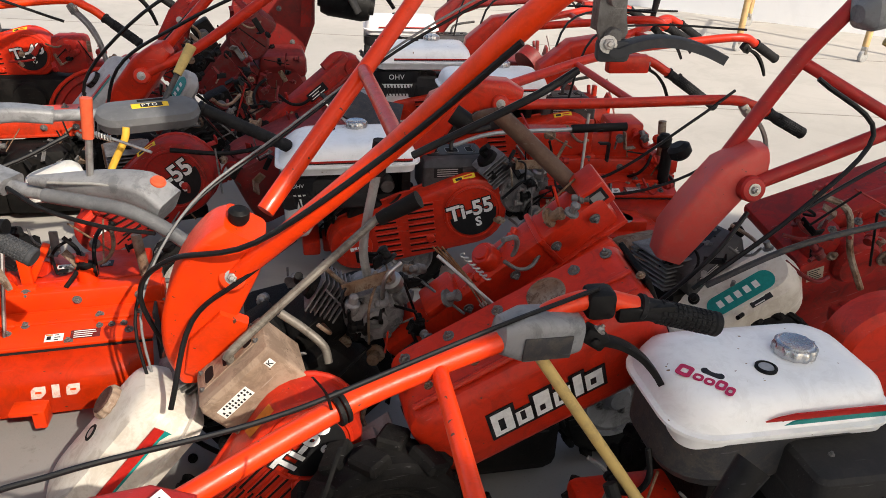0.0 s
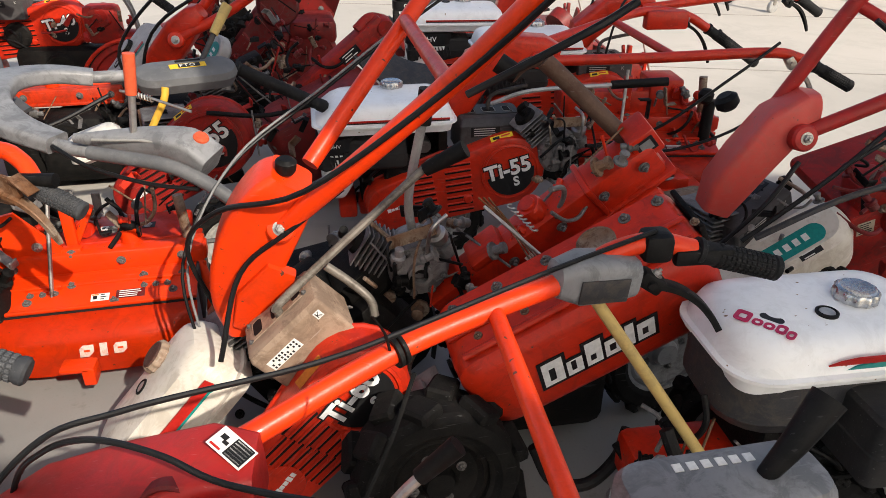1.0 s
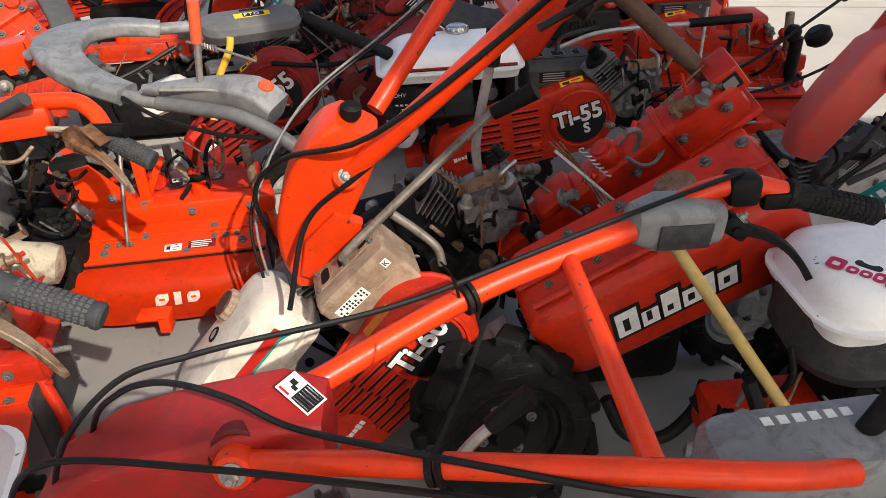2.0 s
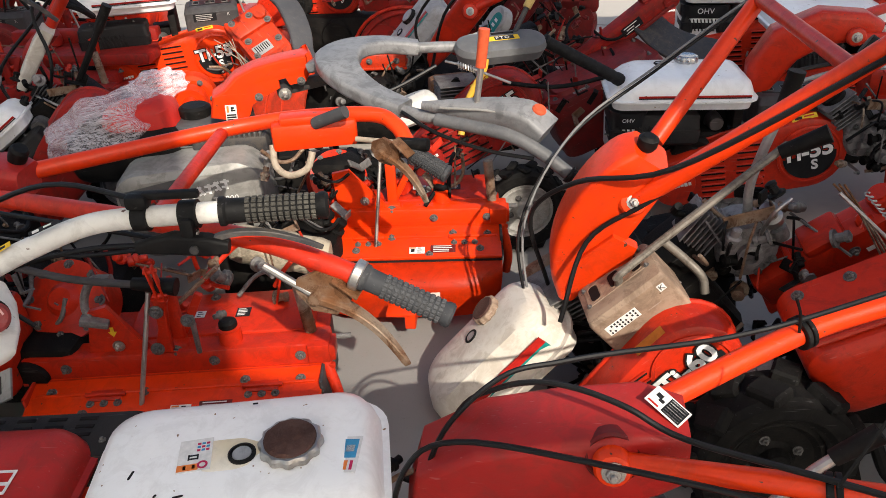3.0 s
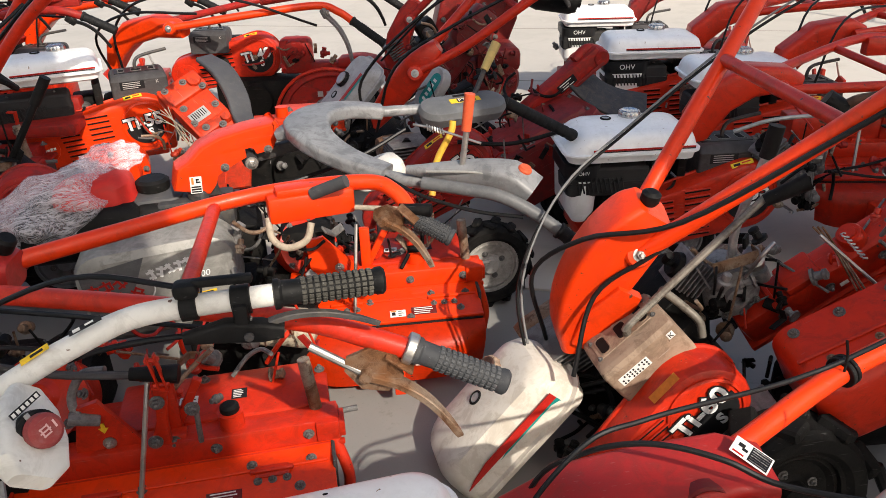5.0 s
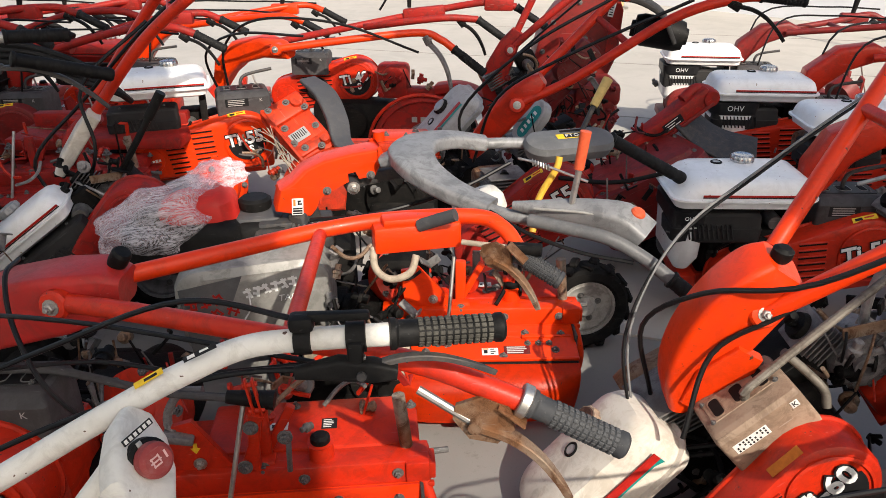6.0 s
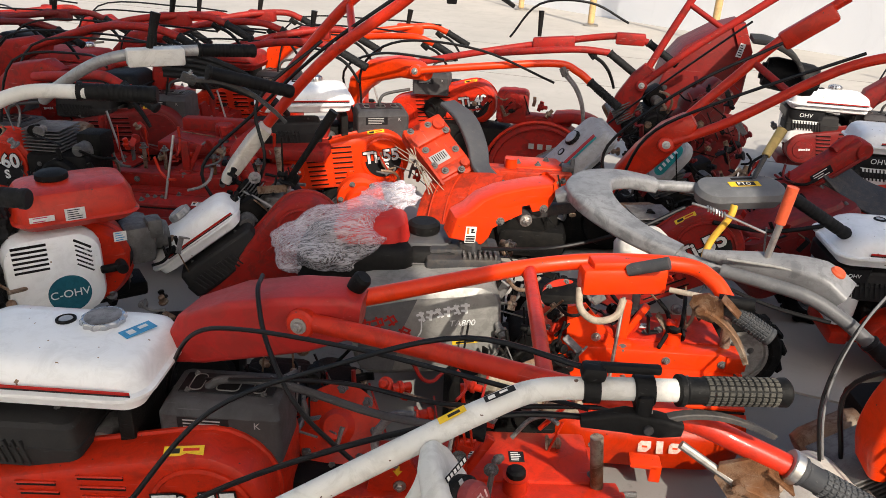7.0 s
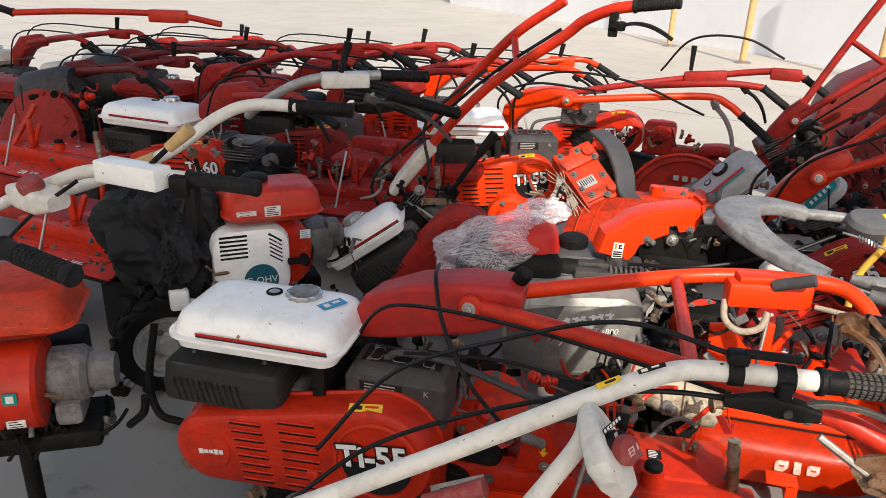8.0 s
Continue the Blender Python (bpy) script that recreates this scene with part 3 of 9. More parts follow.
                part("vent_louvre", box(w + 0.004, 0.008, 0.004, (0, -0.001, 0.0058), r=0.0015, seg=1), mat, bc, m=sm)
    f = m @ Matrix.Translation((c2[0] - 0.02, 0.022, c2[1] + r2 * 0.93)) @ Matrix.Rotation(-base, 4, "Y") @ Matrix.Rotation(radians(38), 4, "X")
    sticker(bc, f @ Matrix.Translation((-0.01, 0, 0.009)), 0.075, 0.018, warn or LABEL_YELLOW, [] if warn else [(-0.018, 0, 0.022, 0.009, INK), (0.014, 0.002, 0.03, 0.005, RED)], "warning_label")
    return bc


def gear_box(th, m, mat=None, lx=0.21, ly=0.17, lz=0.12, lever=True):
    """Speed selector housing: a sloping gate plate with three slots, print, and a bent lever."""
    mat = GUN if mat in (None, DARK_GREY) else mat
    rings = []
    steps = ((-lz / 2, 0.0, 0.0), (lz * 0.32, 0.0, 0.0), (lz * 0.46, 0.008, 0.006), (lz / 2, 0.016, 0.010)) if mat is GUN else ((-lz / 2, 0.0, 0.0), (lz * 0.38, 0.0, 0.0), (lz * 0.47, 0.004, 0.003), (lz / 2, 0.012, 0.006))
    for z, i, sh in steps:
        rings.append([(x, y + sh, z) for x, y in rrect(lx - 2 * i, ly - 2 * i, 0.011 if mat is GUN else 0.010, 4)])
    gb = part("selector_housing", loft(rings), mat, th, m=m)
    top = m @ Matrix.Translation((0.0, 0.012, lz / 2 + 0.001))
    f_ = lx / 0.21
    part("gate_plate", box(lx * 0.80, ly * 0.50, 0.003, r=0.0012, seg=1), INK if mat is GUN else mat, gb, m=top)
    for x, w, h in ((-0.056, 0.018, 0.044), (0.0, 0.036, 0.040), (0.056, 0.018, 0.044)) if mat is GUN else ((-0.058, 0.024, 0.050), (0.0, 0.030, 0.046), (0.058, 0.024, 0.050)):
        part("gate_frame", loft([[(a * k_, b * k_, z) for a, b in rrect(w * f_ + 0.006, h * f_ + 0.006, 0.010, 4)] for k_, z in ((1, 0), (1, 0.0018), (0.92, 0.0018), (0.92, 0))], True), SHROUD if mat is GUN else mat, gb, m=top @ Matrix.Translation((x * f_, 0, 0.001)))
        part("gate_slot", loft([[(a, b, z) for a, b in rrect(w * f_, h * f_, 0.008, 4)] for z in (0.0, 0.0022)]), SLOT, gb, m=top @ Matrix.Translation((x * f_, 0, 0.0006)), smooth=False)
    for x in (-0.035, 0.035):
        for y in (-0.028, 0.028):
            bolt(gb, top @ V3((x * 2.1, y, 0.001)), top.to_3x3() @ V3((0, 0, 1)), 0.004)
    f = m @ Matrix.Translation((0, -ly / 2 - 0.0005, lz * 0.16)) @ FACE
    if mat is GUN:
        sticker(gb, f @ Matrix.Translation((-0.03, 0.0, 0)), 0.098, 0.034, INK, print_rows(0.088, 0.028, 4, WORN_PRINT), "print_label")
        words(gb, "K", 0.020, f @ Matrix.Translation((0.072, 0.006, 0.0006)), WORN_PRINT, "lettering", 0.0003)
    else:
        sticker(gb, f @ Matrix.Translation((-0.035, -0.006, 0)), 0.078, 0.026, PAPER, [(-0.032 + 0.008 * (q % 9), 0.008 - 0.008 * (q // 9), 0.004, 0.005, INK) for q in range(27) if q % 5], "print_label")
        sticker(gb, f @ Matrix.Translation((0.072, 0.008, 0)), 0.016, 0.018, PAPER, [], "letter_plate")
        words(gb, "K", 0.018, f @ Matrix.Translation((0.072, 0.008, 0.0012)), INK, "lettering", 0.0003)
    if lever:
        part("selector_lever", tube([top @ V3((0, 0, -0.01)), top @ V3((0.0, 0.0, 0.03)), top @ V3((0.03, 0.01, 0.055)), top @ V3((0.14, 0.03, 0.07))], 0.007, 10), DARK_GREY, gb)
    return gb


def grip(th, a, b, r=0.0185, mat=None, rings=11, bumps=True, stud=None):
    """A rubber hand grip from a to b: smooth sleeve, collar, and rows of small worn studs."""
    a, b = V3(a), V3(b)
    n = (b - a).length
    prof = [(0.7 * r, -0.002), (r * 1.16, 0.0), (r * 1.16, 0.007), (r * 1.0, 0.011), (r * 0.97, n * 0.20)]
    if not bumps:
        for k in range(rings):
            z0, w = n * (0.22 + 0.66 * k / rings), n * 0.66 / rings
            prof += [(r * 0.97, z0), (r * 1.02, z0 + 0.2 * w), (r * 1.02, z0 + 0.75 * w), (r * 0.97, z0 + 0.95 * w)]
    prof += [(r * 0.97, n * 0.90), (r * 1.07, n * 0.92), (r * 1.08, n * 0.975), (r * 0.9, n), (0.0, n)]
    g = part("hand_grip", lathe(prof, 24), mat or GRIP, th, m=along(a, b))
    if bumps:
        m = along(a, b)
        bm = []
        for k in range(rings):
            z0 = n * (0.23 + 0.66 * (k + 0.5) / rings)
            for j in range(16):
                bm.append(moved(box(0.0030, r * 0.30, n * 0.66 / rings * 0.74, (0, 0, 0), r=0.0008, seg=1), Matrix.Rotation(2 * math.pi * j / 16, 4, "Z") @ Matrix.Translation((r * 0.985, 0, z0))))
        part("grip_relief", join(*bm), stud or mat or GRIP, g, m=m, kind="stuff")
    return g


def clutch_lever(th, pivot, tip, mat=None, w=0.016, up=(0, 0, 1), plate=False):
    """A hand lever: bracket on the tube, then a tapering bowed blade of folded sheet."""
    p, q = V3(pivot), V3(tip)
    d = q - p
    side = d.cross(V3(up)).normalized()
    u = side.cross(d).normalized()
    n = d.length
    path = smooth_path([p, p + d * 0.28 + u * 0.09 * n, p + d * 0.55 + u * 0.09 * n, p + d * 0.8 + u * 0.02 * n, q - u * 0.07 * n], 4)
    k = len(path) - 1
    rings = []
    for i, c in enumerate(path):
        t = (path[min(i + 1, k)] - path[max(i - 1, 0)]).normalized()
        nn = side.cross(t).normalized()
        hw = w * (1.0 - 0.72 * (i / k) ** 1.4) * (0.55 if i == k else 1.0)
        rings.append([c + side * a * hw + nn * b for a, b in ((-1, -0.5 * w), (-0.82, -0.5 * w), (-0.74, 0.001), (0.74, 0.001), (0.82, -0.5 * w), (1, -0.5 * w), (1, 0.0025), (0.8, 0.004), (-0.8, 0.004), (-1, 0.0025))])
    lv = part("lever", loft(rings), mat or BLACK, th)
    br = [moved(box(0.045, 0.028, 0.03, r=0.006), basis(p, d, up)), tube([p - side * 0.02, p + side * 0.02], 0.007, 10, False)]
    if plate:
        pm = basis(p, d, up)
        br = [moved(loft([[(x * n, y, z * n) for x, z in ((-0.22, 0.02), (-0.12, 0.22), (0.10, 0.30), (0.26, 0.16), (0.24, -0.04), (0.05, -0.16), (-0.16, -0.10))] for y in (-0.004, 0.004)]), pm), moved(tube([(0, -0.018, 0), (0, 0.018, 0)], 0.010, 12, False), pm), moved(box(0.05, 0.03, 0.004, (0.03, 0, 0.05), r=0.001), pm)]
    part("lever_bracket", join(*br), mat or BLACK, lv)
    bolt(lv, p + (side * -0.006 if plate else u * 0.014), -side if plate else u, 0.007, STEEL)
    if plate:
        sticker(lv, basis(p + d * 0.16 + u * 0.10 * n - side * 0.0048, d, -side), 0.014, 0.014, PAPER, print_rows(0.011, 0.011, 3, INK), "letter_plate")
    return lv


def tied(th, p, d, r=0.024):
    """A cable tie round a tube."""
    t = V3(d).normalized()
    m = Matrix.Translation(p) @ t.to_track_quat("Z", "Y").to_matrix().to_4x4()
    return part("cable_tie", join(lathe([(r, -0.004), (r * 1.05, -0.003), (r * 1.05, 0.003), (r, 0.004)], 20), lathe([(r, 0.006), (r * 1.05, 0.007), (r * 1.05, 0.012), (r, 0.013)], 20)), BLACK, th, m=m)


def tie_tail(th, a, b):
    """The loose flat end of a cable tie."""
    return part("tie_tail", loft([[V3(p) + V3(o) for o in ((-0.0022, 0, 0), (0, -0.0008, 0), (0.0022, 0, 0), (0, 0.0008, 0))] for p in smooth_path([a, V3(a) * 0.5 + V3(b) * 0.5 + V3((0.004, 0.003, 0)), b], 4)]), BLACK, th)


def cable(th, *pts, r=0.0045, mat=None, name="cable"):
    return part(name, tube(pts, r, 8), mat or CABLE, th)


def rail(th, *pts, r=0.0175, mat=None, name="handle_tube", curve=True, label=""):
    return part(name, tube(pts, r, 16, curve), mat or RED, th, label)


def pivot(th, p, d, mat, r=0.028):
    """The boss where a handle tube is bolted to its column."""
    m = along(p, V3(p) + V3(d))
    b = part("pivot_boss", lathe([(r, -0.03), (r, 0.012), (r * 0.85, 0.018), (r * 0.45, 0.02), (0.0, 0.02)], 24), mat, th, m=m)
    bolt(b, m @ V3((0, 0, 0.019)), d, 0.010, STEEL)
    return b


def wheel(th, c, axis, r=0.14, w=0.085, rim=None, lug=True, lugs=14):
    """A lugged farm tyre on a dished pressed rim."""
    m = along(c, V3(c) + V3(axis))
    prof = [(r * 0.60, -w * 0.36), (r * 0.70, -w * 0.5), (r * 0.86, -w * 0.5), (r * 0.93, -w * 0.38), (r * 0.945, 0.0), (r * 0.93, w * 0.38), (r * 0.86, w * 0.5), (r * 0.70, w * 0.5), (r * 0.60, w * 0.36)]
    wh = part("wheel", lathe([(r * 0.62, -w * 0.34), (r * 0.64, -w * 0.40), (r * 0.56, -w * 0.38), (r * 0.50, -w * 0.12), (r * 0.22, -w * 0.05), (r * 0.20, w * 0.30), (r * 0.16, w * 0.42), (0.0, w * 0.42)], 36), rim or GREY, th, m=m)
    part("rim_edge", ring([(r * 0.575, w * 0.24), (r * 0.585, w * 0.38), (r * 0.64, w * 0.41), (r * 0.63, w * 0.24)], 36), rim or GREY, wh, m=m)
    part("rim_face", lathe([(r * 0.60, w * 0.20), (r * 0.60, w * 0.28), (r * 0.52, w * 0.32), (r * 0.46, w * 0.24), (r * 0.26, w * 0.20), (r * 0.20, w * 0.27), (r * 0.08, w * 0.28), (r * 0.07, w * 0.20), (0, w * 0.20)], 34), rim or GREY, wh, m=m)
    for k in range(4):
        a = 2 * math.pi * k / 4 + 0.4
        bolt(wh, m @ V3((0.3 * r * math.cos(a), 0.3 * r * math.sin(a), w * 0.205)), axis, 0.007)
    ty = part("tyre", ring(prof, 40), TYRE, wh, m=m)
    if lug:
        bm = []
        for k in range(lugs):
            for s in (-1, 1):
                a = 2 * math.pi * (k + (0.5 if s > 0 else 0)) / lugs
                bm.append(moved(box(r * 1.4 / lugs, r * 2.8 / lugs, w * 0.58, (0, 0, 0), 0.006, 1), m @ Matrix.Rotation(a, 4, "Z") @ Matrix.Translation((r * 0.955, 0, s * w * 0.25)) @ Matrix.Rotation(radians(32 * s), 4, "X")))
        part("tread", join(*bm), TYRE, ty, kind="stuff")
    return wh


def rotary(th, m, mat=None, lx=0.56, deck_mat=None, lip=True, logo=False, left_case=True, post=True, seed=1, top_mat=None, plug=(0.09, 0.03), lift=None):
    """Rotary tiller housing. x along its beam, y to the deck behind, z up; origin at the beam's middle top."""
    mat = mat or RED
    dm = deck_mat or mat
    rnd = random.Random(seed)
    up = m.to_3x3() @ V3((0, 0, 1))
    rod = lift is None
    lift = -0.10 * lx if rod else lift
    rt = part("rotary_beam", join(box(lx, 0.060, 0.066, (0, 0, -0.027), 0.007), box(lx * 1.02, 0.012, 0.012, (0, -0.033, -0.054), 0.003)), mat, th, m=m)
    for x in (-0.36, 0.12, 0.40):
        bolt(rt, m @ V3((x * lx, -0.031, -0.022)), m.to_3x3() @ V3((0, -1, 0)), 0.008)
    part("deck", join(box(lx * 0.62, 0.17, 0.05, (lx * 0.12, 0.11, -0.012), 0.01), box(lx * 0.95, 0.20, 0.012, (0, 0.11, -0.045), 0.004)), top_mat or dm, rt, m=m)
    fm = m @ Matrix.Translation((0, -0.03, -0.050)) @ Matrix.Rotation(radians(15), 4, "X")
    part("front_plate", box(lx * 0.94, 0.135, 0.006, (0, -0.0675, 0), 0.0025), dm, rt, m=fm)
    part("plate_rib", box(lx * 0.94, 0.010, 0.012, (0, -0.132, 0.002), 0.004), dm, rt, m=fm)
    part("plate_rib", box(lx * 0.90, 0.008, 0.008, (0, -0.048, 0.003), 0.003), dm, rt, m=fm)
    part("seam", box(lx * 0.93, 0.008, 0.012, r=0.002, seg=1), SLOT, rt, m=fm @ Matrix.Translation((0, -0.140, -0.006)), smooth=False)
    fu = fm.to_3x3() @ V3((0, 0, 1))
    for x, y in ((-0.40, -0.04), (-0.28, -0.10), (-0.10, -0.05), (0.10, -0.12), (0.22, -0.035), (0.36, -0.10), (0.40, -0.04)):
        bolt(rt, fm @ V3((x * lx, y, 0.003)), fu, 0.0075)
    for x0 in (-0.22, 0.28):
        part("hinge", join(box(0.09, 0.010, 0.010, (0, 0, 0.006), 0.003), box(0.07, 0.028, 0.005, (0, 0.0, 0.002), 0.002)), mat, rt, m=fm @ Matrix.Translation((x0 * lx, -0.055, 0.003)))
        for k in (-0.03, 0.0, 0.03):
            bolt(rt, fm @ V3((x0 * lx + k, -0.075, 0.004)), fu, 0.006)
    for x, y in ((-0.05, 0.06), (0.35, 0.05), (0.38, 0.15), (0.0, 0.17)):
        bolt(rt, m @ V3((x * lx + 0.05, y, 0.012)), up, 0.008)
    sticker(rt, fm @ Matrix.Translation((0.02, -0.104, 0.0045)), 0.045, 0.026, PAPER, print_rows(0.018, 0.02, 3, INK, 0.009) + [(-0.012, -0.001, 0.010, 0.012, INK), (-0.012, 0.009, 0.016, 0.004, LABEL_ORANGE)], "warning_label")
    sticker(rt, fm @ Matrix.Translation((0.095, -0.100, 0.0045)), 0.072, 0.030, DARK_RED, print_rows(0.066, 0.026, 4, PAPER), "rating_plate")
    sticker(rt, m @ Matrix.Translation((0.02, 0.10, 0.0145)), 0.04, 0.026, PAPER, print_rows(0.018, 0.02, 3, INK, 0.009) + [(-0.011, -0.001, 0.009, 0.012, INK)], "warning_label")
    sticker(rt, m @ Matrix.Translation((0.13, 0.10, 0.0145)), 0.034, 0.036, INK, print_rows(0.03, 0.03, 5, PAPER), "rating_plate")
    nk = part("filler_neck", lathe([(0.034, 0.0), (0.027, 0.004), (0.026, 0.042), (0.028, 0.045), (0.020, 0.046)], 24), mat, rt, m=m @ Matrix.Translation((*plug, -0.002)))
    part("plug", lathe([(0.019, 0.044), (0.021, 0.048), (0.020, 0.058), (0.013, 0.063), (0.0, 0.063)], 20), BLACK, nk, "black rubber plug", m @ Matrix.Translation((*plug, -0.002)))
    if left_case:
        cm = m @ Matrix.Translation((-lx * 0.40, 0.08, 0.06)) @ Matrix.Rotation(radians(55), 4, "X") @ Matrix.Rotation(radians(25), 4, "Y")
        gc = part("gear_case", lathe([(0.085, -0.06), (0.09, 0.0), (0.09, 0.012), (0.072, 0.016), (0.045, 0.03), (0.03, 0.045), (0.0, 0.045)], 32), top_mat or mat, rt, m=cm)
        for k in range(8):
            a = 2 * math.pi * k / 8
            bolt(gc, cm @ V3((0.08 * math.cos(a), 0.08 * math.sin(a), 0.012)), cm.to_3x3() @ V3((0, 0, 1)), 0.007)
        part("gear_neck", moved(join(box(0.15, 0.11, 0.09, r=0.03), disc(0.05, 0.16, (0, 0, 0.02), "y")), m @ Matrix.Translation((-lx * 0.60, 0.07, -0.05))), ENGINE, rt)
        part("gear_stay", moved(loft([[(x, y, z) for x, z in ((-0.10, 0.12), (-0.05, 0.13), (0.06, 0.0), (0.06, -0.02), (-0.09, -0.02))] for y in (0.0, 0.012)]), m @ Matrix.Translation((-lx * 0.22, -0.012, 0.0))), mat, rt)
        bolt(rt, m @ V3((-lx * 0.24, -0.014, 0.03)), m.to_3x3() @ V3((0, -1, 0)), 0.009, STEEL)
    if post:
        part("end_post", tube([m @ V3((lx * 0.44, 0.02, -0.06)), m @ V3((lx * 0.41, 0.03, 0.13))], 0.014, 14, False), RUST, rt, "rust-streaked post")
        part("post_bracket", join(box(0.05, 0.075, 0.05, (lx * 0.46, 0.0, -0.02), 0.004), box(0.02, 0.05, 0.04, (lx * 0.50, -0.01, -0.02), 0.003)), mat, rt, m=m)
        part("stand_leg", tube([m @ V3((lx * 0.47, -0.02, -0.03)), m @ V3((lx * 0.51, -0.05, -0.13)), m @ V3((lx * 0.50, -0.05, -0.20))], 0.013, 12), mat, rt)
        part("tow_pin", tube([m @ V3((lx * 0.48, 0.02, -0.015)), m @ V3((lx * 0.56, 0.03, -0.02))], 0.007, 10, False), CAST, rt)
    part("lift_rod", tube([m @ V3((lift - (0.045 if rod else 0.070), -0.11, -0.075)), m @ V3((lift - 0.02, -0.03, 0.17))], 0.0055, 8, False), STEEL, rt, "bare steel rod")
    part("lift_bracket", join(moved(box(0.03, 0.02, 0.15, r=0.004), Matrix.Translation((lift, 0.02, 0.06))), moved(box(0.02, 0.015, 0.16, r=0.004), Matrix.Translation((lift + 0.025, 0.03, 0.05)) @ Matrix.Rotation(radians(28), 4, "Y")), box(0.05, 0.03, 0.03, (lift, 0.0, 0.0), 0.004)), mat, rt, m=m)
    bolt(rt, m @ V3((lift, -0.014, 0.0)), m.to_3x3() @ V3((0, -1, 0)), 0.009)
    if lip:
        rows = []
        for k in range(8):
            a = k / 7
            out = 0.075 * math.sin(min(1.0, a * 1.5) * 1.57) - 0.02 * max(0.0, a - 0.6)
            rows.append([((-0.47 + 0.94 * j / 16) * lx * (1 - 0.05 * a ** 3), -0.168 - out * (1 - 0.55 * abs(j / 8 - 1) ** 6), -0.090 - 0.028 * a - 0.115 * a ** 1.7 + 0.018 * a * abs(j / 8 - 1) ** 5) for j in range(17)])
        bm = bmesh.new()
        g = [[bm.verts.new(p) for p in r] for r in rows]
        for i in range(7):
            for j in range(16):
                bm.faces.new((g[i][j], g[i][j + 1], g[i + 1][j + 1], g[i + 1][j]))
        bmesh.ops.solidify(bm, geom=bm.faces[:], thickness=0.004)
        fl = part("rear_flap", bm, dm, rt, m=m)
        if logo:
            for k, (w, h, cut) in enumerate(((0.034, 0.030, 0.012), (0.018, 0.034, 0.0), (0.032, 0.028, 0.010))):
                lm = m @ Matrix.Translation((0.03 + 0.040 * (k - 1), -0.2445, -0.160)) @ FACE @ Matrix.Rotation(radians(-20), 4, "X")
                part("emblem_bar", loft([[(x, y, z) for x, y in ((-w / 2, -h / 2), (w / 2 - cut, -h / 2), (w / 2, -h / 2 + cut), (w / 2, h / 2), (-w / 2 + 0.7 * cut, h / 2), (-w / 2, h / 2 - 0.7 * cut))] for z in (0.0, 0.001)]), WORN_WHITE, fl, m=lm, smooth=False)
                if cut:
                    part("emblem_gap", box(w * 0.42, h * 0.18, 0.001, (0.0, 0.0, 0.0010), 0), dm, fl, m=lm, smooth=False)
    tb = []
    for k in range(9):
        x = -lx * 0.40 + lx * 0.80 * k / 8
        a = rnd.uniform(0, 6.28)
        c = V3((x, 0.06, -0.16))
        d = V3((0, math.cos(a), math.sin(a)))
        tb.append(moved(tube([c, c + d * 0.06, c + d * 0.10 + V3((0.03, 0, 0))], 0.006, 6), m))
    part("tiller_blade", join(tube([m @ V3((-lx * 0.45, 0.06, -0.16)), m @ V3((lx * 0.45, 0.06, -0.16))], 0.02, 12, False), *tb), RUST, rt)
    for s in (-1, 1):
        part("side_plate", box(0.008, 0.26, 0.15, (s * lx * 0.47, 0.03, -0.12), 0.003), DARK_GREY if s > 0 else mat, rt, m=m)
    return rt


def power_unit(th, m, mat=None, code="Ti-55", tank=True, gear=True, cover=True, tank_mat=None, gear_mat=None, tank_kw=None, low=0.0, axle=0.14, wheels=True, rim=None, cap=None, seed=0, cowl=None, lever=True, tank_dx=0.0, tank_dz=0.0, cover_dx=0.0, cover_c1=(-0.10, 0.0), gear_dz=0.0, gear_ly=0.18):
    """Engine, tank, belt cover, selector and wheels in the frame m (ground below the tank's middle, x to the handles)."""
    def at(x, y, z):
        return m @ Matrix.Translation((x, y, z - low))
    engine_block(th, at(-0.01, 0.03, 0.33), cowl, seed)
    part("chassis", join(box(0.52, 0.10, 0.05, (0.12, 0.03, 0.20), 0.01), box(0.20, 0.16, 0.20, (0.32, 0.03, 0.30), 0.02), box(0.06, 0.22, 0.05, (-0.18, 0.03, 0.22), 0.01)), mat or RED, th, m=m @ Matrix.Translation((0, 0, -low)))
    if tank:
        fuel_tank(th, at(tank_dx, 0, 0.565 + tank_dz), mat=tank_mat, cap=cap, **(tank_kw or {}))
        part("tank_bracket", box(0.03, 0.20, 0.12, (0.14, 0.02, 0.48), 0.004), ENGINE, th, m=m @ Matrix.Translation((0, 0, -low)))
    air_cleaner(th, at(-0.075 + tank_dx, -0.055, 0.452 + 0.6 * tank_dz))
    if cover:
        belt_cover(th, at(cover_dx, -0.15, 0.31), cover_c1, mat=mat, code=code)
    if gear:
        gear_box(th, at(0.31, 0.0, 0.462 + gear_dz), gear_mat, 0.23, gear_ly, lever=lever)
    bits(th, m @ Matrix.Translation((0.06, -0.02, 0.30 - low)), (0.30, 0.12, 0.12), 26, seed + 5)
    if wheels:
        wheel(th, m @ V3((axle, -0.10, 0.14)), m.to_3x3() @ V3((0, -1, 0)), 0.14, 0.07, rim)
        wheel(th, m @ V3((axle, 0.22, 0.14)), m.to_3x3() @ V3((0, 1, 0)), 0.14, 0.07, rim)


BITS = {}


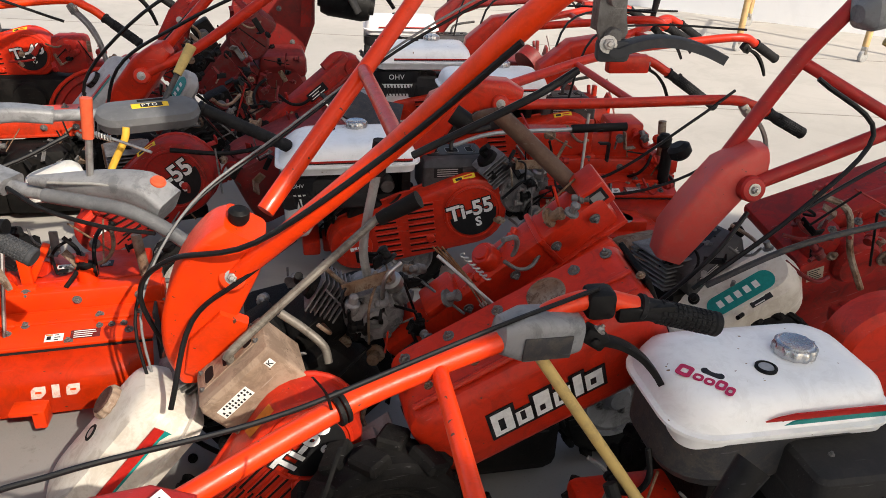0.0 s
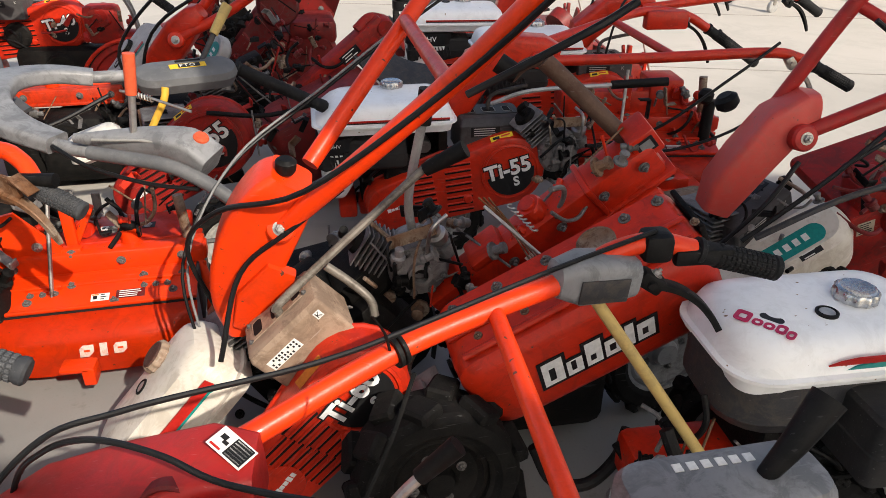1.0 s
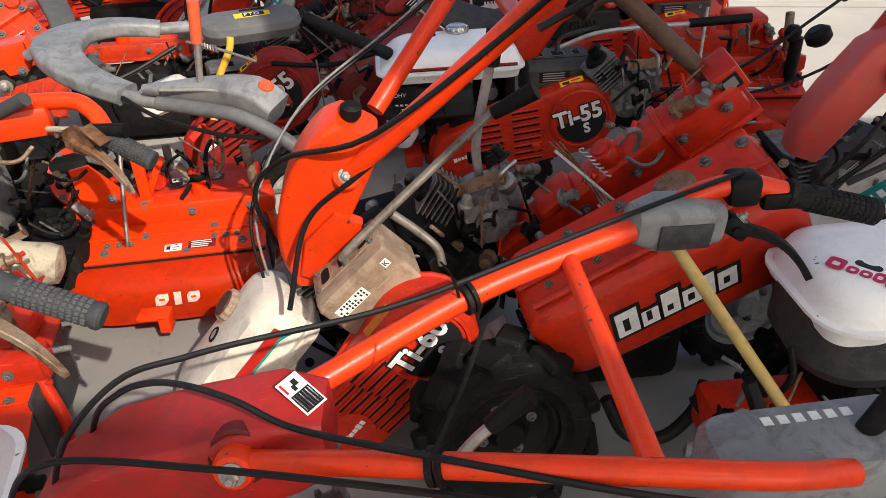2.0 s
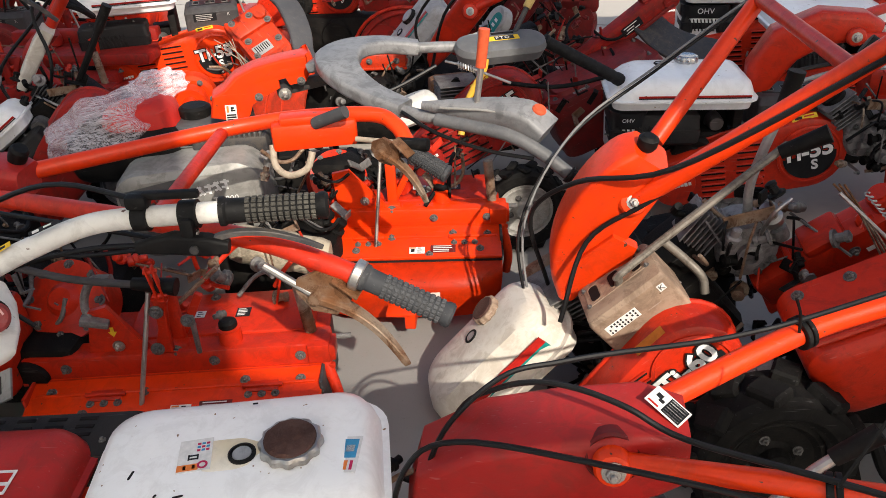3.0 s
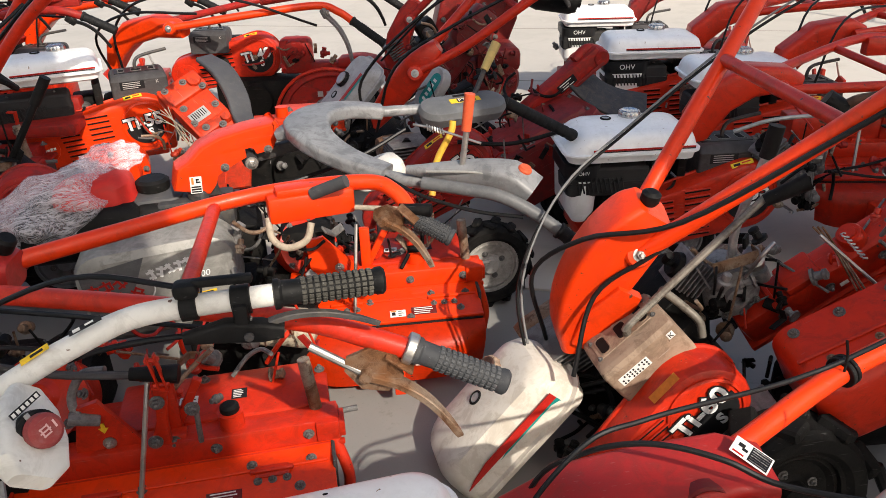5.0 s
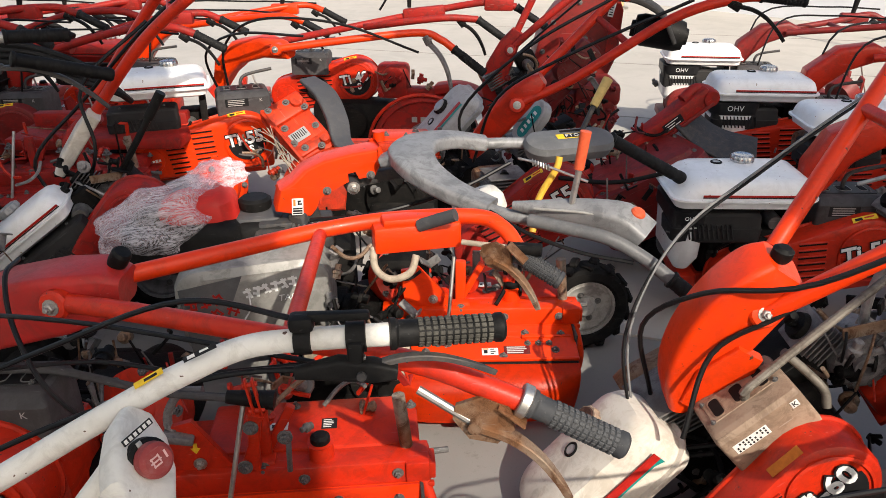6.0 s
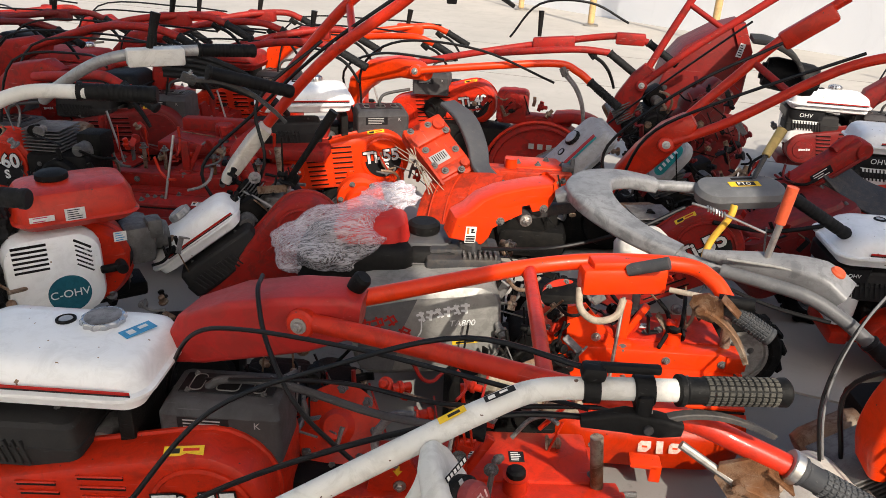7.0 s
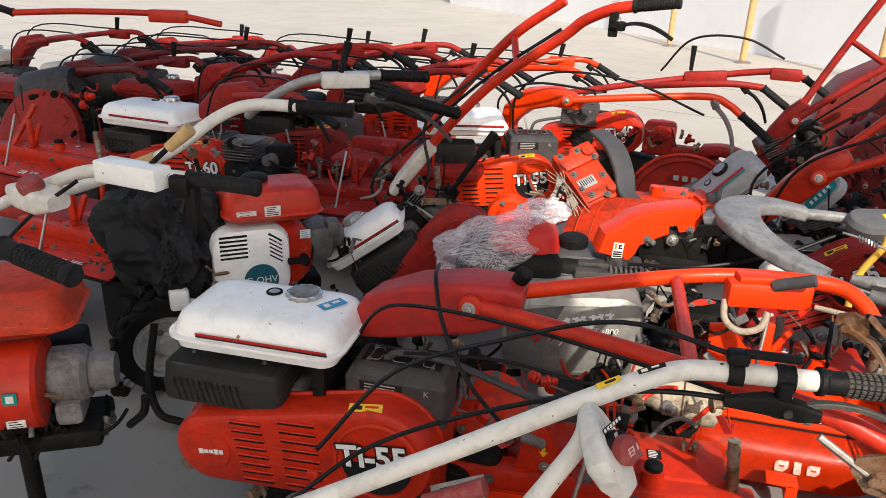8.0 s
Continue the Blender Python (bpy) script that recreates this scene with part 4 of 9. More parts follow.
def bits(th, m, ext, n, seed, mats=None):
    """Small linkage, brackets, elbows, nuts and springs packed round an engine."""
    rnd = random.Random(seed)
    mats = mats or (ENGINE, ALLOY, ENGINE, RUST, BLACK, CAST)
    for i in range(n):
        kind = rnd.randrange(5)
        mat = mats[rnd.randrange(len(mats))]
        key = (kind, mat.name)
        if key not in BITS:
            b = (lambda: join(box(0.06, 0.022, 0.006, r=0.002, seg=1), box(0.006, 0.022, 0.035, (0.027, 0, 0.015), 0.002, 1)),
                 lambda: tube([(-0.05, 0, 0), (0.0, 0, 0.005), (0.03, 0.0, 0.03), (0.035, 0, 0.07)], 0.005, 8),
                 lambda: lathe([(0.006, -0.02), (0.012, -0.019), (0.012, -0.006), (0.015, -0.004), (0.015, 0.004), (0.009, 0.007), (0.009, 0.022), (0.006, 0.024)], 12),
                 lambda: tube([(-0.07, 0, 0), (0.07, 0.01, 0.01)], 0.003, 6, False),
                 lambda: lathe([(0.020, -0.003), (0.020, 0.003), (0.011, 0.005), (0.010, 0.02), (0.013, 0.022), (0.013, 0.03), (0.004, 0.034)], 10))[kind]()
            ob = part("fitting", b, mat, None)
            BITS[key] = ob.data
            bpy.data.objects.remove(ob)
        p = V3([rnd.uniform(-e, e) for e in ext])
        q = Euler([rnd.uniform(-1.6, 1.6) for _ in range(3)]).to_matrix().to_4x4()
        part(("bracket", "pipe_elbow", "plug", "link_rod", "fitting")[kind], BITS[key], None, th, m=m @ Matrix.Translation(p) @ q @ Matrix.Scale(rnd.uniform(0.7, 1.25), 4))


def open_engine(th, m, seed=0, s=1.0, tint=None):
    """A bare oily engine seen close: finned barrel, flanged cover, carburettor, pipes, studs and wires."""
    rnd = random.Random(seed)
    m = m @ Matrix.Scale(s, 4)
    k = tint or ALLOY
    eb = part("crankcase", lathe([(0.02, -0.075), (0.062, -0.07), (0.068, -0.05), (0.066, 0.02), (0.058, 0.034), (0.03, 0.04), (0.0, 0.04)], 28), k, th, m=m @ FACE)
    for q in range(8):
        a = 2 * math.pi * q / 8
        bolt(eb, m @ V3((0.053 * math.cos(a), -0.037, 0.053 * math.sin(a))), m.to_3x3() @ V3((0, -1, 0)), 0.006 * s)
    part("shaft_collar", lathe([(0.026, 0.03), (0.026, 0.055), (0.016, 0.058), (0.015, 0.04), (0.0, 0.04)], 22), k, eb, m=m @ FACE)
    bl = m @ Matrix.Translation((-0.045, 0.01, 0.055)) @ Matrix.Rotation(radians(-28), 4, "Y")
    for q in range(7):
        part("cooling_fin", box(0.085 - 0.004 * (q % 2), 0.085, 0.0035, r=0.0012, seg=1), k, eb, m=bl @ Matrix.Translation((0, 0, 0.011 * q)))
    part("barrel", disc(0.032, 0.09, (0, 0, 0.035)), ENGINE, eb, m=bl)
    part("carburettor", lathe([(0.012, -0.03), (0.016, -0.028), (0.016, -0.012), (0.022, -0.01), (0.022, 0.006), (0.014, 0.01), (0.014, 0.026), (0.019, 0.028), (0.019, 0.034), (0.0, 0.034)], 18), STEEL, eb, m=m @ Matrix.Translation((0.072, -0.02, 0.045)) @ Matrix.Rotation(radians(20), 4, "X"))
    part("carb_bowl", lathe([(0.0, -0.03), (0.016, -0.029), (0.019, -0.024), (0.019, 0.0), (0.0, 0.0)], 18), k, eb, m=m @ Matrix.Translation((0.072, -0.025, 0.022)))
    part("bracket", join(box(0.10, 0.004, 0.028, r=0.001, seg=1), box(0.004, 0.03, 0.028, (0.05, 0.015, 0), 0.001, 1)), RUST, eb, m=m @ Matrix.Translation((0.03, -0.052, 0.09)) @ Matrix.Rotation(radians(14), 4, "Y"))
    for q in range(4):
        a = V3((rnd.uniform(-0.08, 0.08), rnd.uniform(-0.06, 0.0), rnd.uniform(0.0, 0.12)))
        b = V3((rnd.uniform(-0.12, 0.12), rnd.uniform(-0.08, -0.03), rnd.uniform(-0.06, 0.10)))
        part("hose", tube([m @ a, m @ (a * 0.5 + b * 0.5 + V3((0, -0.03, 0.03))), m @ b], (0.0045 if q % 2 else 0.003) * s, 8), (CABLE, CABLE, RUST, STEEL)[q], eb)
    part("spark_cap", tube([bl @ V3((0, 0, 0.08)), bl @ V3((0.0, -0.01, 0.105)), bl @ V3((0.02, -0.03, 0.115))], 0.009 * s, 10), BLACK, eb)
    bits(th, m @ Matrix.Translation((0, -0.03, 0.03)), (0.10, 0.05, 0.08), 16, seed + 300)
    return eb


# ---- the yard ----
def slab(name, sx, sy, sz, c, mat, label, yaw=0.0):
    ob = part(name, box(sx, sy, sz, r=0.0), mat, None, label, Matrix.Translation(c) @ Matrix.Rotation(radians(yaw), 4, "Z"), smooth=False)
    return tagged(ob, label, kind="structure")


slab("ground", 400, 400, 0.2, (0, 0, -0.1), CONCRETE, "smooth concrete yard floor with faint stains, its tone darkened for shade")
# unseen sheets added over and behind the viewer to block the sun; it reaches the machines through the gap between them
def shade_sheet(name, pts, label):
    ob = part(name, loft([[(x, y, z) for x, y in pts] for z in (3.2, 3.203)]), SHADE_SHEET, None, label, smooth=False)
    tagged(ob, label, kind="structure")


shade_sheet("shade_sheet_1", [(-12.0, -4.0), (2.53, -4.0), (-1.24, 1.02), (-12.0, 1.02)], "unseen milky sheet added overhead to shade the machines")
shade_sheet("shade_sheet_2", [(3.75, -4.0), (14.0, -4.0), (14.0, -0.25), (3.15, -0.25), (2.75, 1.22), (-0.165, 1.22)], "unseen milky sheet added overhead to shade the machines")
# Added piece; its front edge is shaped to place the shadow boundary.
shade_sheet("shade_sheet_3", [(2.53, -4.0), (3.75, -4.0), (2.148, -1.864), (1.76, -1.864), (1.66, -2.0), (1.028, -2.0)], "unseen milky sheet added to close the sun gap behind")
# Added posts, out of view like the sheets they carry.
for k, (x, y) in enumerate(((-11.5, -3.8), (2.0, -3.8), (4.2, -3.8), (13.5, -3.8), (-11.5, 0.8), (13.5, -0.5))):
    slab("added_post_%d" % (k + 1), 0.12, 0.12, 3.2, (x, y, 1.6), PLASTER, "unseen square grey post added under the shade sheets")
slab("wall_north", 26.0, 0.12, 3.2, (-1.5, 12.6, 1.6), SHEET, "white sheet wall in bright sun", -38)
for k in range(3):
    slab("floor_seam_%d" % (k + 1), 40.0, 0.014, 0.004, (-6.0, 5.6 + 1.9 * k, 0.008), JOINT, "thin dark joint in the concrete floor", -6)

# Added slab: the far floor made paler by colour to look sunlit.
slab("sunlit_floor", 60.0, 32.2, 0.012, (-2.0, 18.5, 0.002), PALE, "added paler slab over the far floor, sunlight put into its colour", -6)


# ---- the walking tillers, crowded together ----
GROUP = "old walking tillers in the yard"
def tiller(label, x, y):
    return thing("walking_tiller", x, y, label, "tiller", GROUP)


# white-tank machine with the red console whose handle tubes reach across the rotary
k = tiller("red walking tiller with clean white tank and louvred cover", -2.14, 0.83)
MK = F((-2.14, 0.83, 0), 14)
power_unit(k, MK, RED, "Ti-55", gear_mat=DARK_GREY, seed=3, lever=False, gear_dz=0.002, gear_ly=0.13, tank_dz=0.008, tank_kw=dict(lx=0.41, ly=0.262, h=0.055, cap_at=(0.060, 0.045), gauge_at=(-0.012, 0.040), cap_tall=0.62, cap_r=0.041, cap_top=ALLOY))
sticker(k, MK @ Matrix.Translation((0.138, 0.02, 0.6305)) @ Matrix.Rotation(radians(55), 4, "Z"), 0.064, 0.032, BLUE, [(0.012, 0.003, 0.018, 0.010, PAPER), (-0.014, 0.0, 0.014, 0.016, PAPER)], "warning_label")
part("handle_column", hood([(-1.985, 0.975, 0.555), (-1.93, 0.975, 0.600), (-1.83, 0.98, 0.640), (-1.71, 0.99, 0.672), (-1.63, 1.01, 0.688), (-1.605, 1.015, 0.685)], [(0.05, 0.025), (0.055, 0.055), (0.058, 0.062), (0.058, 0.058), (0.052, 0.045), (0.040, 0.032)], r=0.015), FADED_RED, k, "faded red handle console")
part("column_knob", lathe([(0.016, 0), (0.018, 0.01), (0.018, 0.03), (0.014, 0.036), (0, 0.036)], 20), BLACK, k, m=along((-1.625, 1.02, 0.725), (-1.60, 1.02, 0.76)))
pivot(k, (-1.69, 0.935, 0.685), (0.05, -1, 0.1), RED)
rail(k, (-1.69, 0.94, 0.685), (-1.50, 0.915, 0.695), (-1.25, 0.885, 0.700), (-1.03, 0.865, 0.695), (-0.93, 0.86, 0.672), (-0.855, 0.86, 0.648), mat=RED)
grip(k, (-0.855, 0.86, 0.650), (-0.710, 0.865, 0.588), 0.0195, GREY_GRIP, stud=GREY_STUD)
part("clamp_ring", lathe([(0.024, -0.008), (0.026, -0.006), (0.026, 0.006), (0.024, 0.008)], 24), STEEL, k, m=along((-0.862, 0.86, 0.652), (-0.80, 0.86, 0.625)))
clutch_lever(k, (-0.93, 0.845, 0.615), (-0.775, 0.845, 0.505), RUST, 0.014, plate=True)
part("adjuster", tube([(-1.02, 0.85, 0.657), (-0.93, 0.845, 0.61)], 0.007, 10, False), STEEL, k)
# Same handle paint as the red tube; sunlight is put into the orange.
rail(k, (-1.63, 1.045, 0.69), (-1.48, 1.19, 0.690), (-1.336, 1.325, 0.690), (-1.20, 1.385, 0.700), (-1.03, 1.42, 0.705), (-0.965, 1.40, 0.69), (-0.93, 1.37, 0.66), mat=ORANGE)
grip(k, (-0.935, 1.36, 0.655), (-0.835, 1.345, 0.605), 0.0185, GREY_GRIP)
cluster("switch_box", (moved(box(0.19, 0.05, 0.062, r=0.010), F((-1.15, 1.375, 0.672), 24)), moved(box(0.15, 0.045, 0.02, (0, 0, 0.036), r=0.006), F((-1.15, 1.378, 0.672), 24))), ORANGE, k, "red-orange switch box in its sunlit tone")
part("brace", tube([(-1.345, 1.315, 0.685), (-1.237, 0.89, 0.70)], 0.0145, 14, False), RED, k)
sticker(k, basis((-1.62, 0.76, 0.35), (0.85, 0.35, 0.35), (-0.2, -0.6, 0.75)), 0.115, 0.065, SHROUD, [(0.0, 0.003, 0.075, 0.038, INK)] + [(-0.012, 0.010 - 0.008 * q, 0.04, 0.002, WORN_PRINT) for q in range(3)], "rating_plate", 0.006)
rail(k, (-1.05, 1.37, 0.665), (-0.93, 1.36, 0.665), r=0.006, mat=TAN, name="switch_rod", curve=False)
part("rod_knob", tube([(-0.95, 1.36, 0.665), (-0.88, 1.355, 0.668)], 0.014, 14, False), BLACK, k)
clutch_lever(k, (-0.98, 1.34, 0.65), (-0.87, 1.31, 0.56), RUST, 0.013, plate=True)
part("rest_hook", tube([(-1.235, 1.33, 0.655), (-1.225, 1.31, 0.615), (-1.19, 1.30, 0.598), (-1.15, 1.31, 0.612), (-1.14, 1.33, 0.645)], 0.008, 12), TAN, k, "pale curved hook")
part("lift_knob", tube([(-1.14, 1.36, 0.70), (-1.06, 1.35, 0.735)], 0.014, 12, False), GREY_GRIP, k)
GD = basis((-1.695, 1.09, 0.335), (1, 0.2, 0), (0.35, -0.68, 0.65))
gd = part("gear_drum", lathe([(0.05, -0.09), (0.088, -0.08), (0.090, 0.0), (0.096, 0.004), (0.096, 0.014), (0.066, 0.020), (0.040, 0.024), (0.026, 0.040), (0.0, 0.041)], 34), RED, k, m=GD)
for q in range(8):
    bolt(gd, GD @ V3((0.081 * math.cos(q * 0.785), 0.081 * math.sin(q * 0.785), 0.014)), GD.to_3x3() @ V3((0, 0, 1)), 0.009)
part("bent_stay", tube([(-1.50, 1.03, 0.460), (-1.545, 1.025, 0.452), (-1.575, 1.02, 0.41), (-1.58, 1.015, 0.375), (-1.565, 1.01, 0.362)], 0.009, 10), ALLOY, k)
part("stay_clamp", box(0.060, 0.030, 0.018, r=0.004), ALLOY, k, m=F((-1.555, 1.005, 0.356), 25, -18))
lk = part("lift_link", hood([(-1.425, 1.04, 0.275), (-1.412, 1.04, 0.335), (-1.40, 1.035, 0.40), (-1.392, 1.03, 0.425)], [(0.020, 0.010), (0.011, 0.008), (0.013, 0.010), (0.017, 0.012)], up=(0.3, -1, 0.2), r=0.004), RED, k, "red lift linkage with greasy pins")
part("link_fork", join(box(0.005, 0.016, 0.085, (-0.007, 0, 0.035), 0.002), box(0.005, 0.016, 0.085, (0.007, 0, 0.035), 0.002), tube([(-0.014, 0, 0.065), (0.014, 0, 0.065)], 0.005, 8, False), tube([(-0.016, 0, 0.005), (0.016, 0, 0.005)], 0.006, 8, False)), RED, lk, m=F((-1.388, 1.03, 0.425), 17, 8))
part("link_pin", tube([(-1.345, 1.05, 0.27), (-1.340, 1.045, 0.33), (-1.335, 1.04, 0.375)], 0.006, 8, False), CAST, lk)
for p in ((-1.428, 1.022, 0.288), (-1.403, 1.020, 0.392), (-1.338, 1.030, 0.372)):
    bolt(lk, p, (0.3, -0.95, 0.1), 0.010)
part("selector_lever", tube([MK @ V3((0.27, 0.0, 0.525)), MK @ V3((0.31, 0.0, 0.545)), MK @ V3((0.42, 0.02, 0.525)), (-1.57, 0.99, 0.475), (-1.44, 1.03, 0.45)], 0.0085, 10), GUN, k)
part("lever_knob", tube([(-1.45, 1.03, 0.452), (-1.36, 1.05, 0.442)], 0.013, 12, False, 0.020), BLACK, k)
# Added black lumps stand in for unseen engine bodies and gap shade.
cluster("gear_fill", (box(0.22, 0.14, 0.14, r=0.03), disc(0.05, 0.18, axis="y")), ENGINE, k, m=F((-1.74, 1.02, 0.22), 13))
cluster("gear_fill", (box(0.34, 0.20, 0.20, r=0.04), disc(0.08, 0.26, (0.06, 0, 0.02), "y"), box(0.18, 0.26, 0.10, (-0.08, 0, 0.04), 0.03)), ENGINE, k, "black lump added to fill a dark gap", F((-1.93, 1.36, 0.14), 14))
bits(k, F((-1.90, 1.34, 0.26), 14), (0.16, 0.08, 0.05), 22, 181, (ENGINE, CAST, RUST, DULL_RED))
cluster("gap_fill", (box(0.34, 0.20, 0.24, r=0.05), disc(0.09, 0.24, (0.05, 0, 0.02), "y"), box(0.16, 0.22, 0.10, (-0.14, 0, 0.10), 0.03)), ENGINE, k, "black mass added to fill a dark gap", F((-1.88, 1.10, 0.16), 14))
bits(k, F((-1.84, 1.06, 0.30), 14), (0.16, 0.08, 0.06), 24, 151)
bits(k, F((-1.42, 1.22, 0.34), 13), (0.26, 0.08, 0.06), 30, 51, (RED, DULL_RED, RUST, CAST))
bits(k, F((-1.80, 1.06, 0.42), 13), (0.08, 0.10, 0.08), 14, 52)
rotary(k, F((-1.41, 1.068, 0.262), 17), RED, 0.69, seed=4, deck_mat=ORANGE, top_mat=RED, left_case=False, plug=(0.118, 0.006), lift=0.0)
KR = F((-1.41, 1.068, 0.262), 17)
part("gear_stay", moved(loft([[(x, y, z) for x, z in ((-0.17, 0.115), (-0.13, 0.125), (-0.055, 0.0), (-0.055, -0.02), (-0.20, -0.02))] for y in (-0.012, 0.0)]), KR), RED, k)
bolt(k, KR @ V3((-0.125, -0.014, 0.022)), KR.to_3x3() @ V3((0, -1, 0)), 0.009, STEEL)
part("arrow_mark", loft([[(x, y, z) for x, z in ((-0.004, 0.012), (0.004, 0.012), (0.004, 0.0), (0.010, 0.0), (0.0, -0.014), (-0.010, 0.0), (-0.004, 0.0))] for y in (-0.0135, -0.0125)]), LABEL_YELLOW, k, "faded yellow arrow mark", KR @ Matrix.Translation((-0.130, 0.0, 0.060)), smooth=False)
part("gear_neck", join(box(0.15, 0.11, 0.09, r=0.03), disc(0.05, 0.16, (0, 0, 0.02), "y")), ENGINE, k, m=KR @ Matrix.Translation((-0.39, 0.06, -0.06)))
cable(k, (-2.03, 0.95, 0.40), (-1.955, 0.90, 0.555), (-1.865, 0.855, 0.668), (-1.755, 0.832, 0.712), (-1.556, 0.81, 0.735), (-1.378, 0.80, 0.735), (-1.16, 0.80, 0.72), r=0.0042)
cable(k, (-2.03, 0.95, 0.43), (-1.95, 0.93, 0.497), (-1.82, 0.90, 0.552), (-1.59, 0.88, 0.612), (-1.40, 0.87, 0.622), (-1.20, 0.88, 0.66), (-1.05, 0.90, 0.68), r=0.0042)
cable(k, (-1.80, 0.99, 0.735), (-1.77, 0.92, 0.735), (-1.72, 0.86, 0.67), (-1.64, 0.82, 0.58), (-1.54, 0.85, 0.46))

# off-white handle of the machine that stands nearest the viewer
l = tiller("walking tiller with off-white handle tube and dusty red stop switch", -1.75, 0.42)
rail(l, (-1.78, 0.42, 0.50), (-1.55, 0.54, 0.625), (-1.36, 0.648, 0.728), (-1.29, 0.70, 0.757), (-1.235, 0.745, 0.770), (-1.16, 0.77, 0.776), (-1.03, 0.806, 0.78), mat=OFFWHITE, r=0.0165)
grip(l, (-1.045, 0.80, 0.781), (-0.895, 0.858, 0.776), 0.0195, BLACK, stud=STUD)
part("throttle_clamp", join(moved(lathe([(0.017, -0.012), (0.021, -0.011), (0.021, 0.011), (0.017, 0.012)], 16), along((-1.16, 0.77, 0.776), (-1.03, 0.806, 0.78))), moved(box(0.035, 0.03, 0.024, (0, 0, 0.022), r=0.008), F((-1.16, 0.77, 0.782), 15)), moved(box(0.085, 0.014, 0.013, (0.05, 0, 0.030), r=0.004), F((-1.16, 0.77, 0.782), 15))), BLACK, l)
cluster("lever_clamp", (moved(lathe([(0.017, -0.014), (0.022, -0.013), (0.022, 0.013), (0.017, 0.014)], 16), along((-1.09, 0.789, 0.778), (-1.03, 0.806, 0.78))), moved(box(0.022, 0.03, 0.05, (0, -0.01, -0.022), r=0.006), F((-1.09, 0.785, 0.78), 15)), moved(hood([(-0.09, 0, 0), (-0.03, 0, 0.006), (0.02, 0, 0.0), (0.05, 0, -0.004)], [(0.008, 0.009), (0.012, 0.017), (0.013, 0.016), (0.010, 0.010)], r=0.006), F((-1.08, 0.772, 0.735), 15))), BLACK, l)
clutch_lever(l, (-1.08, 0.775, 0.735), (-0.90, 0.83, 0.730), DARK_GREY, 0.008)
rail(l, (-1.352, 0.645, 0.72), (-1.345, 0.60, 0.69), (-1.37, 0.54, 0.645), (-1.40, 0.47, 0.60), mat=OFFWHITE, r=0.015, name="branch_tube")
part("switch_housing", hood([(-1.345, 0.640, 0.716), (-1.325, 0.610, 0.710), (-1.300, 0.572, 0.699), (-1.280, 0.538, 0.688), (-1.270, 0.520, 0.681)], [(0.022, 0.014), (0.038, 0.018), (0.045, 0.019), (0.043, 0.019), (0.026, 0.013)], up=(0.85, -0.30, 0.42), r=0.012), OFFWHITE, l, "chipped off-white switch housing")
ms = basis((-1.288, 0.574, 0.712), (0.3, 0.8, 0.1), (0.85, -0.35, 0.40)) @ Matrix.Scale(0.86, 4)
part("switch_bezel", lathe([(0.031, -0.006), (0.031, 0.008), (0.026, 0.012), (0, 0.012)], 28), BLACK, l, m=ms)
part("stop_switch", lathe([(0.024, 0.010), (0.026, 0.016), (0.025, 0.030), (0.019, 0.036), (0, 0.037)], 28), KNOB_RED, l, "dusty red stop knob", ms)
for q_x, q_y, q_w, q_h in ((-0.004, 0.008, 0.014, 0.0022), (-0.004, 0.002, 0.017, 0.0022), (-0.004, -0.004, 0.013, 0.0022), (-0.009, 0.002, 0.002, 0.015), (0.002, 0.004, 0.002, 0.012), (0.012, 0.003, 0.003, 0.012)):
    part("print_mark", box(q_w, q_h, 0.0008, (q_x, q_y, 0.0374), 0), PINK_PRINT, l, m=ms, smooth=False)
part("switch_pad", box(0.008, 0.010, 0.002, (-0.002, 0.0272, 0.0122), 0.0008), SILVER, l, "pale lock tab", ms)
sticker(l, ms @ Matrix.Translation((0.010, 0.039, -0.002)) @ Matrix.Rotation(radians(4), 4, "Z"), 0.050, 0.010, INK, [(-0.020 + 0.008 * i, 0, 0.005, 0.006, PAPER) for i in range(6)], "switch_label")
sticker(l, basis((-1.33, 0.662, 0.763), (0.07, 0.05, 0.035), (0, -0.5, 1)), 0.040, 0.010, LABEL_YELLOW, [(0.003, 0, 0.018, 0.004, INK)], "tube_label", 0.0006)
sticker(l, basis((-1.275, 0.70, 0.785), (0.07, 0.05, 0.025), (0, -0.5, 1)), 0.045, 0.009, INK, [(-0.012, 0, 0.010, 0.005, PAPER), (0.006, 0.001, 0.012, 0.003, PAPER)], "tube_label", 0.0006)
part("choke_lever", tube([(-1.56, 0.50, 0.55), (-1.47, 0.53, 0.60)], 0.015, 12, False), KNOB_RED, l, "faded red lever knob")
cable(l, (-1.16, 0.78, 0.80), (-1.35, 0.80, 0.80), (-1.55, 0.78, 0.72), (-1.75, 0.72, 0.62), (-1.85, 0.60, 0.48))
cable(l, (-1.10, 0.78, 0.73), (-1.28, 0.74, 0.72), (-1.50, 0.66, 0.66), (-1.72, 0.60, 0.54), (-1.85, 0.52, 0.42))
engine_block(l, F((-1.95, 0.30, 0.20), 20), seed=9)
part("chassis", box(0.5, 0.12, 0.10, (-1.78, 0.36, 0.24), 0.02), RED, l)
wheel(l, (-1.75, 0.30, 0.14), (0, -1, 0), 0.14, 0.07)

# red-tank machine in front
mth = tiller("walking tiller with dusty faded red tank and black cap", -1.36, 0.42)
MM = F((-1.36, 0.44, 0), 16)
tk = fuel_tank(mth, MM @ Matrix.Translation((0.02, 0.02, 0.455)), 0.34, 0.24, 0.055, FADED_RED, BLACK, BLACK, (-0.06, 0.04), (0.02, 0.0), False, 0.05)
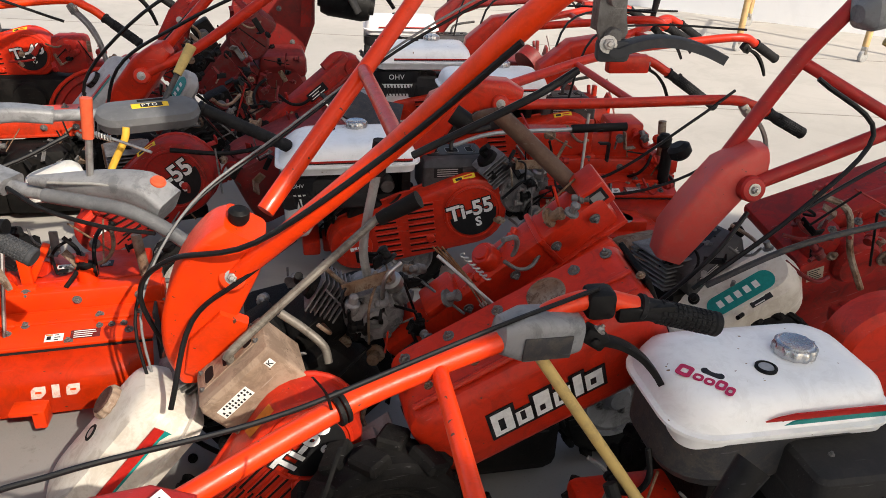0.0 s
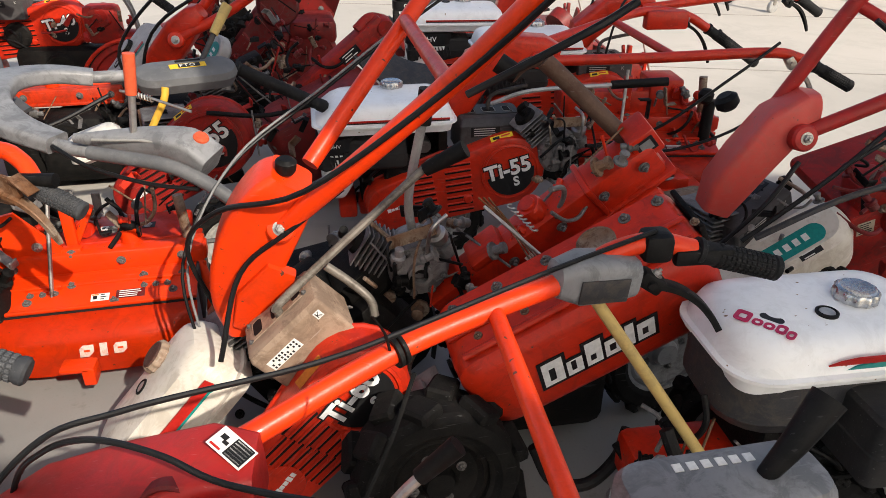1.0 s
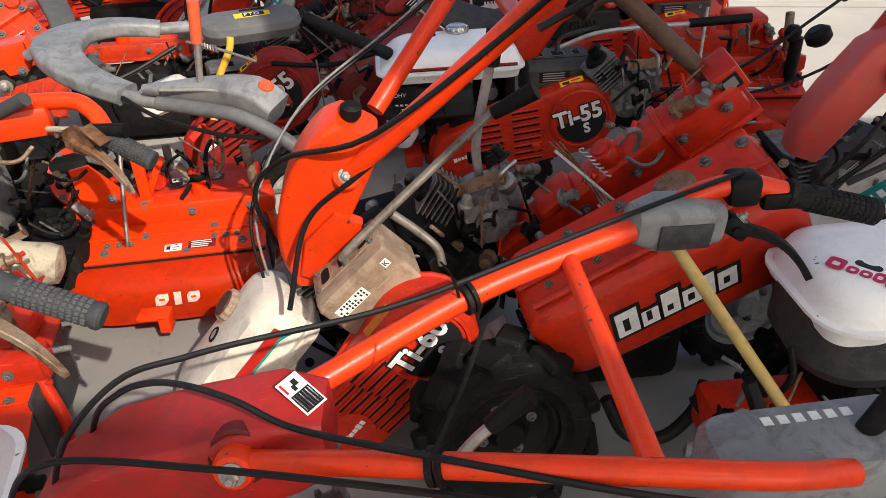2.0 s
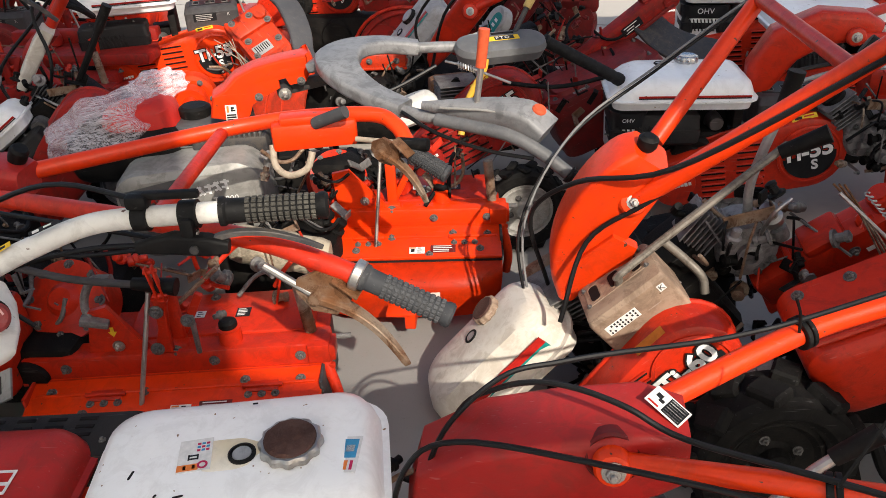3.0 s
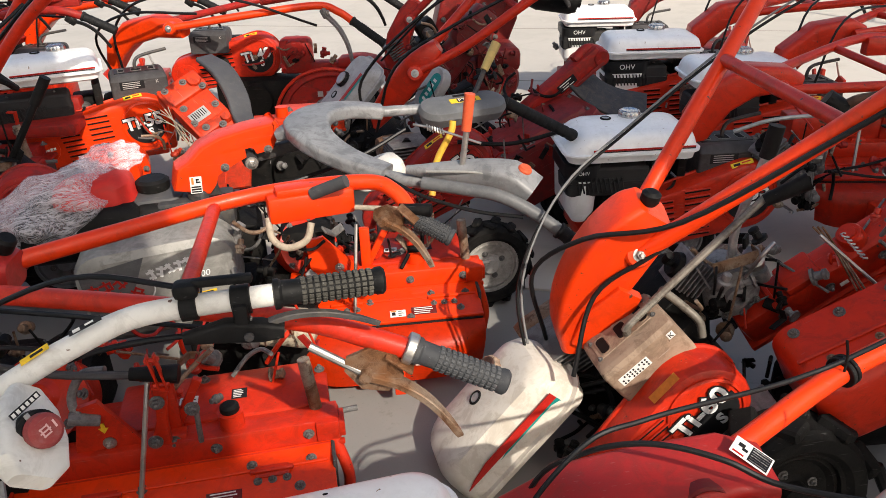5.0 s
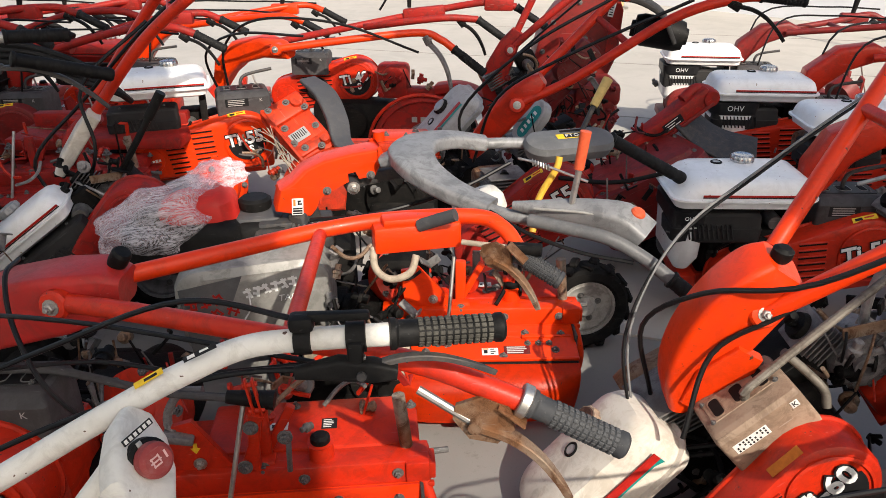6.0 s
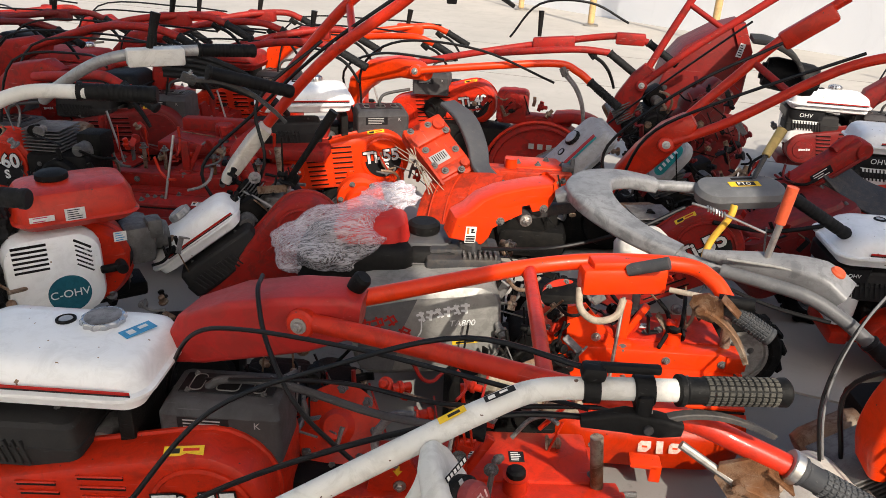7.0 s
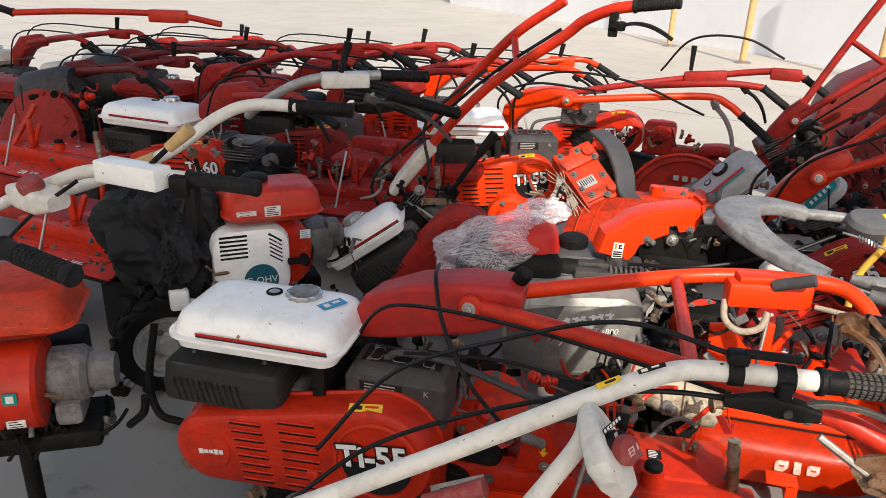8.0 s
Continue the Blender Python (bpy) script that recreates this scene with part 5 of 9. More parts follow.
sticker(tk, MM @ Matrix.Translation((0.09, 0.0, 0.512)), 0.062, 0.044, PAPER, print_rows(0.026, 0.034, 5, INK, -0.014) + [(0.016, 0.008, 0.022, 0.016, STRIPE_RED), (0.016, -0.012, 0.022, 0.010, STRIPE_RED)], "warning_label")
air_cleaner(mth, MM @ Matrix.Translation((0.10, 0.14, 0.43)), 0.30, 0.12, 0.07)
for q in range(12):
    part("vent_slot", box(0.030, 0.008, 0.004, r=0.001, seg=1), SLOT, mth, m=MM @ Matrix.Translation((0.0 + 0.05 * (q % 4) , 0.155 + 0.018 * (q // 4) - 0.02, 0.4645)), smooth=False)
engine_block(mth, MM @ Matrix.Translation((0, 0, 0.28)), seed=11)
wheel(mth, MM @ V3((0.0, 0.0, 0.14)), (0, 1, 0), 0.14, 0.07)

# white-tank machine whose console and handle cross in front
cth = tiller("red walking tiller with scuffed white tank and rust-brown fuel cap", -0.94, 0.57)
MC = F((-0.950, 0.570, -0.010), 20)
tk = fuel_tank(cth, MC @ Matrix.Translation((0, 0.0, 0.492)), 0.42, 0.27, 0.058, WHITE, STEEL, RUST_CAP, (0.080, -0.006), (0.014, -0.013), False, 0.06, label="scuffed white tank with a fuel stain", cap_r=0.043, cap_tall=0.72, crust=0.004)
part("fuel_stain", loft([[(0.040 * f * (1 + 0.22 * math.sin(3 * q * 0.209 + 1) + 0.10 * math.sin(7 * q * 0.209)) * math.cos(q * 0.2094), 0.036 * f * (1 + 0.2 * math.cos(2 * q * 0.209)) * math.sin(q * 0.2094), z) for q in range(30)] for f, z in ((1.0, 0.0), (0.96, 0.0006))]), surface("ochre_stain", (0.72, 0.60, 0.38), (0.78, 0.74, 0.64), 0.5, grime=0.1), tk, "ochre stain", MC @ Matrix.Translation((-0.006, -0.010, 0.5517)))
sticker(tk, MC @ Matrix.Translation((-0.050, -0.006, 0.5520)) @ Matrix.Rotation(radians(4), 4, "Z"), 0.045, 0.060, PAPER, [(-0.008, -0.022, 0.028, 0.011, LABEL_ORANGE), (-0.012, -0.022, 0.004, 0.007, INK), (0.0, -0.022, 0.004, 0.007, INK)] + [(0.004 + 0.006 * (q % 3), 0.020 - 0.006 * (q // 3), 0.0045, 0.0035, BLUE if q % 2 else PINK_INK) for q in range(9)] + [(-0.002, -0.001, 0.012, 0.0025, INK), (-0.002, -0.007, 0.012, 0.0025, INK), (-0.008, -0.004, 0.0022, 0.010, INK), (0.004, -0.004, 0.0022, 0.010, INK)], "warning_label")
part("print_ring", loft([[(0.007 * f * math.cos(2 * math.pi * q / 18), 0.007 * f * math.sin(2 * math.pi * q / 18), z) for q in range(18)] for f, z in ((1, 0), (1, 0.0006), (0.6, 0.0006), (0.6, 0))], True), PINK_INK, tk, m=MC @ Matrix.Translation((-0.037, -0.025, 0.5529)))
sticker(tk, MC @ Matrix.Translation((0.160, -0.030, 0.5490)) @ Matrix.Rotation(radians(80), 4, "Z") @ Matrix.Rotation(radians(-4), 4, "X"), 0.066, 0.026, PAPER, [(0.010, 0.001, 0.034, 0.020, BLUE), (0.010, 0.001, 0.012, 0.012, PAPER), (-0.020, 0.003, 0.016, 0.005, LABEL_ORANGE), (-0.020, -0.005, 0.016, 0.004, PINK_INK)], "warning_label")
for q_x, q_y, q_w, q_a in ((-0.06, -0.075, 0.014, 10), (-0.09, -0.07, 0.006, 60), (0.02, 0.088, 0.008, 0), (-0.13, -0.03, 0.016, 75)):
    part("paint_chip", loft([[(x, y, z) for x, y in rrect(q_w, 0.0035, 0.0016, 2)] for z in (0.0, 0.0004)]), BLACK, tk, m=MC @ Matrix.Translation((q_x, q_y, 0.5508)) @ Matrix.Rotation(radians(q_a), 4, "Z"), smooth=False)
engine_block(cth, MC @ Matrix.Translation((0, 0, 0.30)), seed=13)
air_cleaner(cth, MC @ Matrix.Translation((-0.05, -0.05, 0.39)))
part("chassis", moved(box(0.60, 0.12, 0.10, (0.15, 0, 0.25), 0.02), MC), RED, cth)
bits(cth, F((-0.60, 0.70, 0.36), 13), (0.25, 0.14, 0.10), 30, 53)
wheel(cth, MC @ V3((0.1, -0.08, 0.15)), (0, -1, 0), 0.14, 0.07)
part("handle_column", hood([(-0.700, 0.668, 0.385), (-0.670, 0.676, 0.445), (-0.60, 0.683, 0.482), (-0.50, 0.690, 0.517), (-0.40, 0.70, 0.550), (-0.355, 0.705, 0.552)], [(0.044, 0.04), (0.056, 0.064), (0.062, 0.070), (0.062, 0.066), (0.057, 0.056), (0.046, 0.042)], r=0.013), FADED_RED, cth, "scratched faded red handle console")
sticker(cth, basis((-0.382, 0.70, 0.6085), (0.70, -0.45, -0.28), (0.40, -0.35, 1)), 0.055, 0.032, PAPER, [(-0.016, 0.004, 0.009, 0.007, INK), (-0.010, -0.001, 0.008, 0.005, INK), (-0.016, -0.012, 0.016, 0.003, STRIPE_RED), (0.011, 0, 0.028, 0.027, INK)] + [(0.011, 0.011 - 0.0044 * q, 0.024, 0.0016, PAPER) for q in range(6)], "warning_label")
# The recess takes a darker red, so its shade is in the colour.
part("pivot_recess", lathe([(0.037, -0.02), (0.037, 0.0), (0.034, 0.004), (0.031, 0.002), (0.029, -0.012), (0.0, -0.012)], 30), DARK_RED, cth, m=along((-0.445, 0.637, 0.566), (-0.435, 0.537, 0.591)))
pivot(cth, (-0.445, 0.628, 0.565), (0.1, -1, 0.25), ORANGE, 0.025)
rail(cth, (-0.432, 0.63, 0.568), (-0.215, 0.58, 0.628), (-0.005, 0.564, 0.646), (0.12, 0.57, 0.640), (0.20, 0.60, 0.615), mat=ORANGE, r=0.0140)
rail(cth, (-0.40, 0.74, 0.57), (-0.20, 0.885, 0.615), (-0.05, 0.965, 0.640), (0.06, 1.02, 0.655), (0.13, 1.06, 0.68), (0.20, 1.08, 0.690), (0.27, 1.09, 0.672), mat=ORANGE, r=0.0170)
grip(cth, (0.275, 1.09, 0.670), (0.42, 1.10, 0.632), 0.020, GRIP)
cluster("lever_clamp", (moved(box(0.05, 0.05, 0.05, r=0.012), F((0.205, 1.08, 0.685), 8)), moved(box(0.10, 0.02, 0.028, (0.08, -0.01, -0.02), r=0.006), F((0.205, 1.08, 0.685), 8))), BLACK, cth)
clutch_lever(cth, (0.20, 1.06, 0.63), (0.335, 1.06, 0.545), BLACK, 0.014)
gs = F((0.105, 1.04, 0.650), 18, -6)
part("lever_shield", loft([[(x, y, z) for y, z in rrect(2 * w, 2 * h, 0.02, 4)] for x, w, h in ((-0.078, 0.016, 0.016), (-0.070, 0.028, 0.028), (-0.03, 0.036, 0.040), (0.03, 0.036, 0.038), (0.065, 0.032, 0.032), (0.072, 0.022, 0.022))]), GREY, cth, "grey plastic lever shield", gs)
part("shield_front", box(0.085, 0.004, 0.040, (0.0, -0.0365, -0.008), 0.002), DARK_GREY, cth, "darker worn front panel", gs)
rail(cth, (-0.055, 0.955, 0.635), (0.0, 0.572, 0.645), r=0.0130, mat=ORANGE, name="brace", curve=False)
part("side_lever", tube([(-0.235, 0.71, 0.44), (-0.185, 0.73, 0.50), (-0.158, 0.74, 0.525)], 0.008, 10), STEEL, cth)
part("lever_knob", tube([(-0.162, 0.74, 0.522), (-0.112, 0.75, 0.568)], 0.012, 14, False, 0.0145), BLACK, cth, "black rubber lever grip")
tie_tail(cth, (-0.205, 0.868, 0.628), (-0.225, 0.845, 0.70))
tie_tail(cth, (-0.215, 0.56, 0.655), (-0.16, 0.60, 0.80))
tied(cth, (-0.20, 0.885, 0.615), (0.2, 0.14, 0.04))
tied(cth, (-0.215, 0.58, 0.626), (0.2, -0.02, 0.04), 0.020)
cable(cth, (-0.715, 0.71, 0.38), (-0.665, 0.713, 0.535), (-0.605, 0.693, 0.605), (-0.55, 0.675, 0.641), (-0.498, 0.660, 0.653), (-0.435, 0.641, 0.650), (-0.365, 0.620, 0.632), (-0.225, 0.575, 0.648), (0.0, 0.54, 0.640), (0.15, 0.55, 0.62), r=0.0040)
cable(cth, (-0.745, 0.58, 0.38), (-0.715, 0.60, 0.52), (-0.64, 0.60, 0.590), (-0.45, 0.585, 0.605), (-0.215, 0.565, 0.604), (0.05, 0.54, 0.600), r=0.0040)
cable(cth, (-0.725, 0.63, 0.37), (-0.685, 0.648, 0.52), (-0.645, 0.667, 0.588), (-0.59, 0.697, 0.631), (-0.528, 0.725, 0.637), (-0.468, 0.752, 0.639), (-0.341, 0.809, 0.636), (-0.27, 0.841, 0.640), (-0.205, 0.870, 0.650), (-0.05, 0.955, 0.672), (0.06, 1.01, 0.690), (0.20, 1.07, 0.715), r=0.0040)
part("console_box", loft([[(x, y, z) for x, y in rrect(0.25 - i, 0.10 - i, 0.03, 4)] for z, i in ((-0.05, 0.03), (-0.04, 0.0), (0.0, 0.0), (0.012, 0.012), (0.015, 0.03))]), GREY, cth, "dusty grey plastic lever console", F((0.19, 0.655, 0.60), 12))
for i in range(6):
    part("emblem_bar", box(0.011, 0.012, 0.0012, r=0), PAPER, cth, m=F((0.19, 0.655, 0.60), 12) @ Matrix.Translation((-0.05 + 0.018 * i, 0.022, 0.0155)), smooth=False)
part("lever_knob", tube([(0.235, 0.66, 0.61), (0.265, 0.67, 0.655), (0.30, 0.69, 0.70)], 0.011, 12, r2=0.021), BLACK, cth)
cluster("rotary_hood", (box(0.34, 0.20, 0.06, (0, 0, 0), 0.02), box(0.20, 0.10, 0.06, (-0.05, 0.03, 0.05), 0.02)), RED, cth, m=F((-0.34, 0.58, 0.405), 10))
part("deck_plate", box(0.50, 0.16, 0.012, r=0.004), ORANGE, cth, m=F((-0.10, 0.60, 0.425), 8, -4))
for q in range(4):
    bolt(cth, (-0.28 + 0.11 * q, 0.60 + 0.015 * q, 0.437 - 0.004 * q), (0, 0, 1), 0.009)

# pitched-down machine: nose low, handle high
d = tiller("orange walking tiller tipped nose down with a grimy cream tank", -0.62, 1.28)
MD = basis((-0.706, 1.326, 0.122), (0.64, 0.27, 0.72), (-0.70, -0.21, 0.68))
tk = fuel_tank(d, MD, 0.41, 0.255, 0.108, CREAM, PINK_TAN, RUST_CAP, (0.065, 0.040), (0.000, 0.012), False, 0.075, label="grimy cream fuel tank with teal and red stripes")
for mat, lo, hi, x0 in ((STRIPE_RED, 0.0, 0.023, -0.165), (STRIPE_TEAL, -0.019, 0.0, -0.11), (LETTER, -0.024, -0.019, -0.08)):
    part("stripe", loft([[(x, y, z) for x, z in ((x0, lo), (0.135, lo), (0.135, hi), (x0 + 0.08, hi), (x0 + 0.03, 0.5 * (lo + hi)))] for y in (-0.0015, 0.0015)]), mat, tk, m=MD @ Matrix.Translation((0.01, -0.1150, 0.040)) @ Matrix.Rotation(radians(9), 4, "X"), smooth=False)
sticker(tk, MD @ Matrix.Translation((-0.085, -0.03, 0.104)), 0.03, 0.024, PAPER, [(0.006, 0, 0.014, 0.018, PINK_INK), (-0.009, 0.003, 0.008, 0.012, LABEL_ORANGE)], "warning_label")
sticker(tk, MD @ Matrix.Translation((0.158, -0.02, 0.066)) @ Matrix.Rotation(radians(72), 4, "Y") @ Matrix.Rotation(radians(90), 4, "Z"), 0.05, 0.022, LABEL_ORANGE, [(-0.012, 0, 0.018, 0.014, PAPER), (0.012, 0, 0.014, 0.004, INK)], "warning_label")
part("tank_pad", box(0.03, 0.10, 0.05, (0.168, 0.06, 0.03), 0.01), BLACK, tk, m=MD)
engine_block(d, F((-0.47, 1.47, 0.20), 20, 30), seed=21)
# Added near-black mass closes the bright gap behind the column.
cluster("gear_fill", (box(0.26, 0.20, 0.24, r=0.04), disc(0.07, 0.26, axis="y"), box(0.14, 0.16, 0.10, (0.12, 0.02, 0.12), 0.03)), ENGINE, d, m=F((-0.33, 1.50, 0.20), 20, 40))
gear_box(d, basis((-0.428, 1.290, 0.374), (0.72, 0.22, 0.66), (-0.66, -0.22, 0.72)), PINK_TAN, 0.19, 0.125, 0.11, False)
# RED here darkens the orange machine's cover for shade.
belt_cover(d, basis((-0.46, 1.134, 0.120), (0.72, 0.2, 0.62), (-0.62, -0.12, 0.76)), (-0.01, -0.02), 0.08, (0.24, 0.02), 0.108, 0.09, RED, "Ti-60", warn=WORN_YELLOW)
part("footplate", moved(join(box(0.17, 0.10, 0.008, r=0.003), box(0.17, 0.006, 0.03, (0, -0.048, 0.012), 0.002), box(0.10, 0.05, 0.02, (0, 0.0, 0.012), 0.006)), basis((-0.20, 1.235, 0.225), (0.75, 0.15, 0.5), (-0.5, -0.3, 0.8))), SHROUD, d)
part("handle_column", hood([(-0.575, 1.375, 0.325), (-0.562, 1.37, 0.40), (-0.535, 1.36, 0.49), (-0.49, 1.35, 0.585), (-0.445, 1.345, 0.655), (-0.42, 1.34, 0.690)], [(0.045, 0.020), (0.048, 0.052), (0.052, 0.068), (0.052, 0.072), (0.052, 0.062), (0.042, 0.042)], up=(-0.8, -0.2, 0.5), r=0.014, flow=True), ORANGE, d, "bright orange handle column")
part("column_flange", hood([(-0.545, 1.335, 0.345), (-0.50, 1.325, 0.42), (-0.452, 1.315, 0.50)], [(0.012, 0.03), (0.012, 0.055), (0.012, 0.03)], up=(-0.8, -0.2, 0.5), r=0.006), ORANGE, d)
part("column_knob", lathe([(0.016, 0), (0.020, 0.008), (0.020, 0.024), (0.012, 0.030), (0, 0.030)], 20), BLACK, d, m=along((-0.43, 1.33, 0.70), (-0.42, 1.32, 0.76)))
pivot(d, (-0.445, 1.315, 0.592), (0.15, -1, 0.35), ORANGE, 0.030)
rail(d, (-0.44, 1.31, 0.595), (-0.13, 1.225, 0.895), (0.086, 1.11, 1.145), (0.22, 1.05, 1.25), (0.30, 1.02, 1.28), mat=ORANGE, r=0.020)
rail(d, (-0.41, 1.47, 0.66), (-0.30, 1.61, 0.80), (-0.151, 1.80, 0.985), (-0.05, 1.93, 1.11), (0.05, 2.02, 1.17), mat=ORANGE, r=0.019)
rail(d, (-0.218, 1.70, 0.905), (-0.125, 1.225, 0.90), r=0.015, mat=RED, name="brace", curve=False)
part("lever_bracket", join(loft([[(x, y, z) for x, z in ((-0.022, 0.055), (0.020, 0.055), (0.024, 0.0), (0.030, -0.03), (0.020, -0.055), (-0.012, -0.055), (-0.024, -0.02))] for y in (-0.004, 0.004)]), box(0.044, 0.034, 0.006, (0, 0.012, 0.052), 0.002), box(0.006, 0.030, 0.08, (-0.021, 0.010, 0.012), 0.002), disc(0.014, 0.03, (0.004, 0.0, -0.035), "y"), disc(0.009, 0.04, (-0.004, 0.0, 0.02), "y")), CAST, d, "grey cast lever bracket", F((0.168, 1.09, 1.135), 10) @ Matrix.Scale(0.86, 4))
bolt(d, (0.165, 1.075, 1.095), (0, -1, 0.2), 0.008, STEEL)
clutch_lever(d, (0.175, 1.09, 1.085), (0.335, 1.08, 1.090), GREY_GRIP, 0.019)
cable(d, (0.13, 1.09, 1.055), (0.06, 1.06, 1.02), (-0.10, 1.10, 0.92), r=0.006)
bits(d, MD @ Matrix.Translation((0.12, -0.05, -0.14)), (0.2, 0.12, 0.08), 24, 3)
bits(d, F((-0.36, 1.38, 0.30), 20), (0.16, 0.10, 0.10), 20, 4)
cable(d, (-0.62, 1.42, 0.30), (-0.66, 1.38, 0.50), (-0.56, 1.30, 0.63), (-0.38, 1.24, 0.70), (-0.13, 1.19, 0.90), (0.05, 1.10, 1.09), r=0.0055)
cable(d, (-0.66, 1.36, 0.25), (-0.69, 1.42, 0.45), (-0.60, 1.55, 0.62), (-0.42, 1.70, 0.74), (-0.15, 1.85, 0.92), (0.1, 1.95, 1.05), r=0.0038)
cable(d, (-0.655, 1.37, 0.25), (-0.68, 1.43, 0.46), (-0.59, 1.56, 0.635), (-0.41, 1.71, 0.755), (-0.14, 1.86, 0.935), (0.11, 1.96, 1.07), r=0.003, mat=GREY_CABLE)
cable(d, (-0.57, 1.22, 0.34), (-0.53, 1.29, 0.50), (-0.42, 1.29, 0.60), (-0.32, 1.30, 0.68), r=0.0055)
wheel(d, (-0.145, 1.10, 0.172), (0.25, -0.9, 0.12), 0.172, 0.12, ENGINE, lugs=9)
part("shift_rod", tube([(-0.448, 1.285, 0.375), (-0.457, 1.27, 0.425), (-0.435, 1.28, 0.462), (-0.18, 1.42, 0.665), (-0.16, 1.42, 0.68)], 0.009, 10), DUSTY_PIPE, d)
part("rod_knob", tube([(-0.17, 1.42, 0.67), (-0.09, 1.41, 0.72)], 0.014, 12, False, 0.019), BLACK, d)
part("exhaust_pipe", tube([(-0.375, 1.37, 0.475), (-0.325, 1.37, 0.435), (-0.285, 1.36, 0.40), (-0.275, 1.35, 0.365)], 0.0095, 14), DUSTY_PIPE, d)

# upended red machine with the broad hood
b = tiller("red tiller chassis standing on end with a broad rotary hood", 0.10, 1.35)
MB = basis((0.152, 1.235, 0.420), (0.86, 0.12, 0.48), (-0.44, -0.28, 0.85))
hb = part("rotary_hood", loft([[(x, y, z) for x, z in rrect(0.53 - i, 0.22 - i, 0.05, 5)] for y, i in ((0.13, 0.0), (0.0, 0.0), (-0.035, 0.006), (-0.05, 0.03), (-0.055, 0.06))]), RED, b, "broad red rotary hood with lettering panel", MB)
def slant_block(w, h, grow=0.0, lean=0.18):
    """A plain leaning block standing on the base line."""
    return [(x + lean * y, y) for x, y in ((-w / 2 - grow, -0.026 - grow), (w / 2 + grow, -0.026 - grow), (w / 2 + grow, -0.026 + h + grow), (-w / 2 - grow, -0.026 + h + grow))]


for w, h, dx, notch in ((0.034, 0.052, -0.085, (0.010, 0.026)), (0.026, 0.032, -0.050, (0.008, 0.020)), (0.026, 0.050, -0.018, (0.009, 0.012)), (0.028, 0.034, 0.014, (0.010, 0.014)), (0.014, 0.046, 0.041, None), (0.028, 0.036, 0.067, (0.009, 0.013))):
    lm = MB @ Matrix.Translation((1.28 * dx + 0.01, -0.0565, 0.0)) @ FACE @ Matrix.Scale(1.28, 4)
    part("emblem_edge", loft([[(x, y, z) for x, y in slant_block(w, h, 0.006)] for z in (0, 0.001)]), INK, hb, m=lm, smooth=False)
    eb_ = part("emblem_bar", loft([[(x, y, z) for x, y in slant_block(w, h)] for z in (0, 0.0016)]), LETTER, hb, m=lm, smooth=False)
    if notch:
        part("emblem_notch", loft([[(x, y + 0.010, z) for x, y in slant_block(notch[0], notch[1])] for z in (0.001, 0.0022)]), INK, eb_, m=lm, smooth=False)
part("hood_rail", tube([MB @ V3((-0.23, -0.02, 0.114)), MB @ V3((0.24, -0.02, 0.116))], 0.007, 8, False), RED, b)
part("cast_emblem", lathe([(0.040, 0), (0.040, 0.002), (0.035, 0.0035), (0.032, 0.0022), (0.014, 0.003), (0, 0.003)], 30), RUST, hb, "worn round emblem", MB @ Matrix.Translation((0.09, 0.085, 0.1098)))
part("top_rib", box(0.50, 0.010, 0.008, r=0.003), RED, hb, m=MB @ Matrix.Translation((0.0, 0.035, 0.112)))
for x in (-0.22, -0.12, -0.01, 0.16, 0.23):
    bolt(hb, MB @ V3((x, 0.105, 0.110)), MB.to_3x3() @ V3((0, 0, 1)), 0.008)
    bolt(hb, MB @ V3((x + 0.03, 0.015, 0.110)), MB.to_3x3() @ V3((0, 0, 1)), 0.006, RUST)
# Flat plate on a closed end; near-black stands for the hollow's shade.
part("hood_mouth_shade", box(0.004, 0.10, 0.15, r=0.0015), SLOT, hb, "near-black plate for the shaded open end", MB @ Matrix.Translation((0.2655, 0.065, 0.01)))
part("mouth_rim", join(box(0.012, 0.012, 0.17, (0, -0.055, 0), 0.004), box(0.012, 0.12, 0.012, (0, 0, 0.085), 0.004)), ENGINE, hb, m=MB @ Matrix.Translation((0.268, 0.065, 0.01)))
part("drain_hose", tube([(0.05, 1.14, 0.20), (0.09, 1.12, 0.13), (0.16, 1.12, 0.12), (0.22, 1.15, 0.16), (0.24, 1.17, 0.22)], 0.013, 10), BLACK, b)
MF = basis((0.085, 1.52, 0.49), (0.72, 0.02, 0.62), (-0.55, -0.35, 0.72))
cluster("main_case", (box(0.60, 0.085, 0.10, r=0.016), box(0.62, 0.10, 0.016, (0, 0, -0.05), 0.004), box(0.06, 0.07, 0.07, (0.29, 0, 0.045), 0.006), box(0.09, 0.08, 0.03, (-0.12, 0, 0.055), 0.010), disc(0.030, 0.05, (0.02, 0, 0.06)), disc(0.020, 0.06, (0.02, 0, 0.06)), box(0.014, 0.096, 0.11, (-0.20, 0, 0.0), 0.004), box(0.014, 0.096, 0.11, (0.14, 0, 0.0), 0.004)), RED, b, "scuffed red main gear case", MF)
sticker(b, MF @ Matrix.Translation((0.29, -0.0365, 0.05)) @ FACE, 0.04, 0.04, INK, [(0, 0, 0.026, 0.026, GREY)], "rating_plate")
part("side_cover", box(0.40, 0.03, 0.15, r=0.014), RED, b, m=MF @ Matrix.Translation((0.06, -0.06, -0.12)))
part("cast_emblem", lathe([(0.05, 0), (0.05, 0.002), (0.044, 0.004), (0.03, 0.003), (0, 0.004)], 30), DULL_RED, b, m=MF @ Matrix.Translation((0.10, -0.0765, -0.10)) @ FACE)
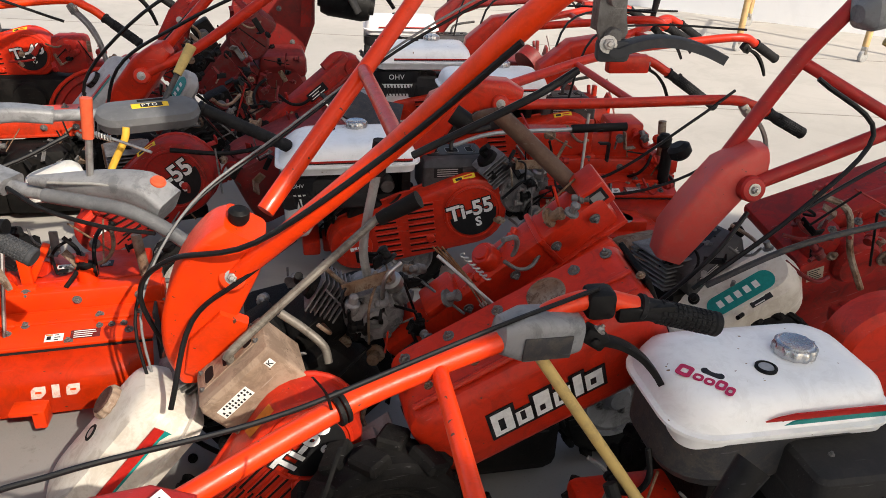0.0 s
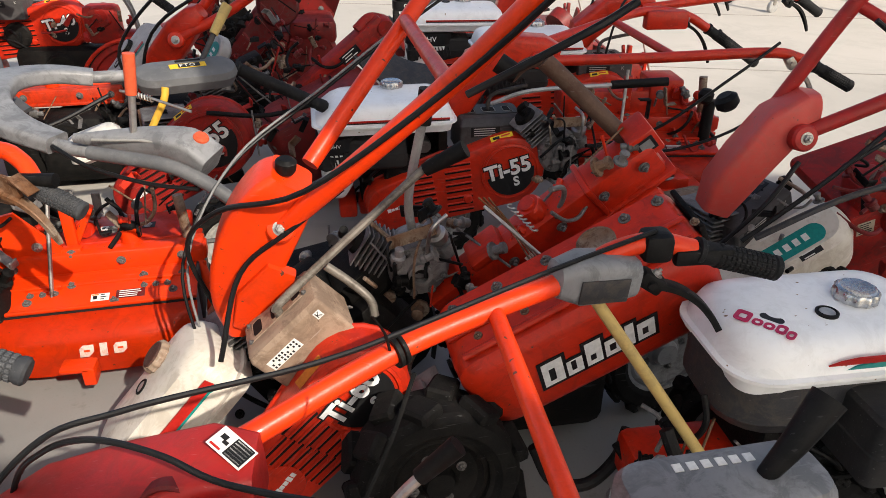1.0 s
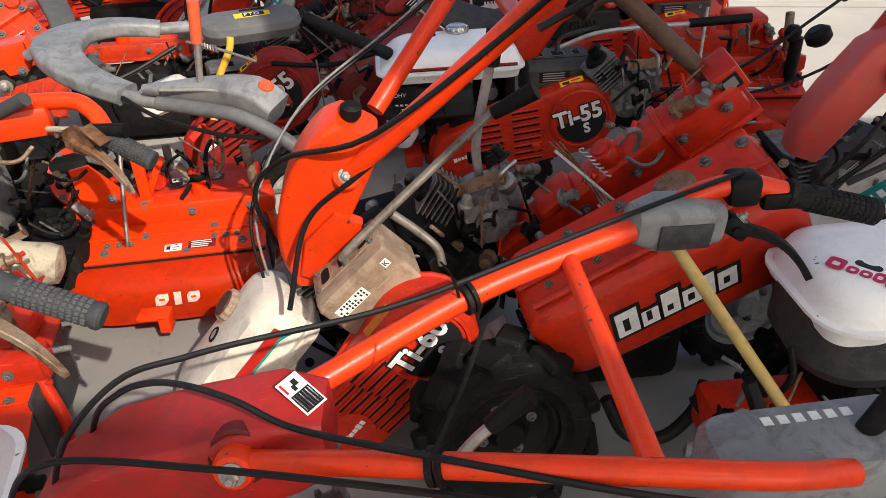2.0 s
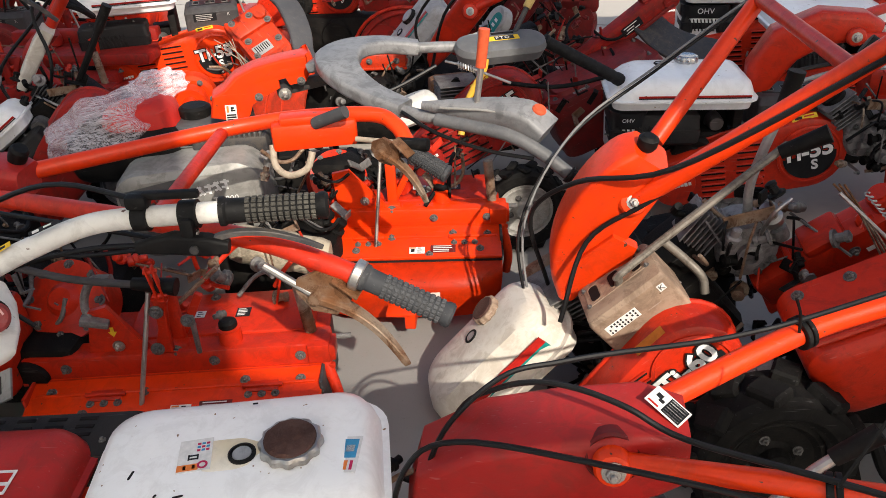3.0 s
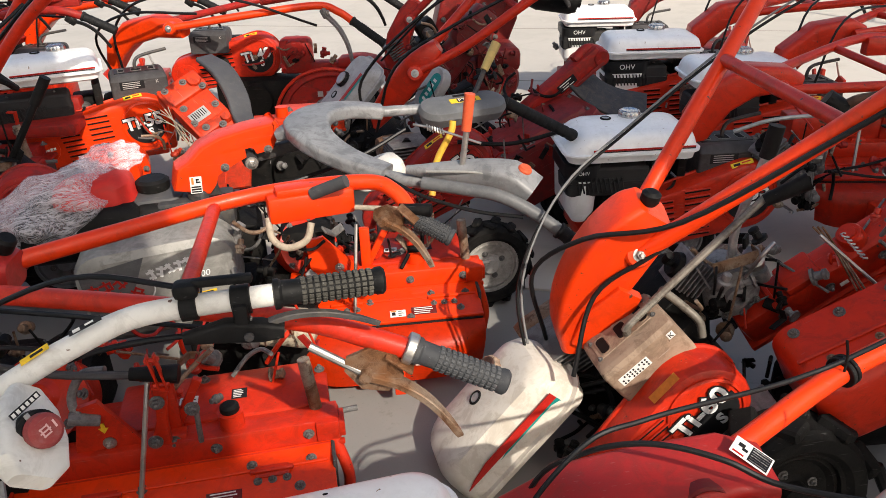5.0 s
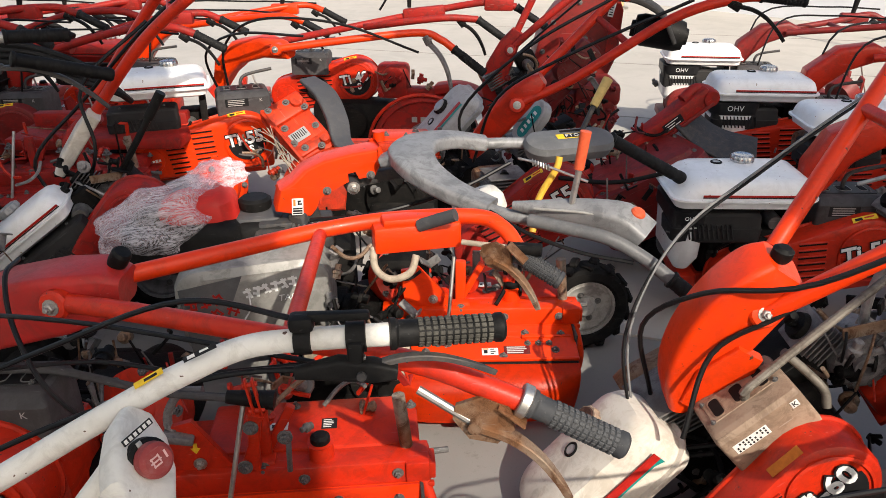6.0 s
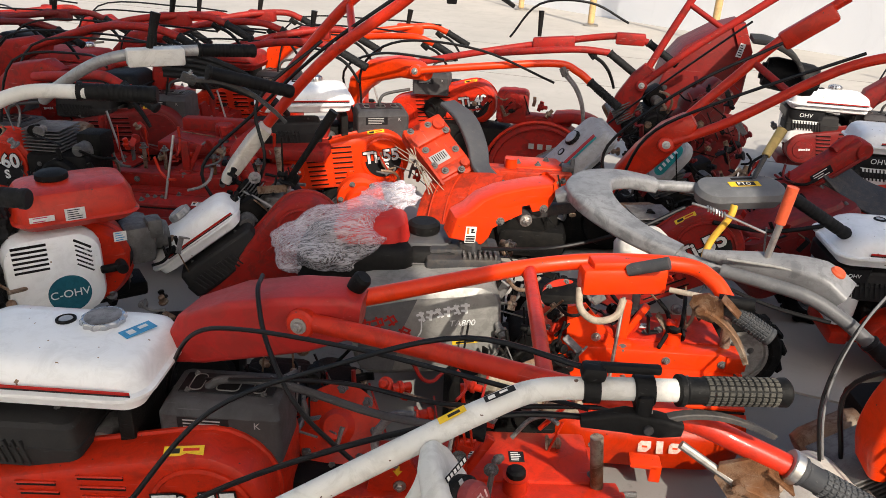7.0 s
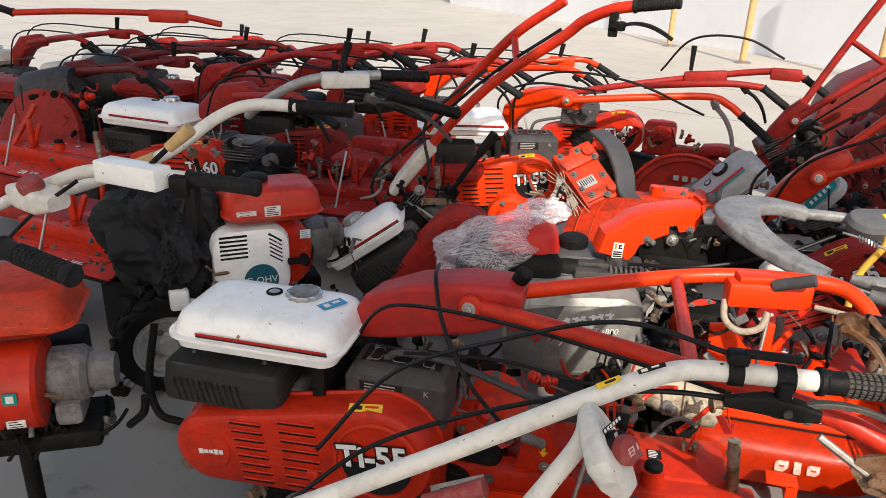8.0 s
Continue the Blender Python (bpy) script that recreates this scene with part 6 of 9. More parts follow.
for x in (-0.2, -0.08, 0.05, 0.16, 0.26):
    bolt(b, MF @ V3((x, -0.052, 0.02)), MF.to_3x3() @ V3((0, -1, 0)), 0.008)
    bolt(b, MF @ V3((x, -0.076, -0.17)), MF.to_3x3() @ V3((0, -1, 0)), 0.007)
sticker(b, MF @ Matrix.Translation((-0.05, -0.0508, 0.0)) @ FACE, 0.02, 0.014, PAPER)
MX = F((-0.19, 1.50, 0.41), 10, 30)
open_engine(b, MX, 61, 1.05)
# Black filler added so the floor between the machines reads dark.
cluster("gear_fill", (box(0.30, 0.22, 0.28, r=0.04), disc(0.08, 0.28, axis="y"), box(0.16, 0.20, 0.12, (-0.12, 0, 0.10), 0.03)), ENGINE, b, m=F((-0.32, 1.74, 0.17), 15, 10))
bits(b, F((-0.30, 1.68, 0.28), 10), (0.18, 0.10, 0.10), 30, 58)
part("gear_fill", box(0.30, 0.16, 0.22, r=0.04), ENGINE, b, m=F((0.10, 1.45, 0.13), 10))
part("hydraulic_pipe", tube([(-0.20, 1.48, 0.50), (-0.205, 1.46, 0.60), (-0.17, 1.44, 0.79)], 0.010, 10), SILVER, b)
part("rod_knob", tube([(-0.175, 1.44, 0.76), (-0.165, 1.44, 0.83)], 0.017, 12, False), BLACK, b)
part("steering_tube", tube([(0.07, 1.55, 0.86), (0.15, 1.55, 0.79), (0.28, 1.53, 0.675)], 0.019, 14), BROWN, b, "brown weathered tube")
part("steering_tube", tube([(0.07, 1.55, 0.86), (0.035, 1.57, 0.845), (0.01, 1.60, 0.81)], 0.012, 12), BROWN, b)
part("tube_plug", tube([(0.02, 1.58, 0.82), (-0.02, 1.59, 0.845)], 0.022, 12, False), BLACK, b)
for q in range(3):
    cable(b, (-0.06 + 0.01 * q, 1.42, 0.61), (0.0 + 0.012 * q, 1.42, 0.55 - 0.01 * q), (0.06 + 0.01 * q, 1.41, 0.46), r=0.0022, mat=RUST, name="wire")
part("spring_coil", tube([V3((0.0 + 0.0016 * q, 1.41, 0.60 - 0.0016 * q)) + V3((0.006 * math.cos(q * 1.2), 0.006 * math.sin(q * 1.2), 0)) for q in range(40)], 0.002, 6, False), STEEL, b)
part("long_rod", tube([(-0.05, 1.40, 0.60), (0.10, 1.36, 0.48)], 0.004, 8, False), STEEL, b)
part("yellow_rod", tube([(0.075, 1.03, 0.66), (0.185, 0.995, 0.51), (0.30, 0.965, 0.35)], 0.010, 12), ROD_YELLOW, b, "long faded yellow rod")
wheel(b, (0.40, 1.52, 0.17), (0.3, -0.9, 0), 0.17, 0.09)
bits(b, F((-0.17, 1.54, 0.40), 10), (0.12, 0.06, 0.12), 24, 8)
bits(b, F((0.10, 1.42, 0.30), 10), (0.25, 0.06, 0.10), 26, 9)
bits(b, MF @ Matrix.Translation((0, -0.02, 0.06)), (0.28, 0.05, 0.02), 16, 10, (RED, CAST, RUST))

# white-tank machine at the other end of the row
a = tiller("walking tiller with glossy white tank, red and teal stripe", 0.55, 1.10)
MA = F((0.517, 1.115, 0.0), 9)
tk = fuel_tank(a, MA @ Matrix.Translation((0, 0, 0.50)), 0.42, 0.27, 0.060, WHITE, CHROME, CHROME, (0.062, 0.0), (-0.015, -0.038), False, 0.075, label="glossy white tank with red and teal stripe")
for mat, lo, hi, x0 in ((STRIPE_RED, 0.001, 0.015, -0.06), (STRIPE_TEAL, -0.012, 0.001, -0.025)):
    part("stripe", loft([[(x, y, z) for x, z in ((x0, lo), (0.165, lo), (0.165, hi), (x0 + 0.05, hi), (x0 + 0.02, 0.6 * hi + 0.4 * lo))] for y in (-0.0015, 0.0015)]), mat, tk, m=MA @ Matrix.Translation((0, -0.1265, 0.522)) @ Matrix.Rotation(radians(12), 4, "X"), smooth=False)
ma = MA @ Matrix.Translation((-0.135, -0.055, 0.5605)) @ Matrix.Rotation(radians(-48), 4, "Z")
for i, (x, y, w, h) in enumerate(((-0.038, 0.004, 0.026, 0.034), (-0.013, 0.0, 0.017, 0.020), (0.006, 0.0, 0.017, 0.020), (0.025, 0.003, 0.017, 0.028), (0.042, -0.004, 0.014, 0.026))):
    part("emblem_bar", loft([[(a_ * f, b_ * f, z) for a_, b_ in rrect(w, h, 0.007, 4)] for f, z in ((1, 0), (1, 0.001), (0.45, 0.001), (0.45, 0))], True), PINK_INK, tk, m=ma @ Matrix.Translation((x, y, 0)))
part("emblem_plate", loft([[(x, y, z) for x, y in rrect(0.040, 0.018, 0.009, 4)] for z in (0.0, 0.001)]), INK, tk, m=ma @ Matrix.Translation((0.002, 0.026, 0.0)))
part("front_apron", loft([[(x, y, z) for x, y in rrect(0.40 - i, 0.24 - i, 0.085, 5)] for z, i in ((0.36, 0.05), (0.40, 0.0), (0.478, 0.004), (0.49, 0.0))]), DARK_GREY, a, "dark grey tank apron", MA)
engine_block(a, MA @ Matrix.Translation((0.02, 0.02, 0.28)), seed=31)
air_cleaner(a, MA @ Matrix.Translation((0.14, -0.14, 0.40)), 0.30, 0.16, 0.14)
part("chassis", moved(box(0.6, 0.12, 0.1, (0.0, 0.02, 0.2), 0.02), MA), RED, a)
bits(a, MA @ Matrix.Translation((-0.1, -0.05, 0.28)), (0.28, 0.12, 0.10), 40, 54)
wheel(a, MA @ V3((0, -0.12, 0.15)), (0, -1, 0), 0.15, 0.08)
wheel(a, MA @ V3((0, 0.16, 0.15)), (0, 1, 0), 0.15, 0.08)
part("fuel_tap", tube([MA @ V3((-0.30, -0.10, 0.40)), MA @ V3((-0.27, -0.16, 0.30)), MA @ V3((-0.24, -0.16, 0.18))], 0.012, 10), BLACK, a)
part("side_panel", box(0.30, 0.16, 0.02, r=0.006), CREAM, a, "white side panel", F((0.80, 0.93, 0.28), 12, 0, -12))
sticker(a, F((0.76, 0.93, 0.292), 12, 0, -12), 0.07, 0.04, PAPER, [(-0.018, 0, 0.02, 0.022, INK)] + print_rows(0.03, 0.03, 4, INK, 0.014), "warning_label")
part("belt_guard", disc(0.115, 0.10, axis="y", seg=36), RED, a, m=Matrix.Translation((0.87, 1.30, 0.46)))


# silver-engined machine with the orange rotary, grey forked handle and wrapped tank
j = tiller("orange tiller with silver engine shroud and film-wrapped black tank", -1.45, 1.75)
JE = F((-1.68, 1.652, 0.325), 20, 4)
sh = part("engine_shroud", loft([[(x, y, z) for x, z in rrect(0.42 - i, 0.27 - i, 0.07, 5)] for y, i in ((0.12, 0.04), (0.10, 0.0), (-0.06, 0.0), (-0.085, 0.012), (-0.10, 0.05))]), SHROUD, j, "silver-grey engine shroud with brush lettering", JE)
part("shroud_panel", loft([[(x, y, z) for x, z in ((-0.19, 0.09), (-0.02, 0.11), (-0.06, 0.03), (-0.10, -0.11), (-0.19, -0.10))] for y in (-0.1006, -0.098)]), BOX_GREY, sh, "dark shroud corner", JE)
words(sh, "TA800", 0.026, JE @ Matrix.Translation((0.098, -0.1015, 0.030)) @ FACE, LETTER, "lettering", 0.0004, 0.2)
for i, (w, a) in enumerate(((0.016, 20), (0.017, -10), (0.016, 35), (0.016, 0), (0.018, 25), (0.018, 0))):
    lm = JE @ Matrix.Translation((-0.012 + 0.024 * i, -0.1016, 0.056 + 0.004 * i)) @ FACE @ Matrix.Rotation(radians(a), 4, "Z") @ Matrix.Scale(1.2, 4)
    part("emblem_stroke", join(box(w * 1.15, 0.006, 0.0008, (0, 0.007, 0), 0), box(0.0065, 0.026, 0.0009, (0.002, 0, 0), 0), box(0.010, 0.005, 0.001, (-0.004, -0.006, 0), 0)), LETTER, sh, m=lm, smooth=False)
for i, (x, z) in enumerate(((-0.165, 0.040), (-0.130, 0.046), (-0.095, 0.050), (-0.105, 0.006), (-0.060, 0.012))):
    lm = JE @ Matrix.Translation((x, -0.1020, z)) @ FACE @ Matrix.Rotation(radians(15 * i), 4, "Z")
    part("emblem_stroke", join(box(0.032, 0.006, 0.0008, (0, 0.008, 0), 0), box(0.006, 0.036, 0.0009, r=0), box(0.028, 0.006, 0.001, (0, -0.010, 0), 0), box(0.005, 0.02, 0.0011, (0.012, -0.004, 0), 0)), STRIPE_RED, sh, m=lm, smooth=False)
part("emblem_stroke", tube([JE @ V3((-0.035, -0.101, -0.02)), JE @ V3((-0.015, -0.101, 0.01)), JE @ V3((-0.012, -0.101, 0.05))], 0.0022, 6), LETTER, sh)
sticker(sh, JE @ Matrix.Translation((0.105, -0.1005, -0.030)) @ FACE @ Matrix.Rotation(radians(3), 4, "Z"), 0.07, 0.012, LABEL_YELLOW, [(0.0, 0, 0.05, 0.006, INK)], "warning_label")
engine_block(j, F((-1.66, 1.80, 0.30), 20), seed=41)
# Two added black masses darken the gaps under the shroud and handle.
cluster("gear_fill", (box(0.40, 0.24, 0.26, r=0.05), disc(0.09, 0.28, axis="y")), ENGINE, j, m=F((-1.74, 2.05, 0.20), 20))
cluster("gap_fill", (box(0.36, 0.20, 0.22, r=0.05), disc(0.08, 0.24, (0.08, 0, 0.02), "y")), ENGINE, j, "black mass added to fill a dark gap", F((-1.42, 1.62, 0.14), 16))
part("silencer", lathe([(0.022, -0.135), (0.046, -0.125), (0.052, -0.10), (0.050, -0.04), (0.054, -0.03), (0.054, 0.03), (0.050, 0.04), (0.052, 0.10), (0.046, 0.125), (0.018, 0.135)], 28), SOOTY, j, "sooty cream-painted silencer", basis((-1.33, 1.45, 0.30), (0.2, 0.2, 1), (0.95, 0.28, 0.05)))
bits(j, F((-1.42, 1.58, 0.27), 16), (0.18, 0.08, 0.05), 20, 152)
bits(j, F((-1.68, 2.0, 0.36), 20), (0.22, 0.12, 0.06), 22, 68)
tb = part("fuel_tank", join(box(0.34, 0.22, 0.16, r=0.045, seg=3), box(0.16, 0.20, 0.15, (0.22, 0.02, -0.01), 0.03, 3)), BLACK, j, "black plastic fuel tank", F((-1.92, 1.73, 0.44), 16))
part("fuel_cap", lathe([(0.035, 0), (0.038, 0.006), (0.038, 0.022), (0.030, 0.028), (0, 0.029)], 28), BLACK, tb, m=F((-1.745, 1.815, 0.517), 18) @ Matrix.Scale(1.25, 4))
fh = part("filler_housing", loft([[(x, yy, z) for x, yy in rrect(0.15 - i, 0.16 - i, 0.03, 4)] for z, i in ((-0.14, 0.0), (0.0, 0.0), (0.012, 0.008), (0.018, 0.03))]), DARK_PLASTIC, j, "dark grey plastic filler housing", F((-1.735, 1.815, 0.50), 18))
sticker(fh, F((-1.735, 1.815, 0.50), 18) @ Matrix.Translation((-0.02, -0.0805, -0.035)) @ FACE, 0.035, 0.018, PAPER, print_rows(0.03, 0.014, 2, INK), "warning_label")
part("tank_pad", loft([[(x, y, z) for x, y in rrect(0.22 - i, 0.17 - i, 0.06, 5)] for z, i in ((-0.05, 0.0), (0.015, 0.006), (0.035, 0.03), (0.045, 0.07))]), KNOB_LID, j, "red engine lid under the film", F((-1.885, 1.745, 0.538), 20, 8))
hc = part("head_cover", join(box(0.22, 0.17, 0.06, r=0.015), box(0.10, 0.12, 0.03, (-0.05, 0.01, 0.03), 0.01)), DARK_GREY, j, m=F((-1.62, 1.80, 0.462), 20))
for q in range(7):
    part("cooling_fin", box(0.008, 0.05, 0.016, r=0.003), CAST, hc, m=F((-1.62, 1.80, 0.462), 20) @ Matrix.Translation((0.0 + 0.015 * q, -0.055, 0.032)))
sticker(j, F((-1.565, 1.80, 0.495), 20, 0, 0), 0.05, 0.03, GREY, print_rows(0.044, 0.024, 4, INK), "rating_plate")
bm = bmesh.new()
bmesh.ops.create_icosphere(bm, subdivisions=5, radius=1.0)
for v in bm.verts:
    n_ = noise.noise(v.co * 2.0) * 0.26 + noise.noise(v.co * 5.0) * 0.06 + abs(noise.noise(v.co * 12.0)) * 0.02
    v.co = v.co * (1 + n_)
    v.co = V3((v.co.x * 0.185, v.co.y * 0.13, v.co.z * 0.098))
part("plastic_wrap", bm, FILM, j, "crumpled clear plastic film", F((-1.975, 1.705, 0.508), 20, 14)).visible_shadow = False
bm = bmesh.new()
bmesh.ops.create_icosphere(bm, subdivisions=4, radius=1.0)
for v in bm.verts:
    v.co = v.co * (1 + noise.noise(v.co * 2.5) * 0.4 + abs(noise.noise(v.co * 9.0)) * 0.25)
    v.co = V3((v.co.x * 0.075, v.co.y * 0.055, v.co.z * 0.045))
part("plastic_wrap", bm, FILM, j, "crumpled clear plastic film", F((-1.86, 1.82, 0.60), 30, 10)).visible_shadow = False
JC = basis((-1.624, 1.791, 0.0), (0.874, 0.486, 0.0))
JO = ((-0.045, 0.543), (-0.029, 0.604), (0.005, 0.622), (0.042, 0.655), (0.098, 0.677), (0.182, 0.691), (0.263, 0.698), (0.258, 0.707), (0.269, 0.683), (0.261, 0.655), (0.244, 0.621), (0.199, 0.616), (0.188, 0.640), (0.164, 0.636), (0.165, 0.610), (0.102, 0.582), (0.073, 0.566), (0.062, 0.537), (0.046, 0.518))
jo = [sum(p[i] for p in JO) / len(JO) for i in (0, 1)]
jc = part("handle_column", loft([[(jo[0] + (x - jo[0]) * f, yy, jo[1] + (z - jo[1]) * f) for x, z in JO] for yy, f in ((0.048, 0.90), (0.045, 0.96), (0.036, 1.0), (-0.036, 1.0), (-0.045, 0.97), (-0.049, 0.91))]), ORANGE, j, "orange plastic handle column", JC)
part("column_foot", hood([(-1.585, 1.81, 0.46), (-1.59, 1.80, 0.52), (-1.58, 1.81, 0.56)], [(0.05, 0.03), (0.045, 0.028), (0.03, 0.02)], up=(-1, 0.2, 0), r=0.012), DARK_GREY, jc, "black bracket inside the column")
for x, z in ((0.226, 0.625), (0.100, 0.592)):
    bolt(jc, JC @ V3((x, -0.049, z)), (0.486, -0.874, 0), 0.008)
sticker(jc, JC @ Matrix.Translation((0.015, -0.0500, 0.555)) @ FACE @ Matrix.Rotation(radians(-4), 4, "Z") @ Matrix.Scale(0.88, 4), 0.036, 0.056, PAPER, [(-0.010, 0.014, 0.007, 0.022, LABEL_ORANGE), (0.005, 0.018, 0.010, 0.006, INK), (0.007, 0.009, 0.014, 0.005, INK), (0.003, 0.013, 0.004, 0.014, INK), (0, -0.006, 0.030, 0.005, INK), (0, -0.014, 0.030, 0.006, INK), (0, -0.022, 0.030, 0.005, INK)], "warning_label")
cluster("fork_link", (moved(box(0.17, 0.03, 0.035, r=0.006), basis((-1.401, 1.906, 0.605), (0.9, 0.36, 0.16))), moved(disc(0.022, 0.10, axis="y"), F((-1.471, 1.876, 0.593), 29))), DARK_GREY, j)
bolt(j, (-1.446, 1.830, 0.593), (0.486, -0.874, 0.0), 0.012, STEEL)
fork_w = (0.030, 0.042, 0.057, 0.066, 0.054, 0.042, 0.034)
fork_p = smooth_path([(-1.11, 2.075, 0.670), (-1.20, 2.035, 0.688), (-1.27, 1.965, 0.695), (-1.285, 1.870, 0.692), (-1.235, 1.775, 0.678), (-1.14, 1.705, 0.652), (-1.03, 1.665, 0.628)], 4)
fk = part("handle_fork", hood(fork_p, [(fork_w[q // 4] + (fork_w[min(6, q // 4 + 1)] - fork_w[q // 4]) * (q % 4) / 4, 0.020) for q in range(len(fork_p))], r=0.012), GREY, j, "scuffed grey plastic handle fork")
part("fork_stem", hood([(-1.28, 1.87, 0.690), (-1.33, 1.865, 0.682), (-1.37, 1.86, 0.668)], [(0.06, 0.018), (0.045, 0.018), (0.03, 0.014)], r=0.010), GREY, fk)
rail(j, (-1.13, 2.06, 0.672), (-1.02, 2.10, 0.668), (-0.90, 2.13, 0.66), mat=GREY, r=0.0165)
pt = basis((-0.865, 2.125, 0.668), (0.80, 0.42, 0.0), (-0.05, -0.35, 1))
pb = part("power_lever_box", loft([[(x * 1.0, y, z) for x, y in rrect(0.285 - i, 0.115 - i, 0.055, 6)] for z, i in ((-0.05, 0.10), (-0.03, 0.02), (0.0, 0.0), (0.018, 0.012), (0.026, 0.05))]), BOX_GREY, j, "dusty grey plastic lever box", pt)
sticker(pb, pt @ Matrix.Translation((0.005, 0.0, 0.027)), 0.10, 0.024, LABEL_YELLOW, [(0.004, 0.0, 0.06, 0.019, INK)], "lever_label")
words(pb, "PTO", 0.020, pt @ Matrix.Translation((0.004, 0.0, 0.0283)), PAPER, "lettering", 0.0003, 0, 1.25)
part("lever_slot", box(0.07, 0.010, 0.001, r=0), SLOT, pb, m=pt @ Matrix.Translation((0.01, 0.028, 0.0265)), smooth=False)
part("power_lever", tube([pt @ V3((0.05, 0.03, 0.02)), pt @ V3((0.09, 0.07, 0.06)), pt @ V3((0.12, 0.10, 0.095))], 0.008, 10), DARK_GREY, j)
part("lever_knob", tube([pt @ V3((0.10, 0.08, 0.072)), pt @ V3((0.155, 0.125, 0.135))], 0.013, 12, False, 0.016), ROD_YELLOW, j, "dull yellow lever knob")
grip(j, (-0.745, 2.20, 0.668), (-0.505, 2.31, 0.515), 0.019, GRIP, bumps=False)
rail(j, (-1.04, 1.665, 0.625), (-0.98, 1.65, 0.618), (-0.90, 1.64, 0.612), mat=GREY, r=0.0165)
arm = smooth_path([(-0.975, 1.64, 0.650), (-0.90, 1.64, 0.646), (-0.80, 1.635, 0.644), (-0.715, 1.625, 0.632), (-0.662, 1.612, 0.600)], 4)
ac_ = part("arm_cover", hood(arm, [(0.010 + 0.028 * min(1, q / 12), 0.010 + 0.030 * min(1, q / 12)) for q in range(len(arm))], up=(0.1, -0.35, 1), r=0.012), GREY, j, "scuffed silver-grey plastic arm cover")
part("cover_ridge", tube([p + V3((0.0, -0.030 - 0.006 * min(1, i / 12), 0.010 + 0.010 * min(1, i / 12))) for i, p in enumerate(arm[3:])], 0.0035, 8, False), SHROUD, ac_)
part("handle_tube_end", tube([(-0.93, 1.605, 0.628), (-0.83, 1.585, 0.622), (-0.74, 1.572, 0.610), (-0.66, 1.562, 0.574), (-0.585, 1.548, 0.525)], 0.0165, 14), BOX_GREY, j)
part("push_button", lathe([(0.018, 0), (0.018, 0.018), (0.014, 0.024), (0, 0.025)], 20), BUTTON, j, "orange-red push button", basis((-0.684, 1.622, 0.646), (1, 0, -0.4), (0.5, -0.2, 1)))
grip(j, (-0.595, 1.55, 0.532), (-0.495, 1.535, 0.460), 0.0185, GRIP, bumps=False)
part("orange_lever", tube([(-0.812, 1.635, 0.845), (-0.822, 1.633, 0.755)], 0.0135, 14, False, 0.0125), BUTTON, j, "orange rubber lever sleeve")
part("lever_rod", tube([(-0.82, 1.633, 0.76), (-0.838, 1.63, 0.63)], 0.008, 10, False), STEEL, j)
part("yellow_lever", tube([(-0.885, 2.0, 0.665), (-0.892, 1.99, 0.63), (-0.935, 1.97, 0.545), (-0.945, 1.92, 0.46)], 0.010, 12), YELLOW, j, "bright yellow bent lever")
part("spring", tube([(-1.0, 1.98, 0.66), (-0.93, 1.96, 0.652), (-0.80, 1.93, 0.62)], 0.004, 8), STEEL, j)
part("spring_coil", tube([V3((-0.96 + 0.0016 * q, 1.965 - 0.0004 * q, 0.656 - 0.0003 * q)) + V3((0, 0.008 * math.cos(q * 1.3), 0.008 * math.sin(q * 1.3))) for q in range(34)], 0.0022, 6, False), STEEL, j)
cable(j, (-1.55, 1.75, 0.52), (-1.35, 1.74, 0.56), (-1.15, 1.86, 0.60), (-1.02, 1.95, 0.655), r=0.006)
cable(j, (-1.03, 1.64, 0.63), (-0.93, 1.59, 0.60), (-0.80, 1.57, 0.57), (-0.68, 1.56, 0.56), r=0.005)
rotary(j, F((-1.075, 1.80, 0.272), 13), ORANGE, 0.56, logo=True, seed=5, top_mat=RED)
bits(j, F((-1.14, 1.90, 0.34), 13), (0.25, 0.10, 0.05), 44, 43, (BLACK, RED, RUST, CAST, BLACK, ENGINE))
cluster("gear_fill", (box(0.16, 0.14, 0.12, r=0.03), disc(0.04, 0.16, axis="y")), ENGINE, j, m=F((-1.32, 1.86, 0.34), 13))
bits(j, F((-1.35, 1.72, 0.36), 13), (0.14, 0.10, 0.10), 26, 44)
wheel(j, (-0.785, 2.085, 0.152), (0.34, -0.94, 0), 0.15, 0.085, CREAM_RIM)
wheel(j, (-1.40, 2.15, 0.14), (-0.1, 0.95, 0), 0.14, 0.085, SILVER)
part("foot_bracket", join(box(0.07, 0.05, 0.012, r=0.003), box(0.03, 0.05, 0.05, (0.03, 0, -0.02), 0.004)), ORANGE, j, m=F((-1.03, 1.50, 0.11), 10))
part("tank_small", moved(loft([[(x, y, z) for x, y in rrect(0.26 - i, 0.18 - i, 0.06, 5)] for z, i in ((-0.05, 0.04), (-0.03, 0.0), (0.03, 0.01), (0.06, 0.05), (0.068, 0.10))]), F((-1.12, 2.03, 0.49), 30, 14) @ Matrix.Scale(0.62, 4)), OFFWHITE, j, "cream tank end with blue and red mark")

# dark red machine low between, its round belt cover end showing
y = tiller("dark red tiller low among the others with round cover", -0.80, 2.45)
belt_cover(y, basis((-0.98, 2.36, 0.30), (0.86, 0.1, 0.42), (-0.4, 0, 0.9)), (-0.22, -0.02), 0.09, (0.10, 0.03), 0.13, 0.10, DULL_RED, "Ti-55")
YC = F((-0.595, 2.77, 0.33), 24, 21)
